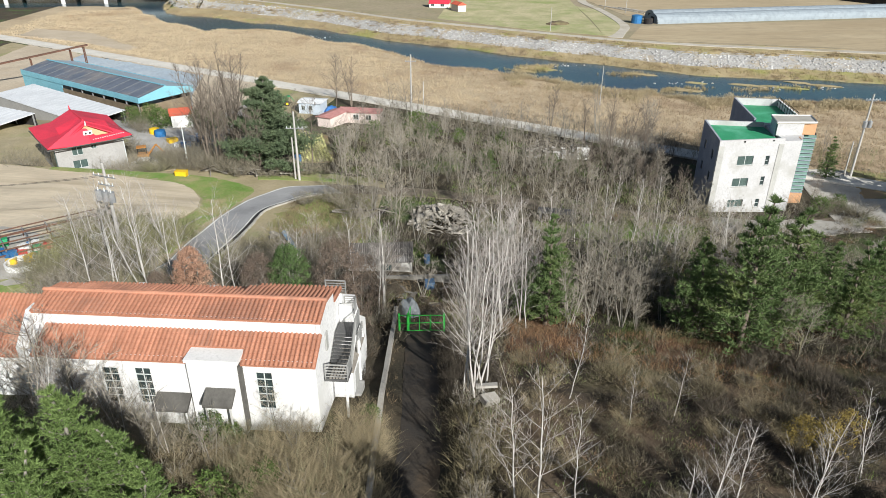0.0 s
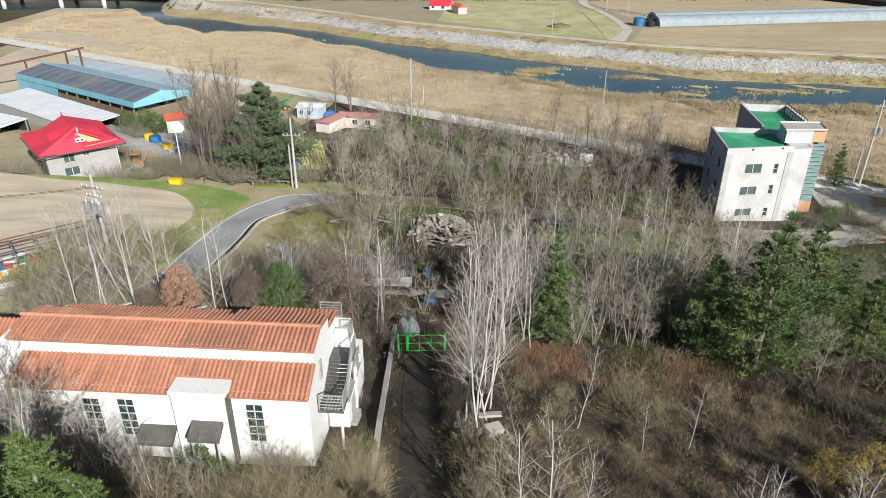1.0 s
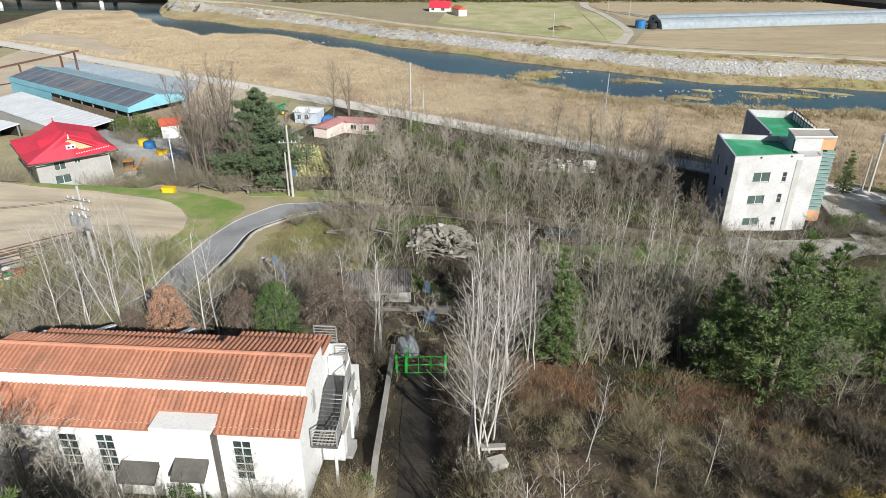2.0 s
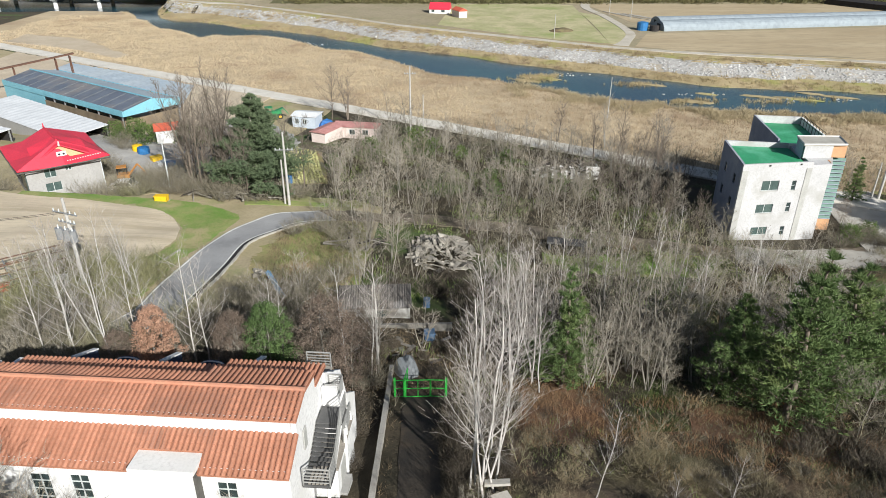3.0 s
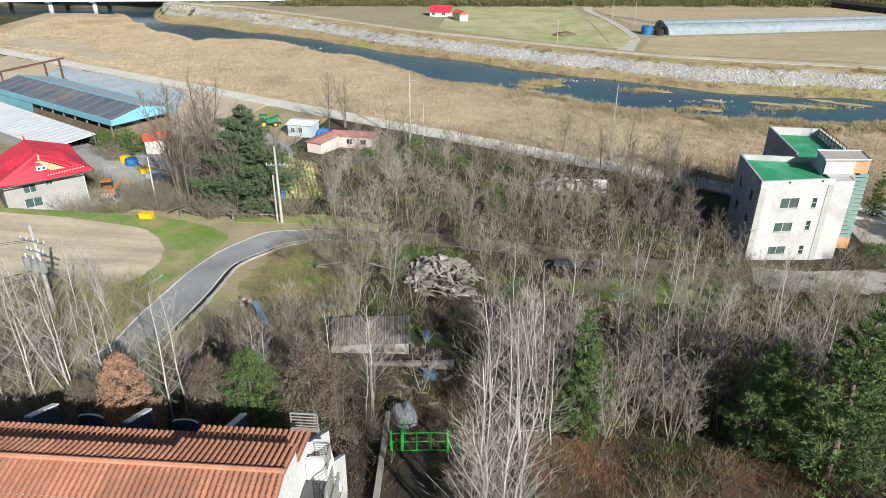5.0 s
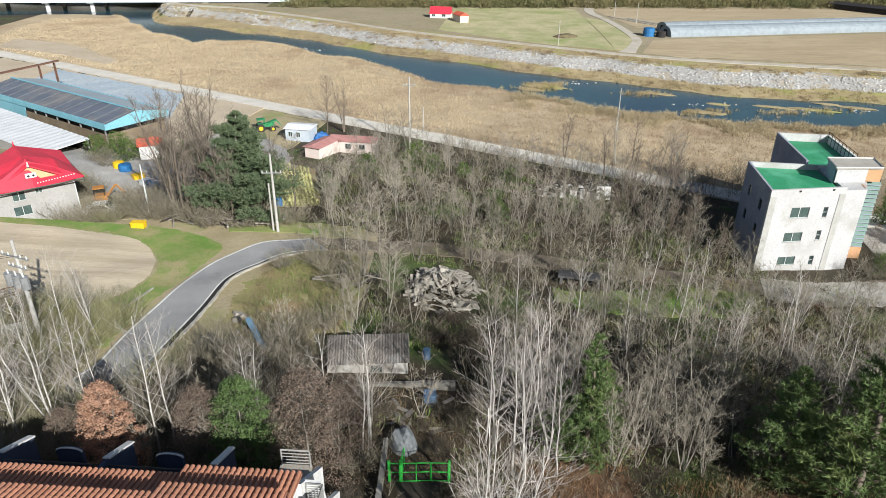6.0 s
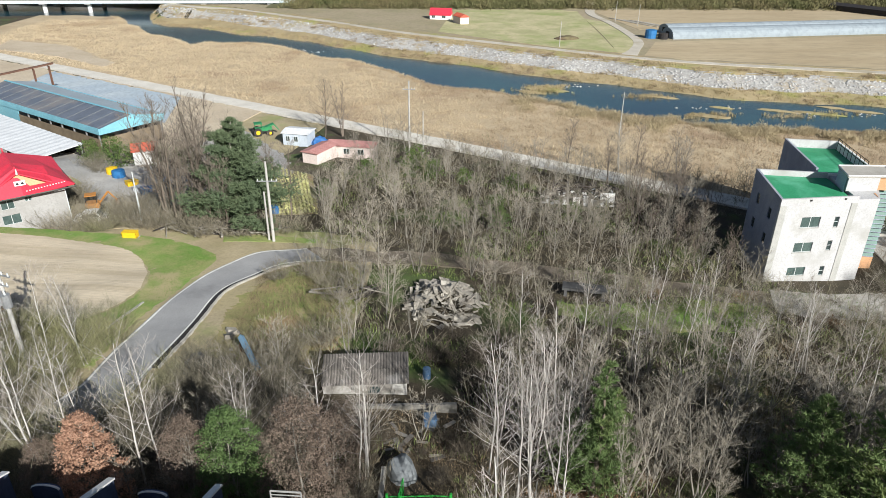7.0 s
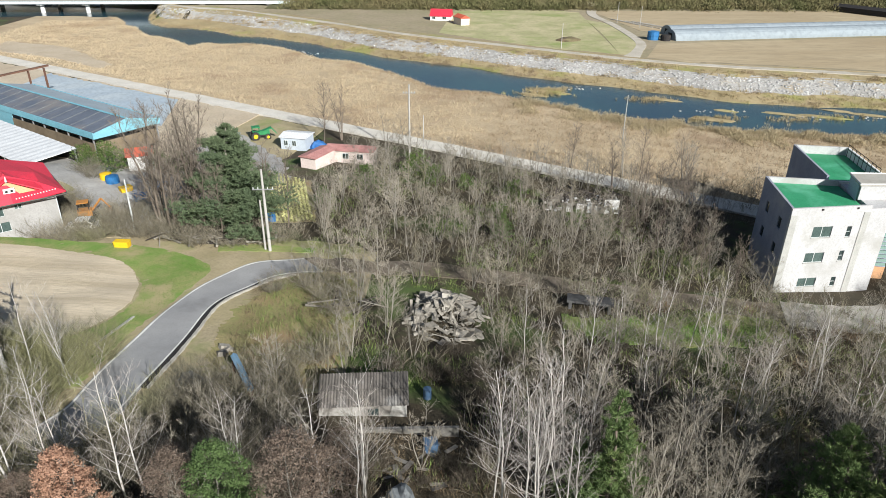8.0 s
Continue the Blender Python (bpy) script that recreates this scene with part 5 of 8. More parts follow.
def net_shelter():
    b = thing("net_shelter", 188, 322, gz(188, 322), -62, "long low shelter under black netting beyond the tunnels", "shelter")
    part("netting", prism(bmesh.new(), [(0, -3, 2.0), (0, 0, 3.0), (0, 3, 2.0), (0, 3, 1.9), (0, 0, 2.9), (0, -3, 1.9)], [(46, -3, 2.0), (46, 0, 3.0), (46, 3, 2.0), (46, 3, 1.9), (46, 0, 2.9), (46, -3, 1.9)]), M_DARK, b, "black shade netting")
    part("side_net", boxes((0, 46, -3.05, -2.95, 0.2, 1.9)), M_DARK, b)
    for k in range(8):
        for v in (-2.9, 2.9):
            part("post", rod(bmesh.new(), (0.2 + 6.5 * k, v, -0.8), (0.2 + 6.5 * k, v, 1.95), 0.06, sides=5), M_STEEL, b)


def lying_pole(x, y, rz, L):
    b = thing("lying_pole", x, y, gz(x, y), rz, "pale timber pole lying on the bare field", "pole", "lying poles")
    part("shaft", rod(bmesh.new(), (0, 0, 0.28), (L, 0, 0.24), 0.16, 0.13, 7), M_PALEROAD, b)
    for u in (0.6, L * 0.5, L - 0.6):
        part("bearer", boxes((u - 0.1, u + 0.1, -0.35, 0.35, -0.1, 0.12)), M_DECK, b)


net_shelter()
for _k in range(6):
    lying_pole(79.8 + 2.0 * _k, 291 - 2.4 * _k + 1.5 * math.sin(5 * _k), -68 + 4 * math.sin(3 * _k), 17 + 3 * math.sin(7 * _k))


def tank(x, y, r, h, mat, label, z=None, name="water_tank"):
    b = thing(name, x, y, gz(x, y) if z is None else z, 0, label, "tank")
    part("drum", rod(bmesh.new(), (0, 0, -0.1), (0, 0, h), r, r * 0.96, 14), mat, b)
    part("lid", rod(bmesh.new(), (0, 0, h), (0, 0, h + 0.12 * r), r * 0.98, r * 0.5, 14), mat, b)
    part("hoop", rod(bmesh.new(), (0, 0, h * 0.5), (0, 0, h * 0.56), r * 1.03, r * 1.03, 14), mat, b)


tank(80.5, 243.5, 1.9, 2.6, M_BLUEPLASTIC, "large round blue plastic water tank")
tank(84.0, 241.5, 1.6, 1.8, M_DARK, "dark round tank by the tunnels")
tank(1.45, 57.3, 0.3, 0.85, M_BLUEBOX, "dull blue plastic barrel beside the hut", name="blue_barrel")
tank(-41.0, 109.2, 0.9, 1.1, M_BLUEPLASTIC, "blue plastic tank in the farmyard")
tank(-42.3, 110.3, 0.8, 1.0, M_YELLOW, "yellow plastic drum in the farmyard", name="yellow_drum")
tank(-16.3, 94.0, 0.5, 1.0, M_BLUEPLASTIC, "blue plastic barrel under the trees", name="blue_barrel")


# ---- poles ----
def pole(x, y, h, r=0.17, arms=(), cans=0, mat=M_POLE, label="grey concrete utility pole", stay=None, rz=0, z=None):
    b = thing("utility_pole", x, y, gz(x, y) if z is None else z, rz, label, "pole", "utility poles")
    part("shaft", rod(bmesh.new(), (0, 0, -0.5), (0, 0, h), r, r * 0.6, 10), mat, b)
    for zz, w in arms:
        arm = part("crossarm", boxes((-w, w, -0.16, -0.06, zz, zz + 0.10)), M_STEEL, b)
        for k in (-0.9, -0.45, 0.45, 0.9):
            part("insulator", rod(bmesh.new(), (k * w, -0.11, zz + 0.1), (k * w, -0.11, zz + 0.32), 0.06, 0.04), M_FRAME, arm)
    for k in range(cans):
        a = (k - (cans - 1) / 2) * 0.75
        can = part("transformer", rod(bmesh.new(), (a, -0.42, h * 0.60), (a, -0.42, h * 0.60 + 0.95), 0.30, 0.30, 10), M_STEEL, b, "grey transformer can")
        part("bushing", rod(bmesh.new(), (a, -0.42, h * 0.60 + 0.95), (a, -0.42, h * 0.60 + 1.25), 0.07, 0.04), M_FRAME, can)
    if stay:
        part("stay_pole", rod(bmesh.new(), (*stay[:2], -0.4), (*stay[:2], stay[2]), 0.12, 0.09, 8), mat, b)


pole(-14.75, 84.6, 9.3, 0.18, ((7.1, 1.1),), stay=(-0.55, 0.3, 5.8))
pole(-27.1, 57.4, 8.7, 0.19, ((7.4, 1.3), (6.6, 0.9)), 3, label="pale concrete utility pole with three transformer cans", rz=-25)
pole(0.4, 126.5, 12.6, 0.19, ((11.2, 1.0),))
pole(2.7, 126.6, 7.6, 0.12)
pole(67.4, 93.7, 12.2, 0.19, ((11.3, 1.1),), 2, stay=(-0.9, 0.2, 5.0), z=0.0, label="grey concrete utility pole with transformer cans by the yard")
pole(-30.4, 88.8, 6.0, 0.11, mat=M_FRAME, label="thin whitish pole at the farmyard")
pole(41.2, 142.0, 8.5, 0.12, label="thin grey pole at the edge of the reeds")
pole(46.5, 226, 7.5, 0.13, label="far grey pole beside the meadow")
pole(84.5, 270, 7.5, 0.13, label="far grey pole by the lane")
pole(79.5, 282, 7.5, 0.13, label="far grey pole by the lane")


# ---- gate, walls, hut and yard things behind the gate ----
def gate():
    z = gz(0.6, 42.9)
    b = thing("green_gate", 0.6, 42.9, z, -2, "bright green steel bar gate across the drive", "gate")
    for x in (-1.65, -1.0, 1.75):
        part("post", boxes((x - 0.07, x + 0.07, -0.07, 0.07, -0.3, 1.6)), M_GATE, b)

    def leaf(x0, x1, y0, y1, cols):
        bm = bmesh.new()
        for zz in (0.08, 0.75, 1.42):
            rod(bm, (x0, y0, zz), (x1, y1, zz), 0.032, sides=5)
        for k in range(cols + 1):
            t = k / cols
            rod(bm, (x0 + t * (x1 - x0), y0 + t * (y1 - y0), 0.06), (x0 + t * (x1 - x0), y0 + t * (y1 - y0), 1.45), 0.032, sides=5)
        return part("leaf", bm, M_GATE, b)

    leaf(-1.6, -1.08, 0, 0.0, 1)
    leaf(-0.92, 0.68, 0, 0.05, 2)
    leaf(0.74, 1.68, 0.05, 0, 1)
    leaf(-1.02, -0.85, 0.1, 1.3, 2)


gate()
sheet("drive_wall", [(-2.5, 22), (-2.0, 34.3), (-1.5, 46.6)], [(-2.22, 22), (-1.72, 34.3), (-1.22, 46.6)], 30, 2, 0.5, M_CONC, "low pale concrete wall along the drive", "wall", 0.012, "structure", 1.0)


def hut():
    b = thing("corrugated_hut", -6.0, 54.9, gz(-3, 55.5), 1, "old hut with a corrugated sheet roof and whitish wall", "hut")
    part("front_wall", boxes((0.1, 6.0, 0.0, 0.12, -0.6, 0.92)), M_CORR2, b)
    grid_window(b, 3.2, 4.1, 0.15, 0.75, -0.11, 3, 1, M_GLASS, M_OLDWALL, 0.05, "small dark barred window")
    part("side_wall", boxes((5.88, 6.0, 0.13, 2.2, -0.6, 1.2)), M_CORR, b)
    part("side_wall", boxes((0.1, 0.22, 0.13, 2.2, -0.6, 1.2)), M_CORR, b)
    part("back_wall", boxes((0.1, 6.0, 2.21, 2.33, -0.6, 1.62)), M_CORR, b)
    for k in range(30):
        x = 0.0 + k * 0.205
        for name, y0, z0, y1, z1 in (("roof_sheet", -0.15, 0.98, 1.1, 1.40), ("roof_sheet", 1.12, 1.42, 2.5, 1.80)):
            bm = prism(bmesh.new(), [(x, y0, z0), (x + 0.10, y0, z0 + 0.06), (x + 0.205, y0, z0), (x + 0.10, y0, z0 - 0.03)], [(x, y1, z1), (x + 0.10, y1, z1 + 0.06), (x + 0.205, y1, z1), (x + 0.10, y1, z1 - 0.03)])
            part(name, bm, M_CORR, b)


hut()
whole("yard_wall", boxes((-3.2, 3.4, -0.12, 0.12, -0.6, 0.45)), M_OLDWALL, "low stained concrete wall in front of the hut", "wall", "structure", m=pose(0, 53.1, gz(0, 53.1), 0, 0, -0.5))


def crate(x, y, rz, sx, sy, h, mat, label, name="crate"):
    b = thing(name, x, y, gz(x, y), rz, label, name.split("_")[-1])
    part("body", boxes((-sx / 2, sx / 2, -sy / 2, -sy / 2 + 0.05, 0, h), (-sx / 2, sx / 2, sy / 2 - 0.05, sy / 2, 0, h), (-sx / 2, -sx / 2 + 0.05, -sy / 2, sy / 2, 0, h), (sx / 2 - 0.05, sx / 2, -sy / 2, sy / 2, 0, h), (-sx / 2, sx / 2, -sy / 2, sy / 2, 0, 0.05)), mat, b)
    part("lid", boxes((-sx / 2 - 0.04, sx / 2 + 0.04, -sy / 2 - 0.04, sy / 2 + 0.04, h + 0.002, h + 0.08)), mat, b)
    return b


crate(1.5, 51.4, 5, 0.8, 0.75, 0.65, M_BLUEBOX, "open-topped blue box behind the gate", "blue_box")
salt = crate(-29.6, 83.4, -4, 1.5, 0.75, 0.62, M_YELLOW, "bright yellow roadside grit box on a pale base", "grit_box")
part("base", boxes((-0.85, 0.85, -0.45, 0.45, -0.25, -0.005)), M_CONC, salt)
for x, y, a in ((-9.2, 50.9, 70), (-8.6, 51.2, 62), (-8.0, 51.3, 66), (-7.4, 51.8, 55)):
    pan = thing("leaning_panel", x, y, gz(x, y), a, "whitish cement board leaning against others", "panel", "leaning panels")
    part("board", box(bmesh.new(), -0.9, 0.9, -0.03, 0.03, 0.0, 1.6, pose(0, 0, 0, 35, 0, 0)), M_CORR, pan)
bp = thing("blue_beam", -12.33, 59.25, gz(-12.33, 59.25), 0, "faded blue steel beam propped on the slope", "beam")
_z = gz(-12.33, 59.25)
part("beam", rod(bmesh.new(), (0, 0, 7.90 - _z), (1.73, -2.95, 7.10 - _z), 0.24, 0.24, 4), M_BLUESTEEL, bp)
part("support", boxes((-0.15, 0.15, -0.15, 0.15, -0.4, 7.70 - _z)), M_RUST, bp)
part("support", boxes((1.58, 1.88, -3.10, -2.80, -0.9, 6.90 - _z)), M_RUST, bp)


def stones(x, y):
    b = thing("stone_slab", x, y, gz(x, y), 15, "flat pale stone slabs at the foot of the birches", "stone")
    part("slab", box(bmesh.new(), -0.5, 0.5, -0.35, 0.35, 0.1, 0.5, pose(0, -0.4, 0, 6, 8, 10)), M_CONC, b)
    part("slab", box(bmesh.new(), -0.7, 0.6, -0.2, 0.2, 0.45, 0.6, pose(0.25, 0.35, 0.1, -8, -6, -20)), M_CONC, b)


stones(4.3, 31.6)


RB = random.Random(19)
for _k in range(16):
    _x, _y = RB.uniform(-1.3, 3.2), RB.uniform(47.8, 52.3)
    whole("broken_board", box(bmesh.new(), -0.45, 0.45, -0.12, 0.12, 0.0, 0.04), (M_OLDWALL, M_CORR, M_DECK)[_k % 3], "weathered broken board lying behind the gate", "board", group="broken boards", m=pose(_x, _y, gz(_x, _y) + 0.03, RB.uniform(-8, 8), RB.uniform(-8, 8), RB.uniform(0, 180)) @ Matrix.Scale(RB.uniform(0.6, 1.6), 4))
for _k in range(18):
    _x, _y = -13.9 + RB.uniform(-0.9, 1.3), 57.5 + RB.uniform(-4.5, 6.0)
    whole("kerb_rubble", box(bmesh.new(), -0.3, 0.3, -0.22, 0.22, -0.1, 0.16), M_RUBBLE, "broken concrete lump beside the lane", "rubble", group="rubble beside the lane", m=pose(_x, _y, gz(_x, _y) + 0.08, RB.uniform(-25, 25), RB.uniform(-25, 25), RB.uniform(0, 180)) @ Matrix.Scale(RB.uniform(0.6, 1.7), 4))


whole("white_board", box(bmesh.new(), -0.65, 0.65, -0.03, 0.03, 0.0, 1.5, pose(0, 0, 0, -40, 0, 0)), M_WHITE2, "whitish board leaning in the brush by the field", "board", m=pose(-28.6, 56.6, gz(-28.6, 56.6) + 0.5, 0, 0, 25))


# ---- rubble heap and burnt-out house ----
def rubble():
    b = thing("rubble_heap", 3.6, 70.8, gz(3.6, 70.8), 0, "heap of pale broken concrete and boards in the wood", "rubble")
    r = random.Random(77)
    src = []
    for k in range(7):
        bm = box(bmesh.new(), *((-0.8, 0.8, -0.16, 0.16, -0.05, 0.05), (-0.5, 0.5, -0.35, 0.35, -0.1, 0.1), (-0.6, 0.6, -0.45, 0.45, -0.05, 0.05))[k % 3])
        for v in bm.verts:
            v.co *= 0.75 + 0.5 * r.random()
        src.append(as_mesh("block", bm, M_RUBBLE))
    for k in range(295):
        a, d = r.uniform(0, 6.28), r.random() ** 0.6
        x, y = 3.7 * d * math.cos(a), 5.2 * d * math.sin(a)
        z = 1.9 * (1 - d) ** 0.8 * r.uniform(0.6, 1) + gz(3.6 + x, 70.8 + y) - gz(3.6, 70.8) + 0.1
        ob = part("block", src[k % 7], None, b)
        s = 0.3 + 0.75 * r.random() ** 1.6
        ob.matrix_basis = pose(x, y, z, r.uniform(-45, 45), r.uniform(-45, 45), r.uniform(0, 360)) @ Matrix.Scale(s, 4)


rubble()


def burnt_house():
    b = thing("burnt_house", 24.2, 105.6, gz(24, 105), -6, "collapsed burnt-out house of charred beams and white wall pieces", "ruin")
    r = random.Random(78)
    part("wall_piece", boxes((3.2, 5.2, -1.6, -1.35, -0.3, 2.0)), M_WHITE2, b, "standing white wall piece")
    part("wall_piece", boxes((5.0, 5.2, -1.3, 1.8, -0.3, 1.6)), M_WHITE2, b)
    for x0, x1, h in ((-0.6, 0.4, 1.3), (0.9, 1.5, 1.5), (1.9, 2.3, 1.1), (-2.0, -1.4, 0.9)):
        part("wall_piece", boxes((x0, x1, -1.6, -1.4, -0.3, h)), M_WHITE2, b)
    for k in range(14):
        x, y = -4.6 + 0.7 * k, (-1.2, 0.6, 2.2)[k % 3]
        part("charred_post", rod(bmesh.new(), (x, y, -0.2), (x + r.uniform(-0.3, 0.3), y, r.uniform(1.5, 2.6)), 0.1, sides=4), M_CHAR, b)
        if k % 2:
            continue
        part("white_panel", box(bmesh.new(), -0.35, 0.35, -0.04, 0.04, 0.0, r.uniform(0.5, 1.5), pose(x + 0.3, -1.75 + r.uniform(0, 0.8), -0.1, r.uniform(-15, 15), 0, r.uniform(-40, 40))), M_PALEGREY, b)
    for k in range(90):
        x, y, z = r.uniform(-4.8, 5), r.uniform(-1.7, 2.6), r.uniform(0.4, 2.3)
        a, e, ln = r.uniform(0, 6.28), r.uniform(-0.5, 0.5), r.uniform(0.8, 2.6)
        d = Vector((math.cos(a) * math.cos(e), math.sin(a) * math.cos(e), math.sin(e))) * ln / 2
        c = Vector((x, y, z))
        part("beam", rod(bmesh.new(), c - d, c + d, r.uniform(0.05, 0.11), sides=4), M_CHAR, b)
    for k in range(46):
        x, y = r.uniform(-5.0, 5.2), r.uniform(-2.6, 2.4)
        ob = part("debris", box(bmesh.new(), -0.3, 0.3, -0.2, 0.2, -0.05, 0.05), M_RUBBLE if k % 3 else M_WHITE2, b)
        ob.matrix_basis = pose(x, y, r.uniform(0.05, 1.3), r.uniform(-60, 60), r.uniform(-60, 60), r.uniform(0, 360)) @ Matrix.Scale(r.uniform(0.6, 1.8), 4)


burnt_house()
slab = whole("concrete_slab", boxes((-2.2, 2.2, -0.7, 0.7, 0.9, 1.15), (-2.0, -1.7, -0.6, 0.6, -0.4, 0.9), (1.7, 2.0, -0.6, 0.6, -0.4, 0.9)), M_TREAD, "dark grey concrete slab on low walls in the wood", "slab", m=pose(17.6, 74.0, gz(17.6, 74.0), 0, 0, -14))


# ---- overhead cables ----
def cable(p, q, sag, label):
    pts = [Vector(p).lerp(Vector(q), k / 14) - Vector((0, 0, sag * 4 * (k / 14) * (1 - k / 14))) for k in range(15)]
    bm = Geo()
    bm.tube(pts, [0.018] * 15, 4)
    return whole("overhead_cable", bm, M_DARK, label, "cable", group="overhead cables")


for dx in (-0.5, 0.5):
    cable((-27.1 + dx, 57.4, gz(-27.1, 57.4) + 7.5), (-52 + dx, 50, gz(-52, 50) + 7.5), 0.6, "dark overhead cable from the transformer pole")


# ---- farmyard clutter ----
def tractor():
    b = thing("tractor", -27.0, 139.0, gz(-27, 139), 20, "green tractor with large tyres by the riverside road", "tractor")
    part("bonnet", boxes((0.2, 2.0, -0.4, 0.4, 0.9, 1.6)), M_TRACTOR, b)
    part("chassis", boxes((-0.9, 2.0, -0.3, 0.3, 0.6, 0.9)), M_DARK, b)
    part("cab", boxes((-1.0, 0.18, -0.6, 0.6, 0.9, 1.5)), M_TRACTOR, b)
    part("cab_roof", boxes((-1.1, 0.3, -0.7, 0.7, 2.3, 2.45)), M_TRACTOR, b)
    for x in (-1.0, 0.2):
        for y in (-0.6, 0.6):
            part("cab_post", rod(bmesh.new(), (x, y, 1.5), (x, y, 2.3), 0.04, sides=4), M_TRACTOR, b)
    for x, r in ((-0.6, 0.8), (1.6, 0.55)):
        for y in (-0.95, 0.65):
            w = part("wheel", rod(bmesh.new(), (x, y, r), (x, y + 0.3, r), r, r, 14), M_RUBBER, b)
            part("rim", rod(bmesh.new(), (x, y - 0.02, r), (x, y + 0.32, r), r * 0.5, r * 0.5, 10), M_YELLOW, w)
    part("loader_arm", prism(bmesh.new(), [(0.5, -0.55, 1.5), (2.4, -0.55, 2.1), (3.3, -0.55, 0.9), (3.3, -0.55, 0.75), (2.35, -0.55, 1.9), (0.5, -0.55, 1.35)], [(0.5, 0.55, 1.5), (2.4, 0.55, 2.1), (3.3, 0.55, 0.9), (3.3, 0.55, 0.75), (2.35, 0.55, 1.9), (0.5, 0.55, 1.35)]), M_TRACTOR, b)


tractor()


def small_car(x, y, rz):
    b = thing("small_car", x, y, gz(x, y) + 0.1, rz, "small white car parked in the farmyard", "car")
    side = [(-2.0, 0.3), (-2.05, 0.8), (-1.5, 0.95), (-0.9, 1.42), (0.6, 1.45), (1.15, 0.95), (1.9, 0.8), (2.0, 0.3)]
    part("body", prism(bmesh.new(), [(u, -0.8, z) for u, z in side], [(u, 0.8, z) for u, z in side]), M_WHITE, b)
    for v in (-0.815, 0.805):
        part("side_glass", prism(bmesh.new(), [(-1.3, v, 0.97), (-0.85, v, 1.34), (0.5, v, 1.36), (0.95, v, 0.97)], [(-1.3, v + 0.01, 0.97), (-0.85, v + 0.01, 1.34), (0.5, v + 0.01, 1.36), (0.95, v + 0.01, 0.97)]), M_GLASS, b)
    part("windscreen", prism(bmesh.new(), [(0.66, -0.7, 1.43), (0.66, 0.7, 1.43), (1.14, 0.7, 1.0), (1.14, -0.7, 1.0)], [(0.69, -0.7, 1.45), (0.69, 0.7, 1.45), (1.17, 0.7, 1.02), (1.17, -0.7, 1.02)]), M_GLASS, b)
    for u in (-1.25, 1.25):
        for v in (-0.88, 0.68):
            w = part("wheel", rod(bmesh.new(), (u, v, 0.3), (u, v + 0.2, 0.3), 0.31, 0.31, 12), M_RUBBER, b)
            part("rim", rod(bmesh.new(), (u, v - 0.01, 0.3), (u, v + 0.21, 0.3), 0.17, 0.17, 8), M_STEEL, w)
    for v in (-0.55, 0.55):
        part("headlight", boxes((1.93, 1.99, v - 0.15, v + 0.15, 0.55, 0.7)), M_FRAME, b)


small_car(-37.6, 92.6, 8)


def mini_digger(x, y, rz):
    b = thing("mini_digger", x, y, gz(x, y), rz, "small orange tracked digger with its boom folded", "digger")
    for v in (-0.75, 0.4):
        part("track", boxes((-1.1, 1.1, v, v + 0.35, 0.0, 0.5)), M_RUBBER, b)
    part("house", boxes((-1.0, 0.6, -0.65, 0.65, 0.55, 1.25)), M_ORANGEPAINT, b)
    part("canopy", boxes((-0.9, 0.4, -0.6, 0.6, 2.2, 2.3)), M_ORANGEPAINT, b)
    for u in (-0.85, 0.35):
        for v in (-0.55, 0.55):
            part("canopy_post", rod(bmesh.new(), (u, v, 1.25), (u, v, 2.2), 0.05, sides=4), M_DARK, b)
    part("boom", rod(bmesh.new(), (0.6, 0, 1.0), (1.8, 0, 2.4), 0.14, 0.11, 4), M_ORANGEPAINT, b)
    part("dipper", rod(bmesh.new(), (1.8, 0, 2.4), (2.6, 0, 1.2), 0.11, 0.09, 4), M_ORANGEPAINT, b)
    part("bucket", boxes((2.35, 2.85, -0.3, 0.3, 0.7, 1.2)), M_RUST, b)


mini_digger(-39.2, 96.8, 20)


def gantry():
    x0, y0 = -95.0, 153.1
    b = thing("steel_gantry", x0, y0, 0.0, math.degrees(math.atan2(9.8, 13.1)), "rusty sloping steel conveyor on legs beside the long shed", "gantry")
    part("beam", prism(bmesh.new(), [(0, -0.4, 4.15), (0, 0.4, 4.15), (0, 0.4, 4.45), (0, -0.4, 4.45)], [(24, -0.4, 6.85), (24, 0.4, 6.85), (24, 0.4, 7.15), (24, -0.4, 7.15)]), M_RUST, b)
    for x in (2.0, 11.5, 20.0, 23.0):
        for y in (-0.6, 0.6):
            part("leg", rod(bmesh.new(), (x, y * 1.6, -2.5), (x, y, 4.1 + x * 0.1125), 0.13, sides=5), M_RUST, b)


gantry()


def heap_of_cloth(x, y, sx, sy, h, mat, label, name):
    bm = bmesh.new()
    bmesh.ops.create_icosphere(bm, subdivisions=3, radius=1.0)
    for v in bm.verts:
        k = 1 + 0.22 * noise.noise(v.co * 2.3 + Vector((x, y, 0)))
        v.co = Vector((v.co.x * sx * k, v.co.y * sy * k, max(v.co.z, -0.1) * h * k))
    return whole(name, bm, mat, label, name.split("_")[-1], m=pose(x, y, gz(x, y), 0, 0, 15))


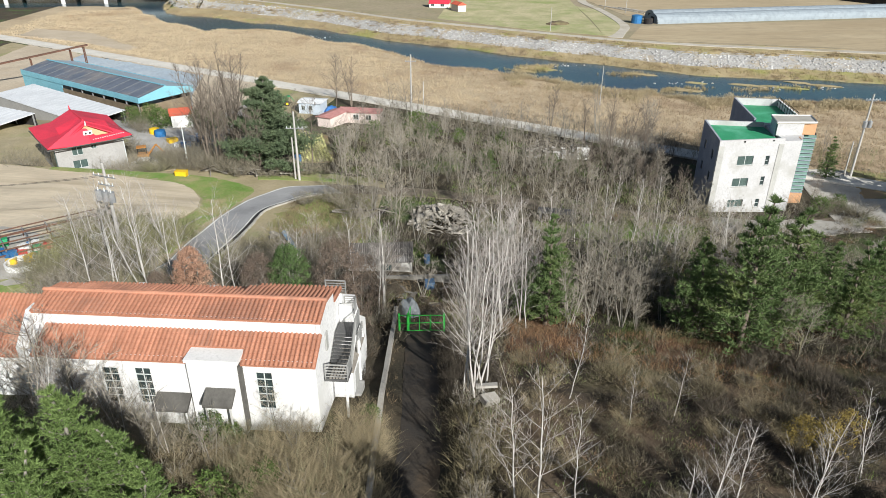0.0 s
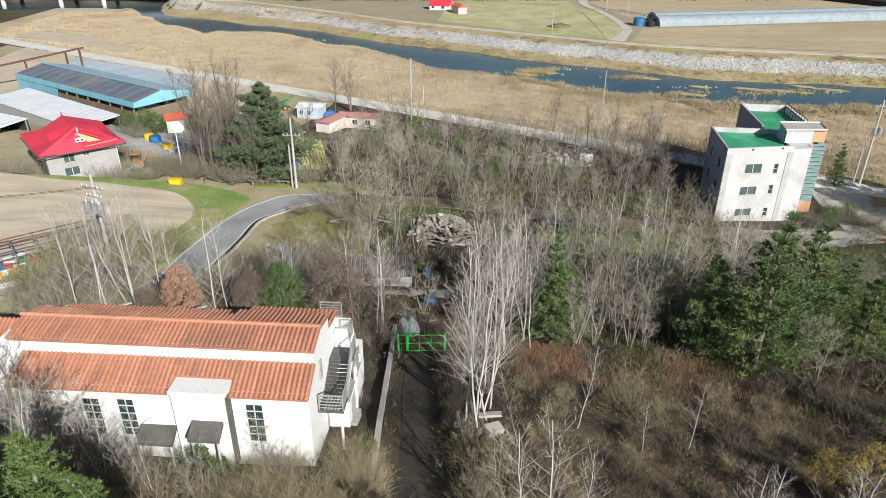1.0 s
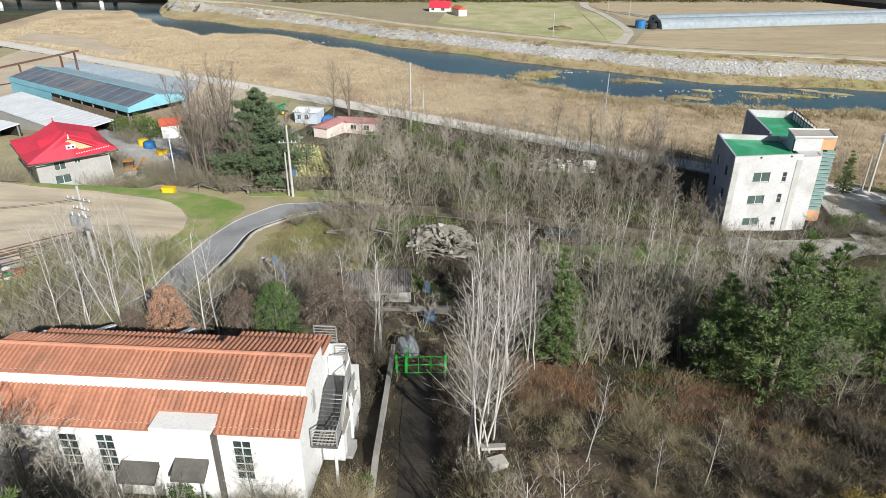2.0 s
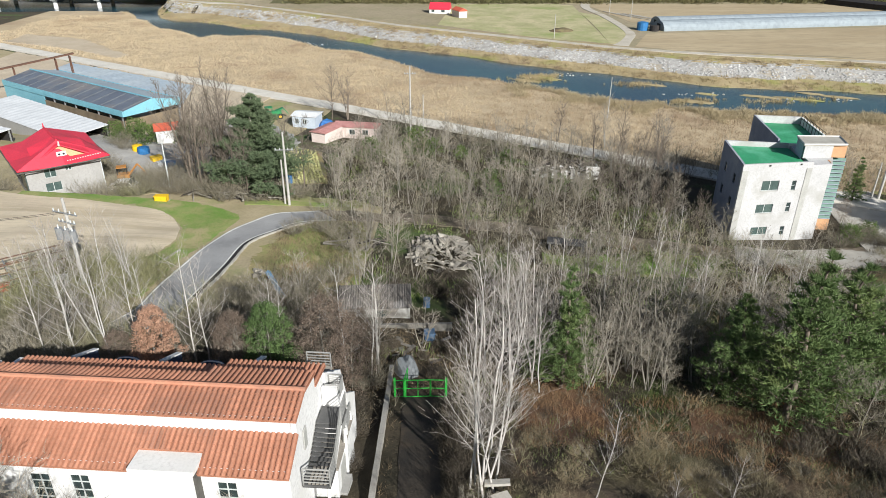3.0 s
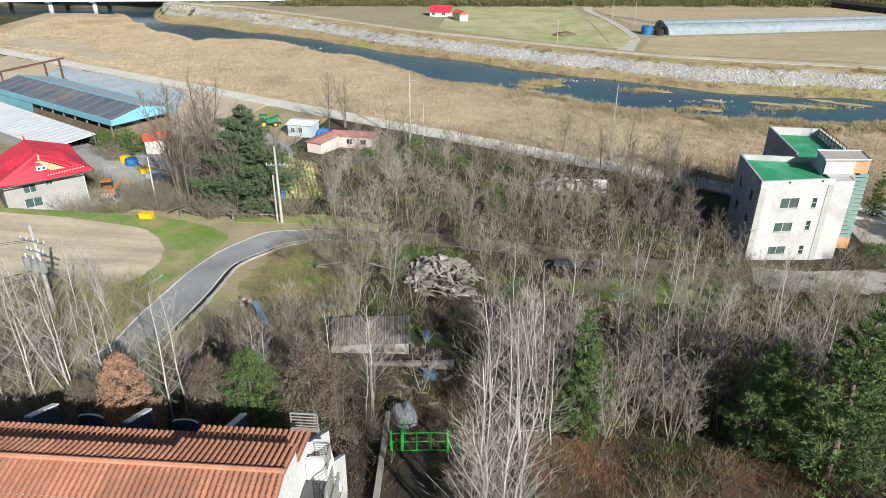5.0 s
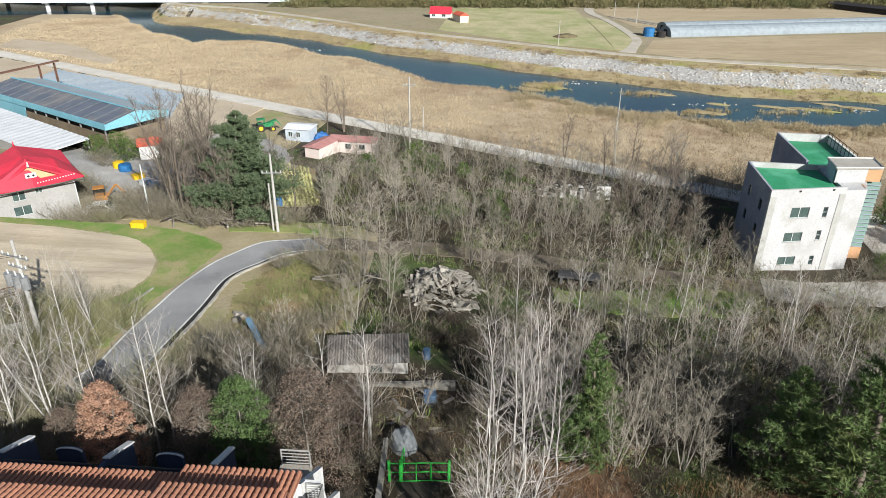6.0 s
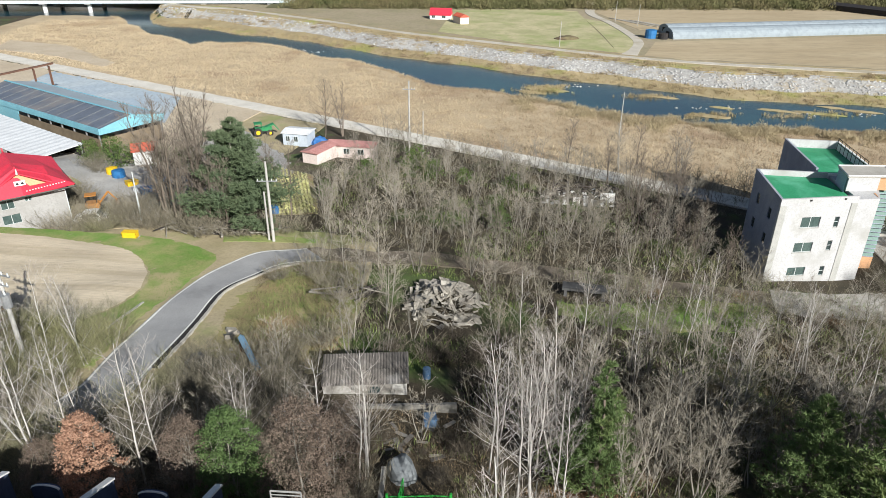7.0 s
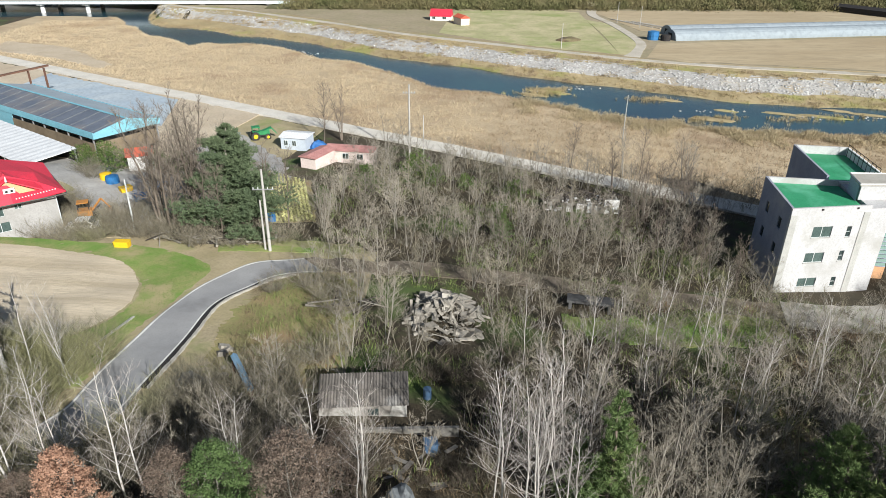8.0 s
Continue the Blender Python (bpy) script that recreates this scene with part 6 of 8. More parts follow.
heap_of_cloth(-0.3, 46.4, 0.85, 1.05, 1.25, M_GREYFILM, "lumpy shelter under dull grey plastic sheet", "plastic_shelter")
for bx, by, sx, sy in ((35, 184.5, 5.5, 1.8), (31, 181.5, 3.5, 1.2), (61, 176.5, 4.5, 1.1), (72, 166, 2.6, 0.7), (84, 163, 4.5, 0.9), (92, 160.5, 5.5, 1.0), (98, 165.5, 3.0, 0.8), (103, 162, 4.0, 0.9), (66, 159, 4.5, 1.6)):
    islet = bmesh.new()
    bmesh.ops.create_icosphere(islet, subdivisions=3, radius=1.0)
    for v in islet.verts:
        k = 1 + 0.35 * noise.noise(v.co * 2.0 + Vector((bx, by, 0)))
        v.co = Vector((v.co.x * sx * k, v.co.y * sy * k, v.co.z * 0.28))
    whole("islet", islet, M_BANK, "low yellow-green grassy islet in the river", "islet", group="river islets", m=pose(bx, by, -2.78, 0, 0, -28))
heap_of_cloth(-15.6, 133.6, 1.6, 1.2, 1.3, M_TARP, "heap under a blue tarpaulin beside the white cabin", "tarpaulin_mound")
heap_of_cloth(52.0, 241.0, 4.2, 2.6, 1.2, M_SLOPE, "dark mound of earth on the far meadow", "earth_mound")
heap_of_cloth(-33.5, 97.0, 2.6, 1.6, 0.9, M_RUBBLE, "low heap of farm scrap at the yard edge", "scrap_mound")
heap_of_cloth(-20.5, 87.0, 2.2, 1.3, 1.0, M_CHAR, "dark heap of brushwood by the bend", "brushwood_mound")
for i, (x, y, a, h) in enumerate(((-35.0, 103, 20, 0.9), (-36.4, 104.4, 60, 0.8), (-33.2, 105.5, 5, 1.1), (-38.2, 106.4, 40, 0.7), (-34.6, 107.2, 70, 0.9), (-31.6, 101.5, 30, 0.8), (-37.4, 92.6, 15, 0.6), (-34.4, 93.4, 50, 0.5))):
    crate(x, y, a, 1.5, 1.1, h, (M_BLUEPLASTIC, M_PALEROOF, M_BLUEPLASTIC, M_YELLOW, M_PALEROOF, M_BLUEBOX, M_PALEROOF, M_FRAME)[i], ("blue", "whitish", "blue", "yellow", "whitish", "dark blue", "whitish", "whitish")[i] + " open-topped crate in the cluttered farmyard")


def log_pile(x, y, n, seed):
    b = thing("log_pile", x, y, gz(x, y), 0, "tangle of felled grey logs and roots by the bend", "logs")
    r = random.Random(seed)
    for k in range(n):
        c = Vector((r.uniform(-2.4, 2.4), r.uniform(-0.9, 0.9), r.uniform(0.1, 0.9)))
        a, e, ln = r.uniform(0, 6.28), r.uniform(-0.25, 0.35), r.uniform(0.7, 2.0)
        d = Vector((math.cos(a) * math.cos(e), math.sin(a) * math.cos(e), math.sin(e))) * ln
        part("log", rod(bmesh.new(), c - d, c + d, r.uniform(0.06, 0.14), 0.05, 6), M_BARK if k % 3 else M_CHAR, b)


log_pile(-20.4, 86.6, 26, 5)
log_pile(-24.5, 85.8, 18, 6)
log_pile(-16.4, 86.9, 14, 7)
log_pile(-5.4, 71.9, 16, 9)
heap_of_cloth(-15.2, 57.5, 1.0, 2.2, 0.6, M_RUBBLE, "low heap of broken concrete by the kerb", "rubble_mound")


def vegetable_plot():
    b = thing("vegetable_plot", -17.0, 104.0, 0, 0, "small plot with rows of yellow-green vegetables", "plot")
    r = random.Random(31)
    top, foot = (np.array((-21.3, 117.0)), np.array((-14.8, 112.0))), (np.array((-15.9, 94.0)), np.array((-11.6, 95.2)))
    for k in range(10):
        g = Geo()
        t = (k + 0.5) / 10
        p, q = top[0] + (top[1] - top[0]) * t, foot[0] + (foot[1] - foot[0]) * t
        for j in range(54):
            x, y = p + (q - p) * j / 53
            for w in range(6):
                o = Vector((x + r.gauss(0, 0.08), y + r.gauss(0, 0.12), gz(x, y) + 0.10 + 0.2 * r.random()))
                a = unit(rnd(r, 0, 6.28), rnd(r, -0.3, 0.8))
                g.leaf(o, a * 0.17, a.cross(Vector((0.2, 0.1, 1))).normalized() * 0.13)
        ob = part("crop_strip", g, M_VEG, b)
        ob.matrix_parent_inverse = b.matrix_basis.inverted()


sheet("plot_soil", [(-22.0, 117.4), (-19, 105.5), (-16.4, 93.4)], [(-14.2, 112.6), (-12.6, 104), (-11.2, 94.8)], 30, 10, 0.05, M_MEADOW, "bare soil of the vegetable plot", "field", 0.2)


def rack_yard():
    b = thing("pipe_rack", -36.6, 57.4, gz(-36.6, 57.4), 36, "long rusty pipe rack with stored odds and ends", "rack")
    for k in range(8):
        x = -7 + k * 2
        for y in (-2.4, 0, 2.4):
            part("upright", rod(bmesh.new(), (x, y, -0.5), (x, y, 0.9), 0.05, sides=5), M_RUST, b)
        part("crossbar", rod(bmesh.new(), (x, -2.5, 0.9), (x, 2.5, 0.9), 0.06, sides=5), M_STEEL, b)
    for y, z in ((-2.4, 0.95), (-0.8, 0.97), (0.8, 0.98), (2.4, 0.95), (-2.4, 0.45), (2.4, 0.45)):
        part("rail", rod(bmesh.new(), (-7.6, y, z), (7.6, y, z), 0.07, sides=5), M_RUST, b)


rack_yard()
RC = random.Random(41)
for k in range(22):
    x, y = -36.2 + RC.uniform(-3.5, 3.5), 54.6 + RC.uniform(-1.2, 3.2)
    mat, col = ((M_REDPLASTIC, "red"), (M_BLUEPLASTIC, "blue"), (M_GREENPLASTIC, "green"), (M_WHITE2, "white"), (M_YELLOW, "yellow"), (M_DARK, "dark grey"))[k % 6]
    crate(x, y, RC.uniform(0, 90), RC.uniform(0.5, 1.0), RC.uniform(0.4, 0.8), RC.uniform(0.3, 0.7), mat, f"{col} plastic storage tub beside the pipe rack", "storage_tub")
ring = bmesh.new()
bmesh.ops.create_cone(ring, segments=24, radius1=1.35, radius2=1.35, depth=0.5, cap_ends=False)
bmesh.ops.solidify(ring, geom=ring.faces[:], thickness=0.16)
whole("round_basin", ring, M_WHITE, "round white open basin on the grass", "basin", m=pose(-33.9, 53.2, gz(-33.9, 53.2) + 0.3))
sheet("rack_yard_floor", [(-50, 55), (-42, 51), (-34, 49.5), (-30, 52)], [(-48, 64), (-40, 62), (-33, 60), (-29, 58)], 20, 10, 0.05, M_CONC, "pale concrete floor below the pipe rack", "yard", 0.2)
sheet("rack_grass", [(-48, 47), (-38, 45), (-30, 47)], [(-49, 52), (-40, 50.5), (-31, 51)], 20, 6, 0.05, M_GRASS, "green grass beside the rack yard", "grass", 0.2)


# ---- trees and growth ----
def rnd(r, a, b):
    return a + (b - a) * r.random()


def unit(az, el):
    return Vector((math.cos(az) * math.cos(el), math.sin(az) * math.cos(el), math.sin(el)))


def bare_tree(seed, h, stems=1, spread=0.5, limbs=16, twigs=7, fine=4, rise=55, thick=0.010, twig=0.017, sides=5, low=0.20, limb=1.0):
    """Trunk and branches of a leafless tree of height h."""
    r = random.Random(seed)
    trunk, crown = Geo(), Geo()
    for s in range(stems):
        az0, lean = rnd(r, 0, 6.28), (0.07 if stems == 1 else rnd(r, 0.14, 0.36))
        hh = h * (1 if s == 0 else rnd(r, 0.7, 0.95))
        pts, p = [], Vector((rnd(r, -0.2, 0.2) * (stems > 1), rnd(r, -0.2, 0.2) * (stems > 1), -0.3))
        for i in range(9):
            pts.append(p.copy())
            p = p + (unit(az0, 0) * lean * (1 - i / 14) + Vector((rnd(r, -0.09, 0.09), rnd(r, -0.09, 0.09), 1))) * (hh / 8)
        r0 = thick * hh
        rad = [r0 * (1 - i / 8.6) + 0.010 for i in range(9)]
        trunk.tube(pts, rad, sides)
        az = rnd(r, 0, 6.28)
        for b in range(limbs):
            t = low + (0.97 - low) * (b + r.random() * 0.8) / limbs
            i = min(int(t * 8), 7)
            q = pts[i].lerp(pts[i + 1], t * 8 - i)
            az += 2.4 + rnd(r, -0.5, 0.5)
            ln = hh * spread * (0.92 - 0.58 * t) * rnd(r, 0.6, 1.2)
            el = radians(rise + rnd(r, -18, 14))
            d, bp, pp = unit(az, el), [], q.copy()
            for k in range(4):
                bp.append(pp.copy())
                d = (d + Vector((rnd(r, -0.13, 0.13), rnd(r, -0.13, 0.13), 0.09))).normalized()
                pp = pp + d * ln / 3
            br = limb * max(0.7 * twig + 0.006, r0 * (0.38 - 0.24 * t))
            trunk.tube(bp, [br, br * 0.7, br * 0.45, 0.005], 3)
            flip = 1.0
            for w in range(twigs):
                u = 0.12 + 0.86 * (w + r.random()) / twigs
                j = min(int(u * 3), 2)
                o = bp[j].lerp(bp[j + 1], min(u * 3 - j, 1))
                tl = ln * (0.20 + 0.42 * (1 - u)) * rnd(r, 0.7, 1.25)
                flip = -flip
                out = d.cross(unit(rnd(r, 0, 6.28), 0.9)).normalized()
                td = (d + flip * rnd(r, 0.45, 0.95) * out + Vector((0, 0, 0.15))).normalized()
                end = o + td * tl
                crown.blade(o, end, td.cross(unit(rnd(r, 0, 6.28), 0.2)).normalized() * twig)
                for x in range(fine):
                    fd = (td + 0.75 * unit(rnd(r, 0, 6.28), rnd(r, -0.1, 0.9))).normalized()
                    st = o.lerp(end, rnd(r, 0.2, 0.9))
                    crown.blade(st, st + fd * tl * rnd(r, 0.35, 0.65), fd.cross(unit(rnd(r, 0, 6.28), 0.3)).normalized() * twig * 0.7)
    return trunk, crown


def pine_tree(seed, h, width, levels=13, tufts=13, droop=0.0, blade=0.34, round_top=False, lay=0.10, needles=7, fat=0.17):
    """Evergreen with whorled limbs and needle tufts."""
    r = random.Random(seed)
    trunk, crown = Geo(), Geo()
    pts = [Vector((rnd(r, -0.06, 0.06) * i, rnd(r, -0.06, 0.06) * i, -0.3 + i * h / 6)) for i in range(7)]
    trunk.tube(pts, [0.02 * h * (1 - i / 6.6) + 0.02 for i in range(7)], 6)
    for lv in range(levels):
        t = 0.10 + 0.88 * lv / (levels - 1)
        reach = width * ((1 - t) ** 0.75 if not round_top else math.sqrt(max(0.03, 1 - (abs(t - 0.4) / 0.62) ** 2.0)))
        n = 5 if t < 0.9 else 3
        az = rnd(r, 0, 6.28)
        for k in range(n):
            az += 6.28 / n + rnd(r, -0.35, 0.35)
            ln = max(0.25, reach * rnd(r, 0.65, 1.15))
            el = radians(rnd(r, 2, 28) + 25 * t - droop)
            i = min(int(t * 6), 5)
            p0 = pts[i].lerp(pts[i + 1], t * 6 - i)
            p1 = p0 + unit(az, el) * ln * 0.55
            p2 = p1 + unit(az, el + 0.25) * ln * 0.45
            trunk.tube([p0, p1, p2], [0.035, 0.025, 0.012], 3)
            for w in range(max(3, int(tufts * min(1, ln / width + 0.25)))):
                u = 0.22 + 0.78 * r.random() ** 0.8
                o = (p0.lerp(p1, u / 0.55) if u < 0.55 else p1.lerp(p2, (u - 0.55) / 0.45))
                o = o + Vector((rnd(r, -1, 1) * 0.24, rnd(r, -1, 1) * 0.24, rnd(r, -0.4, 0.6) * lay)) * ln
                out = (o - pts[i]).normalized()
                for b in range(needles):
                    d = (out * 0.6 + unit(rnd(r, 0, 6.28), rnd(r, -0.4, 1.3))).normalized()
                    crown.blade(o, o + d * blade * rnd(r, 0.8, 1.5), d.cross(unit(rnd(r, 0, 6.28), 0.3)).normalized() * blade * fat)
    return trunk, crown


def leafy_tree(seed, h, width, leaves=2600, size=0.11, low=0.15, lumps=26, top=1.0, clump=0.3):
    """A dense crown of small leaves in clumps on a branched trunk; top below 1 narrows the crown upwards."""
    r = random.Random(seed)
    trunk, _ = bare_tree(seed, h * 0.9, 1, 0.45, 14, 1, 0)
    _, tw = bare_tree(seed, h * 0.92, 2, 0.42, 12, 3, 0)
    base = len(trunk.v)
    trunk.v += tw.v
    trunk.f += [tuple(i + base for i in f) for f in tw.f]
    crown, clumps = Geo(), []
    for k in range(lumps):
        t = low + (1 - low) * (k + 0.5) / lumps
        reach = width * math.sqrt(max(0.05, 1 - (max(0, t - 0.33) / 0.69) ** 2 - 0.9 * max(0, 0.2 - t))) * (1 - (1 - top) * t)
        az = k * 2.4 + rnd(r, -0.4, 0.4)
        clumps.append((unit(az, 0) * reach * (0.15 + 0.80 * r.random() ** 0.45) * rnd(r, 0.85, 1.12) + Vector((0, 0, t * h * 0.96)), width * clump * rnd(r, 0.65, 1.3)))
    for n in range(leaves):
        c, s = clumps[n % lumps]
        d = unit(rnd(r, 0, 6.28), math.asin(rnd(r, -0.8, 1)))
        p = c + d * s * r.random() ** 0.4
        a = unit(rnd(r, 0, 6.28), rnd(r, -0.9, 0.9))
        b = (a.cross(d + Vector((0.1, 0.2, 0.3)))).normalized()
        k = size * rnd(r, 0.7, 1.3)
        crown.leaf(p, a * k, b * k * 0.62)
    return trunk, crown


def bush(seed, h=1.6, n=18, w=0.011, spread=0.9, sub=4):
    """A low thicket of thin stems."""
    r, g = random.Random(seed), Geo()
    for k in range(n):
        az = rnd(r, 0, 6.28)
        o = unit(az, 0) * rnd(r, 0, 0.6 * spread)
        o.z = -0.15
        d = unit(az + rnd(r, -1, 1), radians(rnd(r, 40, 85)))
        ln = h * rnd(r, 0.5, 1.1)
        b = o + (d + 0.3 * spread * unit(az, 0.2)).normalized() * ln
        g.blade(o, b, d.cross(unit(rnd(r, 0, 6.28), 0.2)).normalized() * w)
        for x in range(sub):
            st = o.lerp(b, rnd(r, 0.25, 0.9))
            sd = (d + 1.0 * unit(rnd(r, 0, 6.28), 0.3)).normalized()
            g.blade(st, st + sd * ln * rnd(r, 0.25, 0.5), sd.cross(unit(rnd(r, 0, 6.28), 0.2)).normalized() * w * 0.85)
    return g


def mound(seed, h, w, n, fat=0.010):
    """A rounded low shrub: short fine twigs all over an uneven dome."""
    r, g = random.Random(seed), Geo()
    lobes = [(rnd(r, 0, 6.28), rnd(r, 0.2, 0.6) * w, rnd(r, 0.45, 1.0)) for _ in range(6)]
    for k in range(n):
        az, off, s = lobes[k % 6]
        d = unit(rnd(r, 0, 6.28), math.asin(rnd(r, 0.02, 1)))
        f = s * (0.45 + 0.55 * r.random() ** 0.5)
        p = unit(az, 0) * off + Vector((d.x * w * 0.62 * f, d.y * w * 0.62 * f, d.z * h * f * 0.8 - 0.08))
        q = (d + Vector((0, 0, 0.5)) + 0.8 * unit(rnd(r, 0, 6.28), rnd(r, -0.6, 0.9))).normalized()
        g.blade(p, p + q * h * rnd(r, 0.12, 0.32), q.cross(unit(rnd(r, 0, 6.28), 0.2)).normalized() * fat)
    return g


def tuft(seed, h=1.0, n=14, w=0.03, spread=0.5, lo=50):
    """A tussock of flat blades."""
    r, g = random.Random(seed), Geo()
    for k in range(n):
        az = rnd(r, 0, 6.28)
        o = unit(az, 0) * rnd(r, 0, spread)
        d = unit(az + rnd(r, -1, 1), radians(rnd(r, lo, 88)))
        s = d.cross(unit(rnd(r, 0, 6.28), 0.1)).normalized() * w
        g.blade(o, o + d * h * rnd(r, 0.6, 1.1), s)
    return g


class Stand:
    """Shapes of one kind of tree; every tree set out is a thing of its own, and trees of one shape share meshes."""

    def __init__(self, name, shapes, bark, leaf, label, group, crown="crown"):
        self.name, self.label, self.group, self.crown, self.made, self.n = name, label, group, crown, [], 0
        self.meshes = [(as_mesh(name + "_trunk", a, bark), as_mesh(name + "_crown", b, leaf)) for a, b in shapes]

    def set_out(self, x, y, turn=0.0, scale=1.0, up=1.0, shape=None, z=None, label=None, tilt=0.0):
        k = self.n % len(self.meshes) if shape is None else shape
        self.n += 1
        ob = new(self.name)
        ob.matrix_basis = pose(x, y, gz(x, y) if z is None else z, tilt, 0, turn) @ Matrix.Diagonal((scale, scale, scale * up, 1))
        tagged(ob, label or self.label, "tree", self.group)
        part("trunk", self.meshes[k][0], None, ob)
        part(self.crown, self.meshes[k][1], None, ob)
        return ob


WOOD = Stand("bare_tree", [bare_tree(11 + i, 7.0, (2, 3, 1, 4, 3, 5, 4, 1)[i], (0.54, 0.50, 0.60, 0.47, 0.50, 0.46, 0.50, 0.58)[i], (12, 9, 20, 8, 9, 7, 8, 19)[i], 9, 4, (40, 42, 36, 44, 40, 44, 42, 36)[i], 0.0080, 0.0125, 5, (0.3, 0.32, 0.24, 0.35, 0.28, 0.34, 0.3, 0.22)[i]) for i in range(8)], M_BARK, M_TWIG, "leafless grey-brown deciduous tree with fine twigs", "bare trees of the wood")
TALL = Stand("tall_tree", [bare_tree(26 + i, 13.5, (2, 1, 3)[i], (0.42, 0.48, 0.38)[i], (16, 24, 12)[i], 12, 5, 46, 0.0115, 0.018, 6, 0.22) for i in range(3)], M_DARKBARK, M_DARKTWIG, "tall leafless dark-trunked tree beside the farmyard", "tall farmyard trees")
for _x, _y, _s in ((-25.6, 87.4, 1.0), (-23.6, 88.4, 1.1), (-27.4, 89.2, 1.1), (-22.4, 87.0, 0.85), (-29.0, 92.0, 1.0), (-24.8, 91.5, 1.15)):
    TALL.set_out(_x, _y, 70 * _x, _s)
for _x, _y, _s in ((-19.4, 28.7, 0.6), (-17.6, 28.0, 0.48)):
    TALL.set_out(_x, _y, 50 * _x, _s, shape=1, label="spreading leafless tree before the white wall")
BIRCH = Stand("birch_tree", [bare_tree(31 + i, 9.0, (1, 1, 1, 2, 1)[i], (0.36, 0.40, 0.44, 0.42, 0.46)[i], (20, 19, 18, 13, 19)[i], 6, 3, (52, 48, 48, 50, 45)[i], (0.0054, 0.0052, 0.0058, 0.0054, 0.0058)[i], 0.008, 5, (0.26, 0.28, 0.3, 0.28, 0.24)[i], 1.0) for i in range(5)], M_BIRCHBARK, M_BIRCHTWIG, "slender leafless birch with white bark", "birch trees")
PINE = Stand("pine_tree", [pine_tree(51 + i, 9.0, (2.9, 3.1, 2.2)[i], (14, 13, 13)[i], (32, 32, 27)[i], 4, 0.25, False, 0.12, 9, 0.12) for i in range(3)], M_DARKBARK, M_NEEDLE, "green pine with layered needle-covered limbs", "pine trees", "needles")


def clear_of(x, y):
    """Whether a tree may stand here in the wood."""
    k = np.interp(y, [q[1] for q in ROAD_R[:8]], [q[0] for q in ROAD_R[:8]])
    road_mid = np.interp(x, [q[0] for q in ROAD_L[9:]], [0.5 * (a[1] + b[1]) for a, b in zip(ROAD_L[9:], ROAD_R[9:])])
    if y < 82 and x < k + 1.5 or x > -12 and abs(y - road_mid) < 3.0:
        return False
    for x0, x1, y0, y1 in ((-7.2, 4.2, 50, 58.5), (-2.2, 3.6, 14, 48), (-1.5, 7.5, 64, 77), (17, 31, 101.5, 110), (37, 60, 77, 102), (-24, -9, 116, 140), (-14.5, -5, 59, 79), (-26, -12, 86, 117), (-3, 5.4, 124, 128)):
        if x0 < x < x1 and y0 < y < y1:
            return False
    return y + 0.69 * x < 134


def clear_low(x, y):
    """Whether low brush may grow here; it also creeps over the old track."""
    return clear_of(x, y) or x > -1 and 72 < y < 86 and not (40 < x < 58 and y > 77) and not (-1.5 < x < 7.5 and y < 77)


def spots(n, x0, x1, y0, y1, gap, seed, ok=clear_of, tries=40000):
    r, got = random.Random(seed), []
    for _ in range(tries):
        if len(got) >= n:
            break
        x, y = rnd(r, x0, x1), rnd(r, y0, y1)
        if ok(x, y) and all((x - a) ** 2 + (y - b) ** 2 > gap * gap for a, b in got):
            got.append((x, y))
    return got


R = random.Random(5)
for x, y in spots(225, -11, 44, 47, 126, 2.7, 1):
    if 36 < x and 70.5 < y < 78 or 22 < x < 37 and 67.5 < y < 75 and int(3 * x) % 3:
        continue
    WOOD.set_out(x, y, rnd(R, 0, 360), rnd(R, 0.55, 1.05) * (0.85 if y > 108 else 1), rnd(R, 0.8, 1.1), tilt=rnd(R, -7, 7))
# along the lane behind the church and round the dark pine
for x, y in spots(22, -27.5, -9.5, 42.5, 49, 1.7, 2, lambda x, y: True):
    WOOD.set_out(x, y, rnd(R, 0, 360), rnd(R, 0.45, 0.75), 1.0)
for x, y in spots(8, -31, -14, 86, 99, 2.2, 3, lambda x, y: True):
    TALL.set_out(x, y, rnd(R, 0, 360), rnd(R, 0.45, 0.85), 1.0)
for x, y in spots(12, 46, 75, 99, 112, 3.0, 4, lambda x, y: True):
    WOOD.set_out(x, y, rnd(R, 0, 360), rnd(R, 0.6, 0.9), 1.0)
for x, y, s in ((-28, 103, 1.6), (-26, 107, 1.4), (34, 118, 1.25), (42, 112, 1.2), (-7.5, 28.5, 0.5), (30, 97, 1.1), (33, 92, 1.15), (36, 96, 1.0), (35, 86, 0.9), (-6.2, 26.8, 0.45), (-17.2, 27.8, 1.05), (-15.4, 27.6, 0.8), (-19.8, 27.6, 1.2), (-21.3, 26.4, 1.1), (-13.2, 26.4, 0.6), (-10.4, 26.2, 0.5), (27, 112, 1.0), (24, 114, 0.9), (20, 117, 1.0), (16, 119.5, 0.9), (-2.5, 121.5, 1.3), (0.5, 121, 1.25), (6, 120, 0.9), (3.2, 24.5, 0.55), (4.2, 27.0, 0.6), (3.0, 29.5, 0.5), (2.9, 36.5, 0.6), (3.6, 38.8, 0.65), (2.6, 21.5, 0.5)):
    WOOD.set_out(x, y, rnd(R, 0, 360), s, 1.0, shape=R.randrange(6), label="tall leafless tree with a spreading grey crown" if s > 1.1 else None)
for x, y in spots(22, 11, 27, 36.5, 47, 1.7, 62, lambda x, y: y > 43 and x < 24 or x > 26):
    WOOD.set_out(x, y, rnd(R, 0, 360), rnd(R, 0.5, 0.8), 1.0, label="leafless grey tree among the pines")
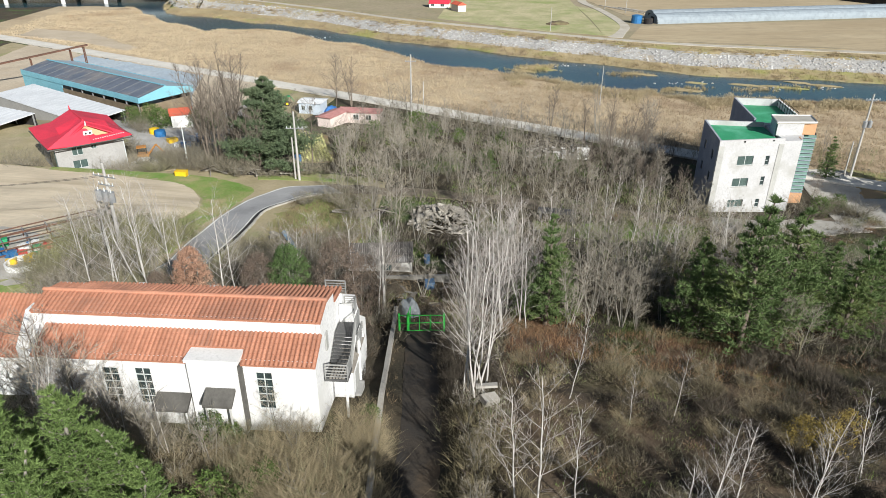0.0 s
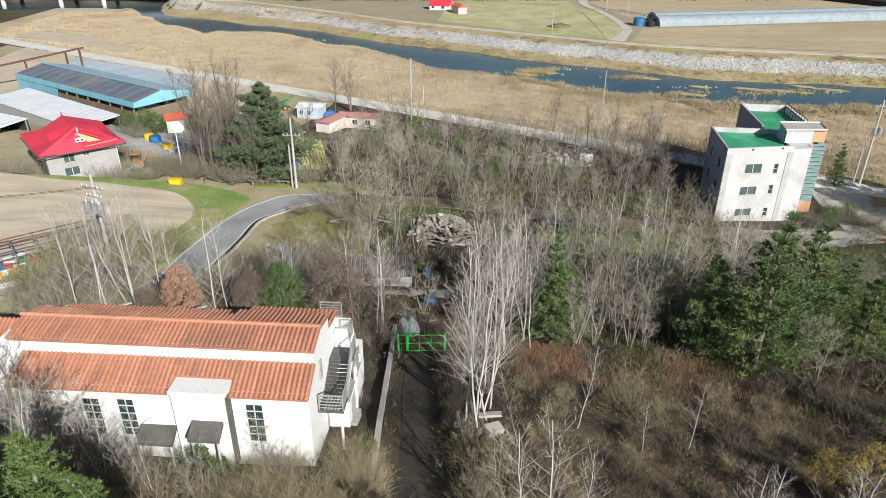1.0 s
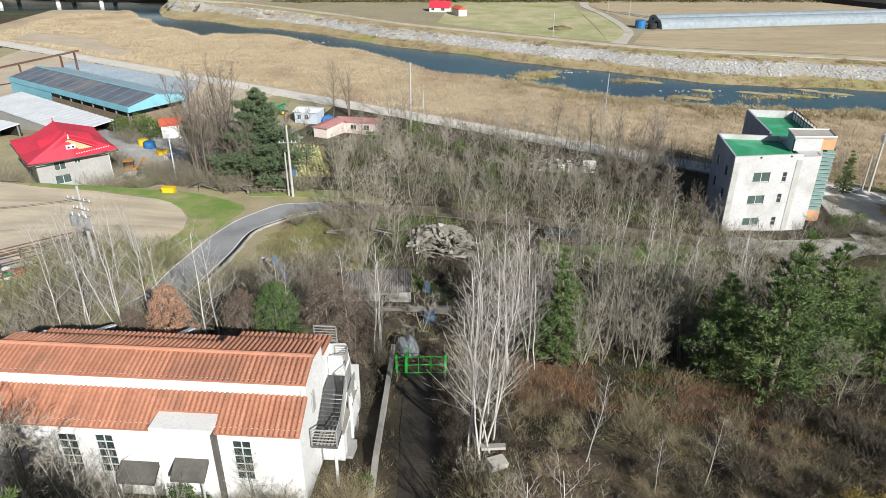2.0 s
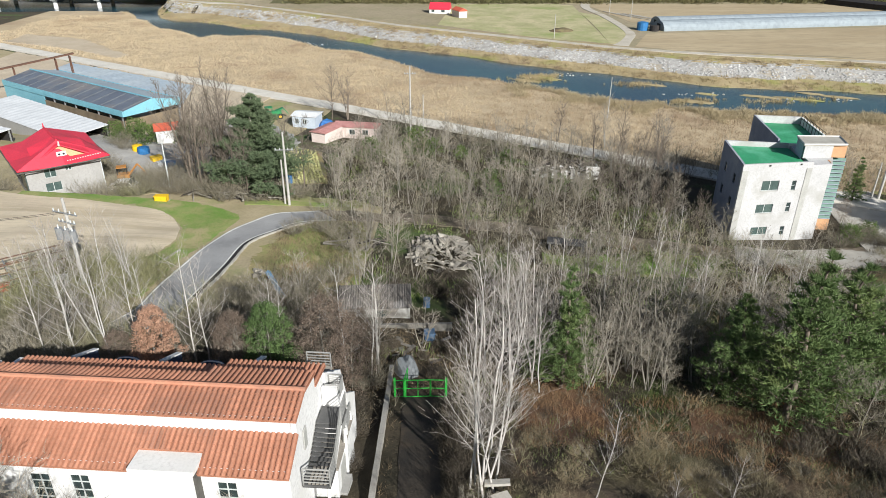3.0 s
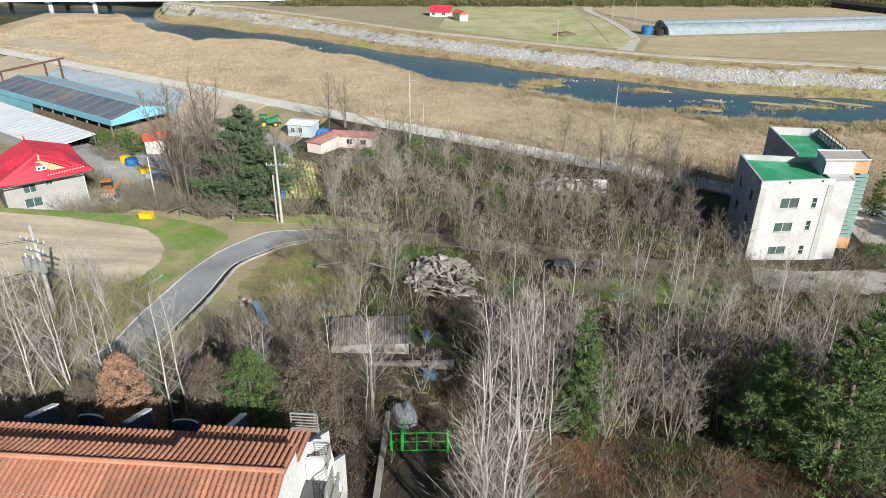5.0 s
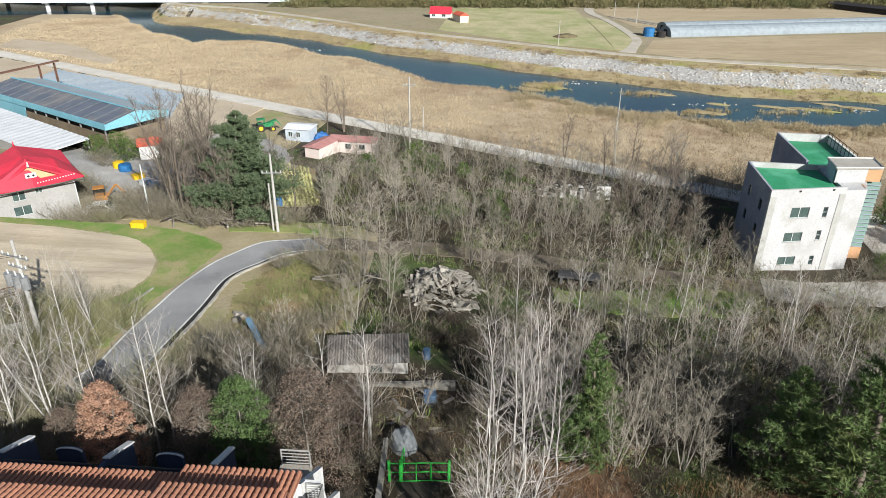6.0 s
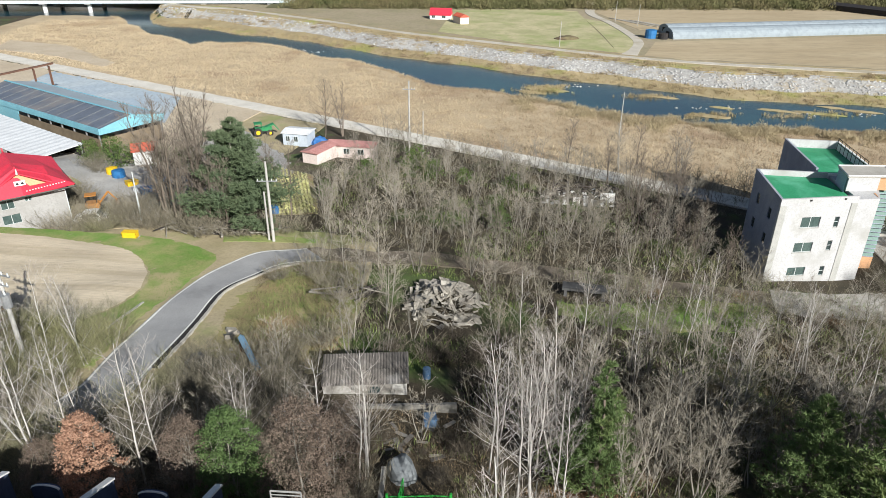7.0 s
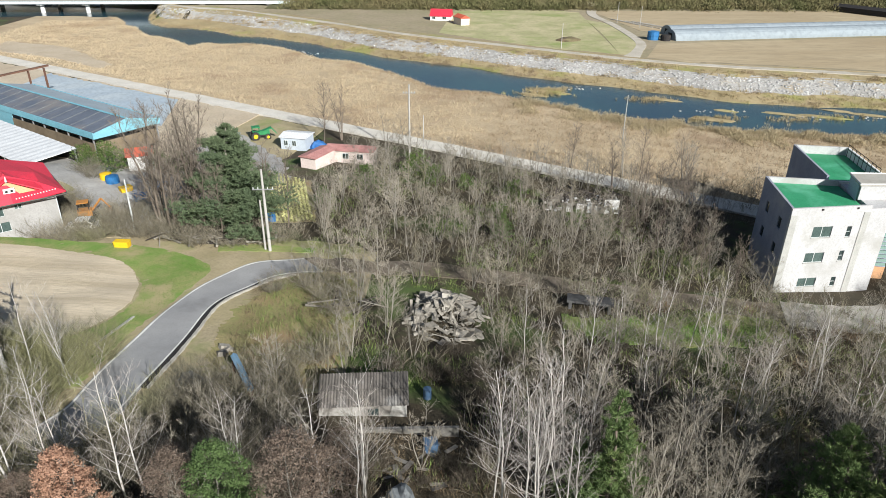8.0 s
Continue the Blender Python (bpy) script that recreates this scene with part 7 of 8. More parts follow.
# Dark bark here carries the deep shadow beside the storeyed building.
DARKTREE = Stand("dark_bare_tree", [bare_tree(111 + i, 7.0, (3, 2, 3)[i], (0.48, 0.54, 0.46)[i], (9, 13, 9)[i], 9, 4, 48, 0.0105, 0.015, 5, 0.28) for i in range(3)], M_DARKBARK, M_DARKBARK, "leafless tree beside the white storeyed building, coloured dark for the shadow there", "dark bare trees")
for x, y, s in ((31, 86, 1.0), (34, 88, 1.1), (36.8, 91.5, 1.0), (32, 101, 1.2), (35.5, 100, 1.15), (37.5, 96, 1.1), (28.5, 88, 0.9), (37.2, 84, 0.8), (30, 110, 1.2), (33, 108, 1.1), (36, 106, 1.2), (38.5, 103.5, 1.1), (29.5, 94, 1.0), (33, 95, 1.1), (26, 91, 0.9), (35.5, 80.5, 0.7), (32.5, 82.5, 0.8)):
    DARKTREE.set_out(x, y, rnd(R, 0, 360), s)
for x, y, s in ((-15.0, 136.6, 0.8), (-11.9, 138.2, 0.75), (43.0, 116.0, 0.6), (37.5, 120.5, 0.6), (26.5, 122.0, 0.6)):
    TALL.set_out(x, y, 40 * x, s, label="tall leafless tree at the edge of the riverside road")
for x, y, s in ((-8.2, 76.8, 0.8), (-6.5, 78.0, 0.9), (-4.6, 77.6, 0.9), (-9.8, 75.6, 0.6), (-3.0, 78.6, 0.9), (12.5, 44.5, 1.0), (14.5, 46.0, 1.1), (16.5, 44.0, 1.0), (18.5, 46.5, 1.1), (20.0, 48.0, 1.0), (13.5, 47.8, 1.0), (16.0, 48.0, 1.1), (25.5, 47.5, 1.0), (28.0, 46.5, 1.0), (31.5, 48.0, 1.0)):
    WOOD.set_out(x, y, rnd(R, 0, 360), s, 1.0)
for x, y, s in ((-15.4, 27.6, 0.62), (-16.9, 27.0, 0.72), (-13.0, 27.2, 0.5), (-18.6, 27.0, 0.8)):
    BIRCH.set_out(x, y, 90 * x, s, 1.0, shape=3, label="small white birch before the white wall", tilt=5)
# birches: the clump by the drive, those behind the church, and scattered ones
for i, (dx, dy, s) in enumerate(((0, 0, 1.28), (0.5, 0.3, 1.22), (-0.45, 0.2, 1.18), (0.2, -0.4, 1.25), (0.8, -0.1, 1.05), (-0.2, 0.6, 1.12), (0.9, 0.9, 1.2), (0.4, 1.2, 1.1))):
    BIRCH.set_out(3.45 + dx, 32.2 + dy, 60 * i, s, 1.0, shape=i % 2, label="tall white birch in a clump beside the drive", tilt=rnd(R, 3, 10))
for x, y, s in ((6.1, 43.6, 1.15), (6.7, 43.1, 1.2), (5.2, 45.5, 1.1), (7.6, 46.5, 1.15), (8.5, 45, 1.0), (9.5, 49.5, 1.05), (5.3, 21.0, 1.0), (4.6, 21.6, 0.92), (7.6, 22.5, 0.72), (12.6, 19.6, 0.82), (16.6, 19.8, 0.86), (13.9, 20.6, 0.72), (12.3, 29.1, 0.42), (14.7, 29.0, 0.55), (9.3, 31.5, 0.66), (18.5, 21.5, 0.6), (10.8, 18.0, 0.8), (22.5, 24, 0.6)):
    BIRCH.set_out(x, y, rnd(R, 0, 360), s, 1.0, shape=R.randrange(1, 5), tilt=rnd(R, -5, 5))
for x, y, s in ((-14.4, 44.8, 1.15), (-16.9, 45.2, 1.02), (-13.6, 45.5, 1.05), (-20, 45.5, 1.25), (-21, 46.5, 1.2), (-22.2, 45.2, 1.1), (-23.4, 46.6, 1.25), (-18.6, 46.4, 1.0), (-24.6, 45.8, 1.1), (-9.2, 46.6, 0.85), (-8.9, 46.9, 0.8), (-4.4, 45.6, 0.98), (-2.6, 45.9, 0.95), (-2.3, 46.2, 1.05), (-7.2, 48.2, 0.5)):
    BIRCH.set_out(x, y, rnd(R, 0, 360), s, 1.0, shape=R.randrange(2, 5), label="white birch among the trees behind the red-tiled building", tilt=rnd(R, -3, 3))
for x, y in spots(8, 4.4, 10, 43, 50.5, 1.1, 66, lambda x, y: True):
    BIRCH.set_out(x, y, rnd(R, 0, 360), rnd(R, 0.75, 1.05), 1.0, shape=R.randrange(0, 3), tilt=rnd(R, 0, 5), label="slim white birch in a dense stand above the drive")
for x, y in spots(26, 8, 40, 47, 70, 3.0, 7):
    BIRCH.set_out(x, y, rnd(R, 0, 360), rnd(R, 0.6, 0.95), 1.0)
# evergreens
# Pines at y < 18 or x > 70 are unseen, added for shade.
for x, y, s, u in ((24.0, 39.8, 1.35, 1.0), (27.5, 41.5, 1.3, 0.95), (33, 41.5, 1.0, 0.95), (37, 45, 1.0, 0.9), (21.5, 42.5, 0.95, 1.0), (30.5, 43.5, 0.95, 0.95), (34, 46, 0.9, 0.9), (23.0, 45, 0.9, 0.9), (10.4, 44.2, 0.95, 1.15), (11.8, 46.0, 0.75, 1.0), (9.3, 45.8, 0.62, 1.0), (63.0, 93.0, 0.8, 0.95), (72, 68, 1.6, 1.0), (74.5, 70, 1.7, 1.0), (77, 71.5, 1.6, 1.0), (75, 66, 1.6, 1.0), (5.6, 9.5, 1.15, 1.0), (7.4, 7.6, 1.25, 1.0), (4.0, 10.5, 1.0, 1.0), (30, 5, 1.5, 1.0), (37, 9, 1.45, 1.0), (44, 13, 1.4, 1.0), (50, 17, 1.3, 1.0), (24, 3, 1.5, 1.0), (12, 7, 1.15, 1.0), (18, 5, 1.3, 1.0), (70.5, 73.5, 1.2, 1.0), (79, 74, 1.7, 1.0), (72.5, 75.5, 1.2, 1.0), (1.0, 118, 0.5, 0.7), (11.5, 92, 0.6, 0.7)):
    PINE.set_out(x, y, rnd(R, 0, 360), s, u)
DARKPINE = Stand("dark_pine", [pine_tree(61, 12.8, 7.2, 15, 180, 8, 0.34, False, 0.07, 10, 0.115)], M_BARK, M_NEEDLEDARK, "large dark blue-green pine with a broad layered crown", "", "needles")
DARKPINE.set_out(-19.3, 89.5, 20, 1.0, 1.0)
NEARPINE = Stand("young_conifer", [pine_tree(63, 7.5, 2.5, 19, 46, 6, 0.16, False, 0.10, 8, 0.12), pine_tree(64, 7.5, 2.3, 19, 46, 6, 0.16, False, 0.10, 8, 0.12)], M_BARK, M_NEEDLEBRIGHT, "dense bright green young conifer below the white wall", "conifers by the white wall", "needles")
for x, y, s in ((-13.8, 21.2, 1.0), (-12.0, 20.6, 0.85), (-15.8, 20.2, 1.0), (-14.2, 18.6, 0.9), (-10.5, 19.5, 0.75), (-17.5, 22.5, 0.9)):
    NEARPINE.set_out(x, y, rnd(R, 0, 360), 1.2 * s, 1.0)
EVERGREEN = Stand("round_evergreen", [leafy_tree(71, 7.4, 2.2, 24000, 0.047, 0.04, 260, 0.8, 0.15)], M_BARK, M_ROUNDLEAF, "dense green evergreen behind the red-tiled building", "", "leaves")
EVERGREEN.set_out(-8.9, 42.9, 0, 1.0)
OAK = Stand("russet_oak", [leafy_tree(72, 7.2, 1.85, 18000, 0.05, 0.08, 190, 0.8, 0.16)], M_BARK, M_OAKLEAF, "oak with withered russet-orange leaves", "", "leaves")
OAK.set_out(-15.7, 42.7, 0, 1.0)
BROWNOAK = Stand("brown_oak", [leafy_tree(73, 8.0, 2.7, 13000, 0.05, 0.05, 220, 0.75, 0.18), leafy_tree(74, 6.5, 2.1, 4500, 0.046, 0.05, 140, 0.75, 0.2)], M_BARK, M_BROWNLEAF, "oak with sparse withered grey-brown leaves", "brown-leaved oaks", "leaves")
for x, y, s, a in ((-5.4, 43.0, 1.0, 0), (-4.0, 44.2, 0.95, 90), (-11.2, 43.4, 0.8, 200), (17.5, 49, 0.6, 40), (-3.6, 47.2, 0.6, 120), (-12.4, 46.5, 0.7, 60), (-18.6, 43.6, 0.6, 10), (57.4, 86.3, 0.55, 30)):
    BROWNOAK.set_out(x, y, a, s)
GREENBUSH = Stand("green_bush", [leafy_tree(81, 2.6, 1.5, 1250, 0.09, 0.05, 40)], M_BARK, M_BUSHLEAF, "rounded leafy green bush in the grass", "green bushes", "leaves")
for x, y, s in ((-40, 118, 1.2), (-37, 116, 1.2), (-35, 119, 1.0), (-33, 114, 1.3), (-43, 121, 1.0), (1.5, 116, 1.6), (4, 114, 1.1), (-6, 112, 1.2), (-20, 46, 0.6), (-10.8, 101, 1.0), (12, 100, 0.9), (58.5, 82, 0.8), (54.2, 79.5, 1.0), (-12, 44.0, 0.45), (-9.6, 23.2, 0.8), (-8.2, 22.4, 0.7), (-7.2, 24.4, 0.6), (-10.9, 28.4, 0.62), (-9.8, 28.0, 0.5), (-2.4, 29.4, 0.45), (-48.6, 118.5, 1.25), (-46.0, 120.0, 1.4), (-42.6, 114.5, 1.35), (-47.0, 115.8, 1.0), (15.5, 108.5, 1.1), (8.5, 111.5, 0.9), (22, 98, 1.0), (31, 68, 0.7), (26, 63, 0.6)):
    GREENBUSH.set_out(x, y, rnd(R, 0, 360), s)
YELLOWBUSH = Stand("yellow_bush", [leafy_tree(82, 2.4, 1.3, 1500, 0.06, 0.05, 24)], M_BARK, M_YELLOWLEAF, "shrub with yellow autumn leaves", "yellow shrubs", "leaves")
for x, y, s in ((22.0, 26.3, 0.85), (21.1, 27.0, 0.75), (24.0, 27.5, 0.75)):
    YELLOWBUSH.set_out(x, y, rnd(R, 0, 360), s)
WILLOW = Stand("fawn_shrub", [(bush(91, 2.0, 12, 0.03, 0.6), bush(92, 3.4, 430, 0.006, 1.9, 6)), (bush(93, 2.0, 12, 0.03, 0.6), bush(94, 3.1, 410, 0.006, 2.0, 6))], M_BARK, M_WILLOW, "dense fawn-coloured leafless shrub below the wall", "fawn shrubs")
for x, y, s in ((-7.0, 26.0, 0.6), (-4.4, 25.6, 0.7), (-2.4, 27.0, 0.5), (-9.6, 26.6, 0.6), (-18.6, 25.4, 0.8), (-20.5, 26.2, 0.9), (-16.4, 24.0, 0.8), (-5.0, 22.6, 1.15), (-3.8, 20.2, 1.2), (-6.3, 24.3, 0.9), (-2.9, 25.6, 0.75), (-5.6, 19.0, 1.1), (-3.0, 27.8, 0.6), (-8.2, 20.0, 0.9), (-9.5, 24.6, 0.6), (-12, 25.5, 0.65), (-14.5, 25.6, 0.7), (-11.0, 47.5, 0.55), (-13, 50.5, 0.6), (-15, 49.2, 0.6)):
    WILLOW.set_out(x, y, rnd(R, 0, 360), s)

GREYSHRUB = Stand("grey_shrub", [(bush(95, 2.4, 14, 0.03, 0.6), bush(96, 3.5, 190, 0.013, 1.8, 6)), (bush(97, 2.0, 12, 0.03, 0.6), bush(98, 3.1, 180, 0.013, 2.0, 6))], M_BARK, M_BRUSH, "dense leafless grey-brown shrub", "grey shrubs")
for x, y, s in ((-13.2, 44.2, 1.0), (-14.6, 46.4, 1.1), (-10.4, 44.8, 1.0), (-12.2, 47.4, 1.0), (-7.2, 46.2, 0.9), (-17.6, 44.4, 1.1), (-19.6, 44.0, 1.2), (-21.8, 43.8, 1.2), (-24.2, 44.6, 1.1), (-16.4, 47.0, 0.9), (-2.9, 44.6, 0.7), (-39.5, 88.4, 1.1), (-37.4, 87.6, 1.0), (-36.0, 90.0, 1.2), (-34.2, 88.0, 1.0), (-33.4, 92.5, 1.1), (-31.6, 89.6, 1.1), (-29.6, 87.2, 1.0), (-22.6, 85.4, 0.9), (-19.0, 85.8, 0.8), (-24.4, 86.6, 1.1), (-16.6, 88.0, 0.9), (-27.2, 87.6, 1.2), (-14.0, 87.5, 0.8), (-50.0, 86.0, 1.0), (-53.5, 87.0, 1.2), (-12.6, 74.6, 0.55), (-9.2, 76.4, 0.8), (-7.4, 73.8, 0.9), (-6.2, 70.5, 0.8), (-7.0, 62.0, 0.8), (-9.6, 59.6, 0.9), (-12.4, 58.4, 0.8), (55.5, 80.0, 0.9), (53.0, 78.8, 0.9), (56.8, 82.2, 0.8), (59.0, 78.5, 0.8), (38.5, 80.0, 0.6)):
    GREYSHRUB.set_out(x, y, rnd(R, 0, 360), s)
for x, y in spots(26, -17.5, -7, 46.5, 57, 1.5, 61, lambda x, y: y < 59 + 1.4 * (x + 14) and x > -18.5 + 0.1 * (y - 46)):
    GREYSHRUB.set_out(x, y, rnd(R, 0, 360), rnd(R, 0.6, 0.95), label="leafless olive-brown shrub below the lane")
for x, y in spots(20, -28, -17.5, 43.5, 49, 1.6, 65, lambda x, y: True):
    GREYSHRUB.set_out(x, y, rnd(R, 0, 360), rnd(R, 0.7, 1.05), label="leafless olive-brown shrub below the lane")
left_of_lane = lambda x, y: x < np.interp(y, [q[1] for q in ROAD_L[:6]], [q[0] for q in ROAD_L[:6]]) - 1.0 and (x + 27.1) ** 2 + (y - 57.4) ** 2 > 1.2
for x, y in spots(40, -31.5, -22.8, 50, 62, 1.25, 67, left_of_lane):
    GREYSHRUB.set_out(x, y, rnd(R, 0, 360), rnd(R, 0.65, 1.05), label="leafless grey shrub between the field and the lane")
for x, y in spots(9, -29.5, -23, 50.5, 60.5, 2.0, 68, left_of_lane):
    BIRCH.set_out(x, y, rnd(R, 0, 360), rnd(R, 0.55, 0.9), 1.0, shape=R.randrange(2, 5), label="white birch between the field and the lane", tilt=rnd(R, -4, 4))
for x, y, s in ((-44.3, 101.8, 0.9), (-38.1, 98.8, 0.7), (-41.5, 99.5, 0.8), (-40.5, 95.2, 0.7), (-43.0, 97.6, 0.9), (-35.6, 99.2, 0.7), (-46.0, 113.0, 0.8), (-44.2, 111.0, 0.7)):
    GREYSHRUB.set_out(x, y, rnd(R, 0, 360), s, label="leafless grey shrub in the farmyard")
for x, s in ((-19.6, 1.1), (-18.2, 1.0), (-16.8, 1.1), (-15.4, 0.7), (-14.0, 0.6), (-12.6, 0.55), (-8.6, 0.5)):
    GREYSHRUB.set_out(x, 27.0 - 0.1175 * (x + 5.3) + rnd(R, -0.3, 0.2), rnd(R, 0, 360), s, label="dense leafless grey shrub against the white wall")
for x, y, s in ((-6.7, 27.8, 0.6), (-3.4, 28.6, 0.6)):
    WILLOW.set_out(x, y, rnd(R, 0, 360), s)
DARKSHRUB = Stand("dark_shrub", [(bush(87, 2.0, 12, 0.03, 0.6), mound(88, 2.6, 1.9, 1500, 0.012))], M_DARKBARK, M_DARKBRUSH, "dense dark leafless shrub beside the drive", "dark shrubs")
for x, y, s in ((2.6, 19.0, 0.9), (2.9, 21.2, 1.0), (2.7, 23.4, 1.0), (3.0, 25.4, 1.0), (3.3, 27.4, 1.0), (2.9, 29.4, 0.85), (4.8, 36.0, 0.8), (5.2, 39.0, 0.8), (4.6, 22.6, 0.9), (4.9, 26.2, 0.9), (2.4, 17.0, 0.9), (3.6, 20.0, 0.9), (2.3, 31.4, 0.7), (2.5, 33.4, 0.7), (2.6, 35.4, 0.7), (2.4, 37.4, 0.7), (2.7, 39.4, 0.7), (2.2, 41.2, 0.55), (5.0, 33.8, 0.6), (-3.3, 34.6, 0.5), (-3.2, 38.2, 0.55), (-3.4, 41.0, 0.6), (-2.9, 48.6, 0.8), (-4.6, 49.6, 0.8), (-6.4, 50.4, 0.9), (3.6, 48.0, 0.9), (4.8, 50.6, 0.9), (1.9, 45.6, 0.55), (2.4, 49.4, 0.5), (-1.4, 49.8, 0.45), (0.9, 48.2, 0.35), (2.4, 60.0, 0.9), (-1.0, 61.0, 0.8), (4.6, 56.5, 0.9), (5.2, 60.4, 0.9), (8.4, 63.0, 0.9), (3.4, 63.6, 0.8)):
    DARKSHRUB.set_out(x, y, rnd(R, 0, 360), s, label=None if y < 46 else "dense dark leafless shrub near the hut")
for x, y in spots(16, -30, -15.5, 86.4, 93, 1.9, 69, lambda x, y: True):
    DARKSHRUB.set_out(x, y, rnd(R, 0, 360), rnd(R, 0.6, 0.95), 0.9, label="dense dark leafless shrub under the farmyard trees")
for x, y in spots(40, 10, 36, 19, 34, 1.9, 63, lambda x, y: x - 12 > 0.7 * (30 - y) - 6 or x > 20):
    DARKSHRUB.set_out(x, y, rnd(R, 0, 360), rnd(R, 0.55, 1.0), 0.8, label="dense dark leafless shrub on the open slope")
for x, y in spots(26, 13.5, 26, 46, 57, 1.7, 71, lambda x, y: True):
    DARKSHRUB.set_out(x, y, rnd(R, 0, 360), rnd(R, 0.6, 0.95), 0.85, label="dense dark leafless shrub among the trees")
for x, y in spots(16, 22, 34, 29, 37, 1.9, 72, lambda x, y: x + y > 57):
    DARKSHRUB.set_out(x, y, rnd(R, 0, 360), rnd(R, 0.6, 1.0), 0.75, label="dense dark leafless shrub on the open slope")
for x, y in spots(14, 7, 24, 25, 37, 2.4, 64, lambda x, y: True):
    WILLOW.set_out(x, y, rnd(R, 0, 360), rnd(R, 0.3, 0.5), 0.9, label="low tawny leafless shrub on the open slope")

# uncountable growth
near_ok = lambda x, y: not (-1.1 < x < 1.4) and not (-24 < x < -1.8 and 27 < y < 38)
brush_at = [(x, y, gz(x, y), rnd(R, 0, 6.28), rnd(R, 0.5, 1.2), rnd(R, 0.7, 1.3)) for x, y in spots(760, -10, 46, 46, 128, 1.15, 21, clear_low)]
brush_at += [(x, y, gz(x, y), rnd(R, 0, 6.28), rnd(R, 0.4, 1.0), rnd(R, 0.6, 1.2)) for x, y in spots(240, -8, 40, 14, 47, 1.3, 22, near_ok)]
brush_at += [(x, y, gz(x, y), rnd(R, 0, 6.28), rnd(R, 0.7, 1.5), 1.0) for x, y in spots(130, -28.5, -8, 41.5, 52, 0.9, 23, lambda x, y: x < -12 or y < 50)]
brush_at += [(x, y, gz(x, y), rnd(R, 0, 6.28), rnd(R, 0.6, 1.3), 1.0) for x, y in spots(110, -36, -12, 85.5, 100, 1.2, 24, lambda x, y: True)]
brush_at += [(x, y, gz(x, y), rnd(R, 0, 6.28), rnd(R, 0.6, 1.2), 1.0) for x, y in spots(120, 44, 80, 98, 120, 1.6, 25, lambda x, y: y + 0.69 * x < 165)]
brush_at += [(x, y, gz(x, y), rnd(R, 0, 6.28), rnd(R, 0.5, 1.0), 1.0) for x, y in spots(150, -24, -2, 110, 132, 1.2, 26, lambda x, y: y + 0.69 * x < 132 and not (-24 < x < -4 and y > 116))]
thicket = []
for sd in (301, 302, 303, 304):
    tr, cr = bare_tree(sd, 4.0, 2, 0.5, 6, 6, 3, 48, 0.0070, 0.012, 3)
    tv, tf = tr.arrays()
    cv, cf = cr.arrays()
    thicket.append((np.concatenate([tv, cv]), np.concatenate([tf, cf + len(tv)])))
thicket_at = [(x, y, gz(x, y), rnd(R, 0, 6.28), rnd(R, 0.6, 1.25), 1.0) for x, y in spots(300, -11, 46, 47, 128, 1.9, 41, clear_low)]
thicket_at += [(x, y, gz(x, y), rnd(R, 0, 6.28), rnd(R, 0.5, 0.9), 1.0) for x, y in spots(60, 3, 38, 34, 47, 1.6, 42, lambda x, y: (x < 6 or y > 44.5 or x > 26) and (x > 17 or y < 44))]
thicket_at += [(x, y, gz(x, y), rnd(R, 0, 6.28), rnd(R, 0.5, 0.8), 1.0) for x, y in spots(60, -20, -3, 19.5, 27.5, 1.0, 43, lambda x, y: True)]
thicket_at += [(x, y, gz(x, y), rnd(R, 0, 6.28), rnd(R, 0.7, 1.1), 1.0) for x, y in spots(44, -28.5, -9, 43, 52, 1.2, 44, lambda x, y: x < -12 or y < 49)]
thicket_at += [(x, y, gz(x, y), rnd(R, 0, 6.28), rnd(R, 0.7, 1.1), 1.0) for x, y in spots(40, 40, 78, 99, 116, 2.0, 45, lambda x, y: y + 0.69 * x < 160 and not (38 < x < 62 and y < 103))]
scatter("saplings", thicket, thicket_at, M_BRUSH, "dense stand of thin leafless saplings between the trees", "saplings")
scatter("undergrowth", [bush(101 + i, 1.7, 15, 0.015, 1.1, 5).arrays() for i in range(5)], brush_at, M_BRUSH, "tangled leafless undergrowth on the slope", "undergrowth")
clump_at = [(x, y, gz(x, y), rnd(R, 0, 6.28), rnd(R, 0.6, 1.25), rnd(R, 0.7, 1.1)) for x, y in spots(260, 2.5, 42, 13, 46, 1.3, 51, near_ok)]
clump_at += [(x, y, gz(x, y), rnd(R, 0, 6.28), rnd(R, 0.6, 1.1), rnd(R, 0.7, 1.1)) for x, y in spots(60, -26, -2, 13, 27, 1.4, 52, lambda x, y: x < -2.6)]
clump_at += [(x, y, gz(x, y), rnd(R, 0, 6.28), rnd(R, 0.7, 1.2), 1.0) for x, y in spots(60, 36, 64, 69.5, 84, 1.1, 53, lambda x, y: y < 71.2 or x > 56.5 and x < 60)]
clump_at += [(x, y, gz(x, y), rnd(R, 0, 6.28), rnd(R, 0.7, 1.3), 1.0) for x, y in spots(150, 24, 60, 42, 76, 1.6, 54, clear_low)]
THICKETS = ((M_DARKBRUSH, "low dense thicket of dark brown bushes on the slope"), (M_RUSTBRUSH, "low thicket of rusty brown bushes on the slope"), (M_OLIVEBRUSH, "low thicket of olive-grey bushes on the slope"))
for _k, (_m, _label) in enumerate(THICKETS):
    _part = [c for c in clump_at if int(1.5 + 1.5 * math.sin(c[0] * 0.27 + 1.9 * math.sin(c[1] * 0.21)) + 0.7 * math.sin(c[0] * 2.3 + c[1] * 3.1)) % 3 == _k]
    scatter("thicket", [mound(151 + i, 1.25, 1.35, 330, 0.0125).arrays() for i in range(4)], _part, _m, _label, "thicket")
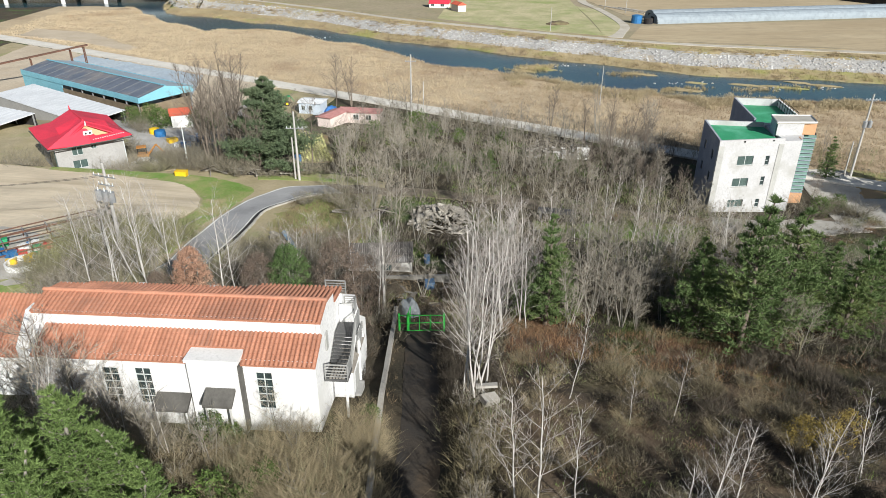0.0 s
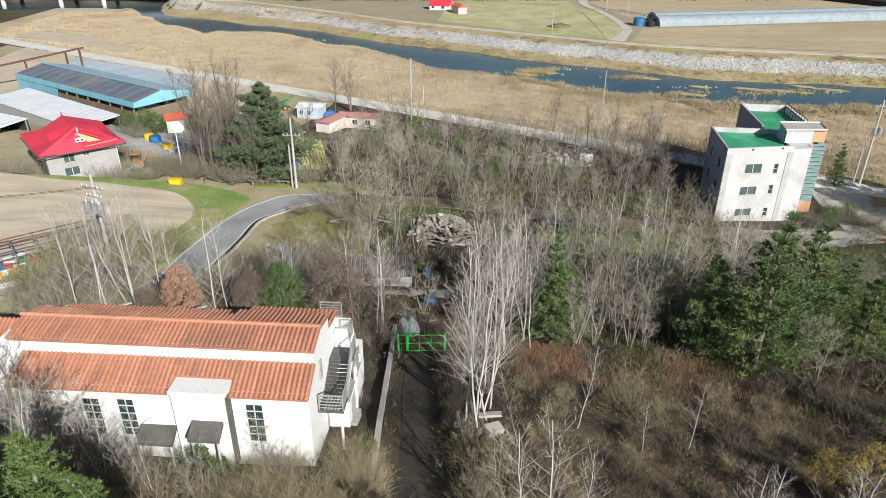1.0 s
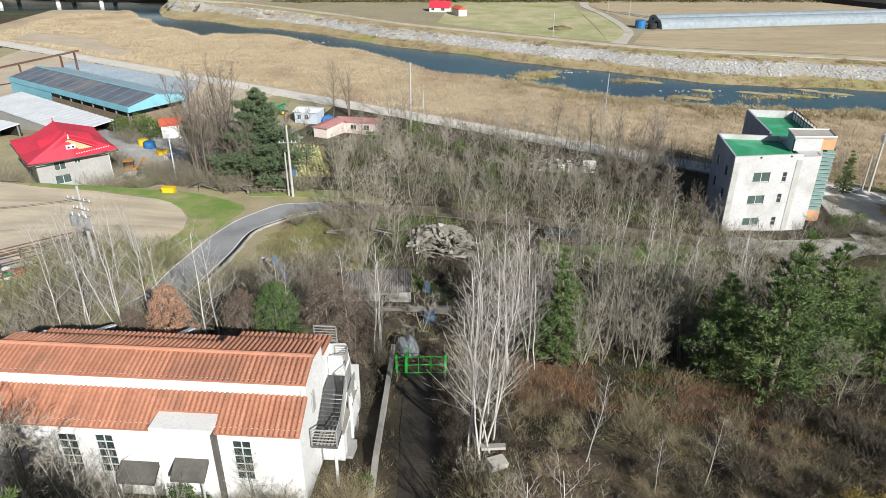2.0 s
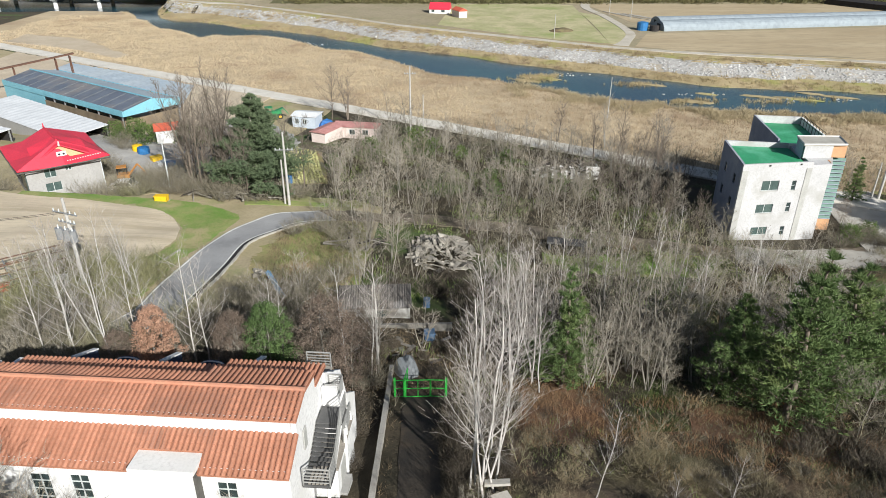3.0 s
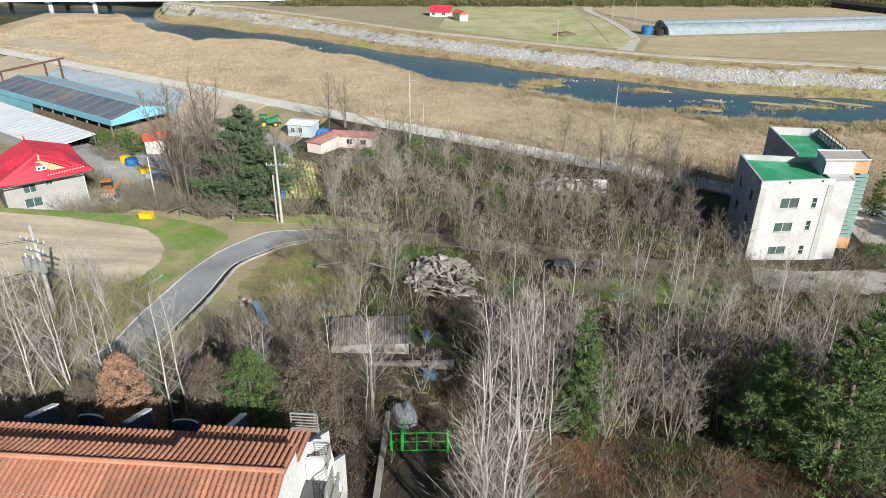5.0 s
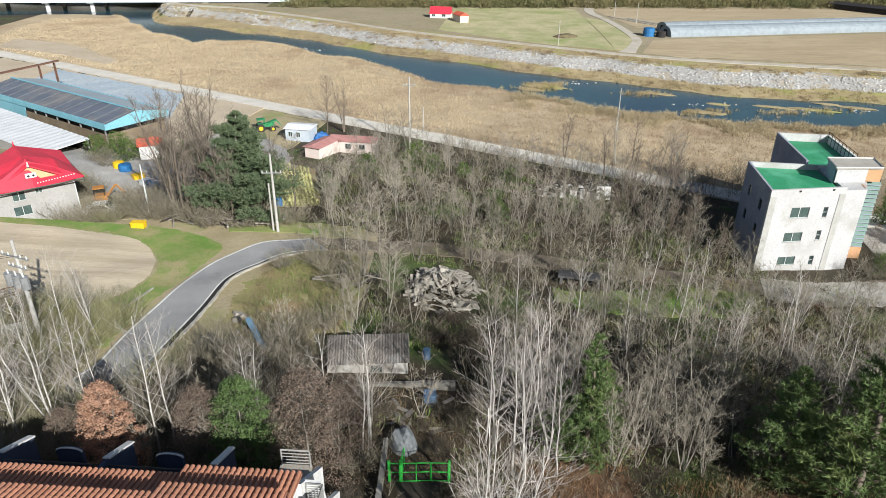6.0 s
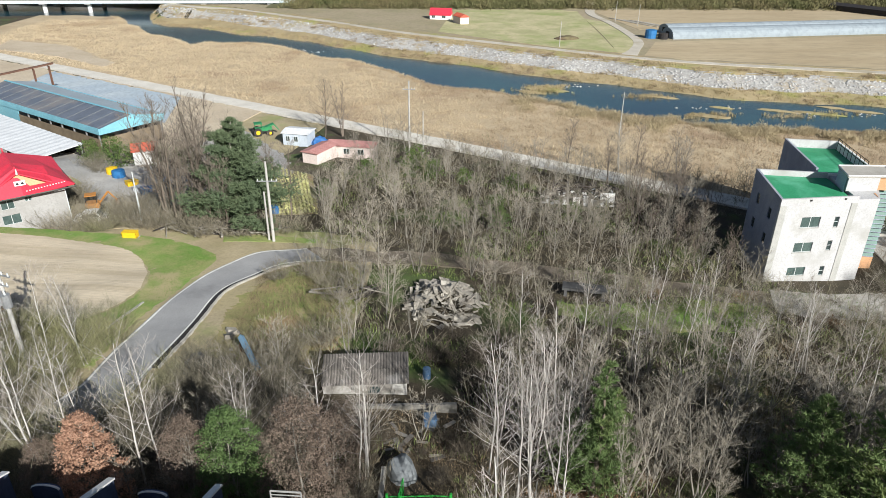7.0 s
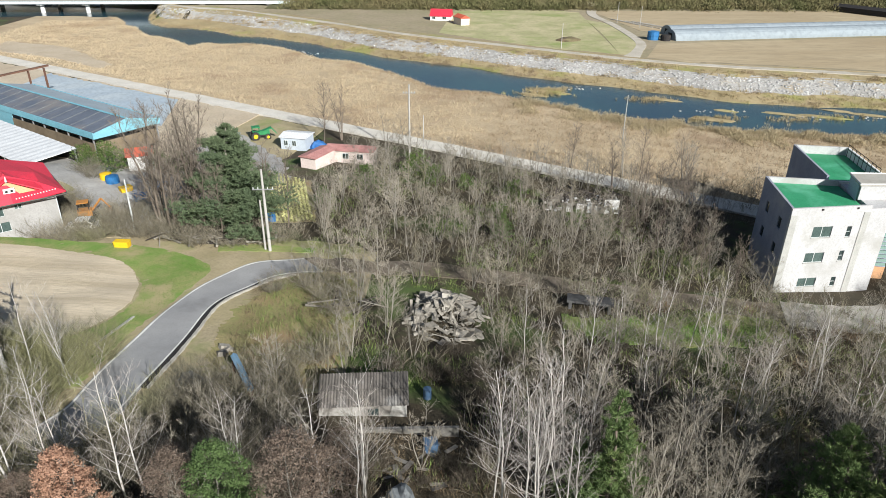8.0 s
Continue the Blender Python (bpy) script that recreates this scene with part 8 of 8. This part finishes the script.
straw_at = [(x, y, gz(x, y), rnd(R, 0, 6.28), rnd(R, 0.5, 1.3), rnd(R, 0.6, 1.2)) for x, y in spots(1300, -4, 42, 13, 50, 0.66, 27, near_ok)]
straw_at += [(x, y, gz(x, y), rnd(R, 0, 6.28), rnd(R, 0.5, 1.2), 1.0) for x, y in spots(900, -14, 45, 50, 126, 1.2, 28)]
straw_at += [(x, y, gz(x, y), rnd(R, 0, 6.28), rnd(R, 0.6, 1.3), 1.0) for x, y in spots(260, -14.5, -4.5, 57, 80, 0.5, 55, lambda x, y: math.sin(x * 0.9) * math.sin(y * 0.6) > -0.2 and x > -14.3)]
straw_at += [(x, y, gz(x, y), rnd(R, 0, 6.28), rnd(R, 0.5, 1.1), 0.9) for x, y in spots(240, -2.2, 4.5, 43.4, 54, 0.34, 56, lambda x, y: (x + 0.3) ** 2 + (y - 46.4) ** 2 > 1.4)]
straw_at += [(x, y, gz(x, y), rnd(R, 0, 6.28), rnd(R, 0.6, 1.3), 1.0) for x, y in spots(320, -14.5, -4.6, 58, 79, 0.45, 57, lambda x, y: x > -14.3)]
scatter("dead_grass", [tuft(111 + i, 0.4, 26, 0.012, 0.6, 20).arrays() for i in range(4)], straw_at, M_STRAW, "tussocks of dead brown grass", "dead grass")

rust_at = [(x, y, gz(x, y), rnd(R, 0, 6.28), rnd(R, 0.6, 1.3), rnd(R, 0.7, 1.2)) for x, y in spots(190, 6.8, 13, 36.4, 44.6, 0.4, 73, lambda x, y: math.sin(x * 1.3 + y * 0.8) > -0.5)]
rust_at += [(x, y, gz(x, y), rnd(R, 0, 6.28), rnd(R, 0.6, 1.3), rnd(R, 0.7, 1.2)) for x, y in spots(300, 13, 27, 32.5, 42.5, 0.42, 74, lambda x, y: math.sin(x * 0.7 + y * 1.1) > -0.3)]
scatter("rusty_grass", [tuft(191 + i, 0.5, 30, 0.012, 0.6, 25).arrays() for i in range(3)], rust_at, M_RUSTGRASS, "rusty dead grass in streaks on the slope", "dead grass")
green_at = [(x, y, gz(x, y), rnd(R, 0, 6.28), rnd(R, 0.6, 1.3), 1.0) for x, y in spots(1500, -10, 48, 47, 126, 0.7, 29, lambda x, y: clear_low(x, y) and math.sin(x * 0.31 + 1.7 * math.sin(y * 0.17)) * math.sin(y * 0.26 + 0.8) > 0.12)]
green_at += [(x, y, gz(x, y), rnd(R, 0, 6.28), rnd(R, 0.5, 1.0), 1.0) for x, y in spots(420, -15, -4.5, 58, 79, 0.45, 30, lambda x, y: x > -14.3 + 0.02 * y)]
green_at += [(x, y, gz(x, y), rnd(R, 0, 6.28), rnd(R, 0.5, 1.0), 1.0) for x, y in spots(420, 14.5, 36, 67.5, 76, 0.5, 75, lambda x, y: y < 72.5 + 0.3 * max(0, x - 22))]
green_at += [(x, y, gz(x, y), rnd(R, 0, 6.28), rnd(R, 0.4, 0.8), 1.0) for x, y in spots(500, 3, 36, 24, 46, 0.6, 31, lambda x, y: math.sin(x * 0.5) * math.sin(y * 0.45 + 1) > 0.25)]
verge = lambda x, y: np.interp(y, (58, 62, 66.6, 72, 76.5, 79.6), (-27, -26.8, -24.7, -24.1, -25.6, -28.5)) + 0.3 < x < np.interp(y, (57, 61, 66, 72, 79), (-23, -22.8, -22.3, -21.1, -20.0))
green_at += [(x, y, gz(x, y), rnd(R, 0, 6.28), rnd(R, 0.3, 0.7), 0.7) for x, y in spots(520, -29, -20, 58, 80, 0.36, 76, verge)]
scatter("green_grass_tufts", [tuft(161 + i, 0.5, 16, 0.022, 0.6).arrays() for i in range(3)], green_at, M_GREENTUFT, "patches of green grass between the trees", "grass")


def reed_ok(x, y):
    bare = -128 < x < -83 and np.interp(x, *zip(*SAND_NEAR)) < y < np.interp(x, *zip(*SAND_FAR)) + 2 * math.sin(x)
    return not bare and y > near_road(x) + 3 and y < float(far_edge(x) - river_width(x)) - 0.6


RR = random.Random(8)
reed_at = []
while len(reed_at) < 13600:
    x, y = rnd(RR, -140, 110), rnd(RR, 75, 300)
    if reed_ok(x, y):
        reed_at.append((x, y, gz(x, y), rnd(RR, 0, 6.28), rnd(RR, 0.7, 1.25), rnd(RR, 0.7, 1.25)))
for k in range(2600):
    x = rnd(RR, -120, 110)
    y = float(far_edge(x) - river_width(x)) - rnd(RR, 0.3, 3.0)
    reed_at.append((x, y, gz(x, y), rnd(RR, 0, 6.28), rnd(RR, 0.8, 1.35), 1.0))
sedge_at = []
for k in range(420):
    x = rnd(RR, 24, 100)
    y = float(far_edge(x) - river_width(x)) - abs(RR.gauss(0, 5.0)) - 1.0
    if math.sin(x * 0.35) * math.sin(y * 0.3 + x * 0.1) > -0.1:
        sedge_at.append((x, y, gz(x, y), rnd(RR, 0, 6.28), rnd(RR, 0.9, 1.7), 0.9))
scatter("sedge_clumps", [mound(171 + i, 1.4, 1.7, 250, 0.03).arrays() for i in range(3)], sedge_at, M_WILLOW, "dense tawny sedge clumps at the water's edge", "sedge")
_src = [tuft(121 + i, 0.7, 14, 0.05, 1.2, 12).arrays() for i in range(4)]
tawny = lambda q: (q[0] - 12) / 30 + 1.1 * math.sin(q[0] * 0.11 + 2 * math.sin(q[1] * 0.07)) + 0.5 * math.sin(q[0] * 0.9 + q[1] * 1.3) > 0.3
scatter("reeds", _src, [q for q in reed_at if not tawny(q)], M_REED, "dense dry straw-coloured reeds of the river plain", "reeds")
scatter("reeds", _src, [q for q in reed_at if tawny(q)], M_REED2, "denser tawny brown reeds of the river plain", "reeds")
bank_at = []
for k in range(2200):
    x = rnd(RR, -110, 130)
    e = rnd(RR, 0.6, 8.5) if k % 3 else rnd(RR, 15.5, 21)
    y = float(far_edge(x)) + e
    bank_at.append((x, y, gz(x, y), rnd(RR, 0, 6.28), rnd(RR, 0.5, 1.1), 0.7))
for x0, y0, n in ((32, 182, 110), (36, 186, 110), (58, 176, 60), (62, 158, 40), (70, 160, 30), (84, 158, 40), (96, 159, 30)):
    for k in range(n):
        bank_at.append((x0 + RR.gauss(0, 3.0), y0 + RR.gauss(0, 1.0) - 0.3 * RR.gauss(0, 3), -2.75, rnd(RR, 0, 6.28), rnd(RR, 0.5, 1.0), 0.8))
scatter("bank_tufts", [tuft(131 + i, 1.2, 12, 0.06, 0.8).arrays() for i in range(3)], bank_at, M_BANK, "yellow-green tufts along the banks and on small islets", "bank grass")
shrub_at = []
for k in range(520):
    x = rnd(RR, -100, 140)
    e = abs(RR.gauss(0, 3.2)) + 0.8 if k % 3 else rnd(RR, 15.5, 20.5)
    if k % 3 and x > 50 and RR.random() < 0.6 or math.sin(x * 0.21 + 1) < -0.5:
        continue
    y = float(far_edge(x)) + e
    shrub_at.append((x, y, gz(x, y), rnd(RR, 0, 6.28), rnd(RR, 0.5, 1.1), 0.8))
for k in range(150):
    x, e = rnd(RR, -60, 38), rnd(RR, 7, 16)
    y = float(far_edge(x)) + e
    if math.sin(x * 0.09 + 2) > 0.1:
        shrub_at.append((x, y, gz(x, y), rnd(RR, 0, 6.28), rnd(RR, 0.5, 0.9), 0.7))
scatter("bank_brush", [mound(181 + i, 1.3, 2.0, 150, 0.06).arrays() for i in range(3)], shrub_at, M_BANKBRUSH, "brown dead brush along the far river bank", "brush")
scrub_at = []
for k in range(1300):
    x, y = rnd(RR, -52, 240), rnd(RR, 318, 352)
    scrub_at.append((x, y, gz(x, y), rnd(RR, 0, 6.28), rnd(RR, 1.2, 2.4), 1.0))
scatter("far_scrub", [mound(141 + i, 2.4, 2.3, 90, 0.09).arrays() for i in range(3)], scrub_at, M_FARSCRUB, "far scrub and low trees on the slope", "scrub")
# riprap along the levee
rock_src = []
for s in range(6):
    b = bmesh.new()
    bmesh.ops.create_icosphere(b, subdivisions=1, radius=0.75)
    rr = random.Random(200 + s)
    for v in b.verts:
        v.co *= rnd(rr, 0.65, 1.2)
        v.co.z *= 0.75
    rock_src.append((np.array([tuple(v.co) for v in b.verts]), np.array([[v.index for v in f.verts] for f in b.faces])))
    b.free()
rock_at = []
for k in range(5600):
    x = rnd(RR, -115, 150)
    e = rnd(RR, 8.5, 16.0 + 0.04 * max(-x, 0))
    y = float(levee_edge(x)) + e
    thin = 0.35 < math.sin(x * 0.09 + 2) and x < 30
    if thin and RR.random() < 0.55:
        continue
    rock_at.append((x, y, gz(x, y) + 0.02, rnd(RR, 0, 6.28), 0.22 + 0.42 * RR.random() ** 2, 0.8))
for x0, y0 in ((31, 184), (44, 188), (-34, 238), (-28, 236), (66, 166), (74, 166), (90, 160), (103, 160)):
    for k in range(10):
        rock_at.append((x0 + RR.gauss(0, 2), y0 + RR.gauss(0, 0.8), -2.85, rnd(RR, 0, 6.28), rnd(RR, 0.2, 0.6), 1.0))
scatter("riprap", rock_src, rock_at, M_ROCK, "grey-white riprap boulders on the far levee", "riprap")


vegetable_plot()
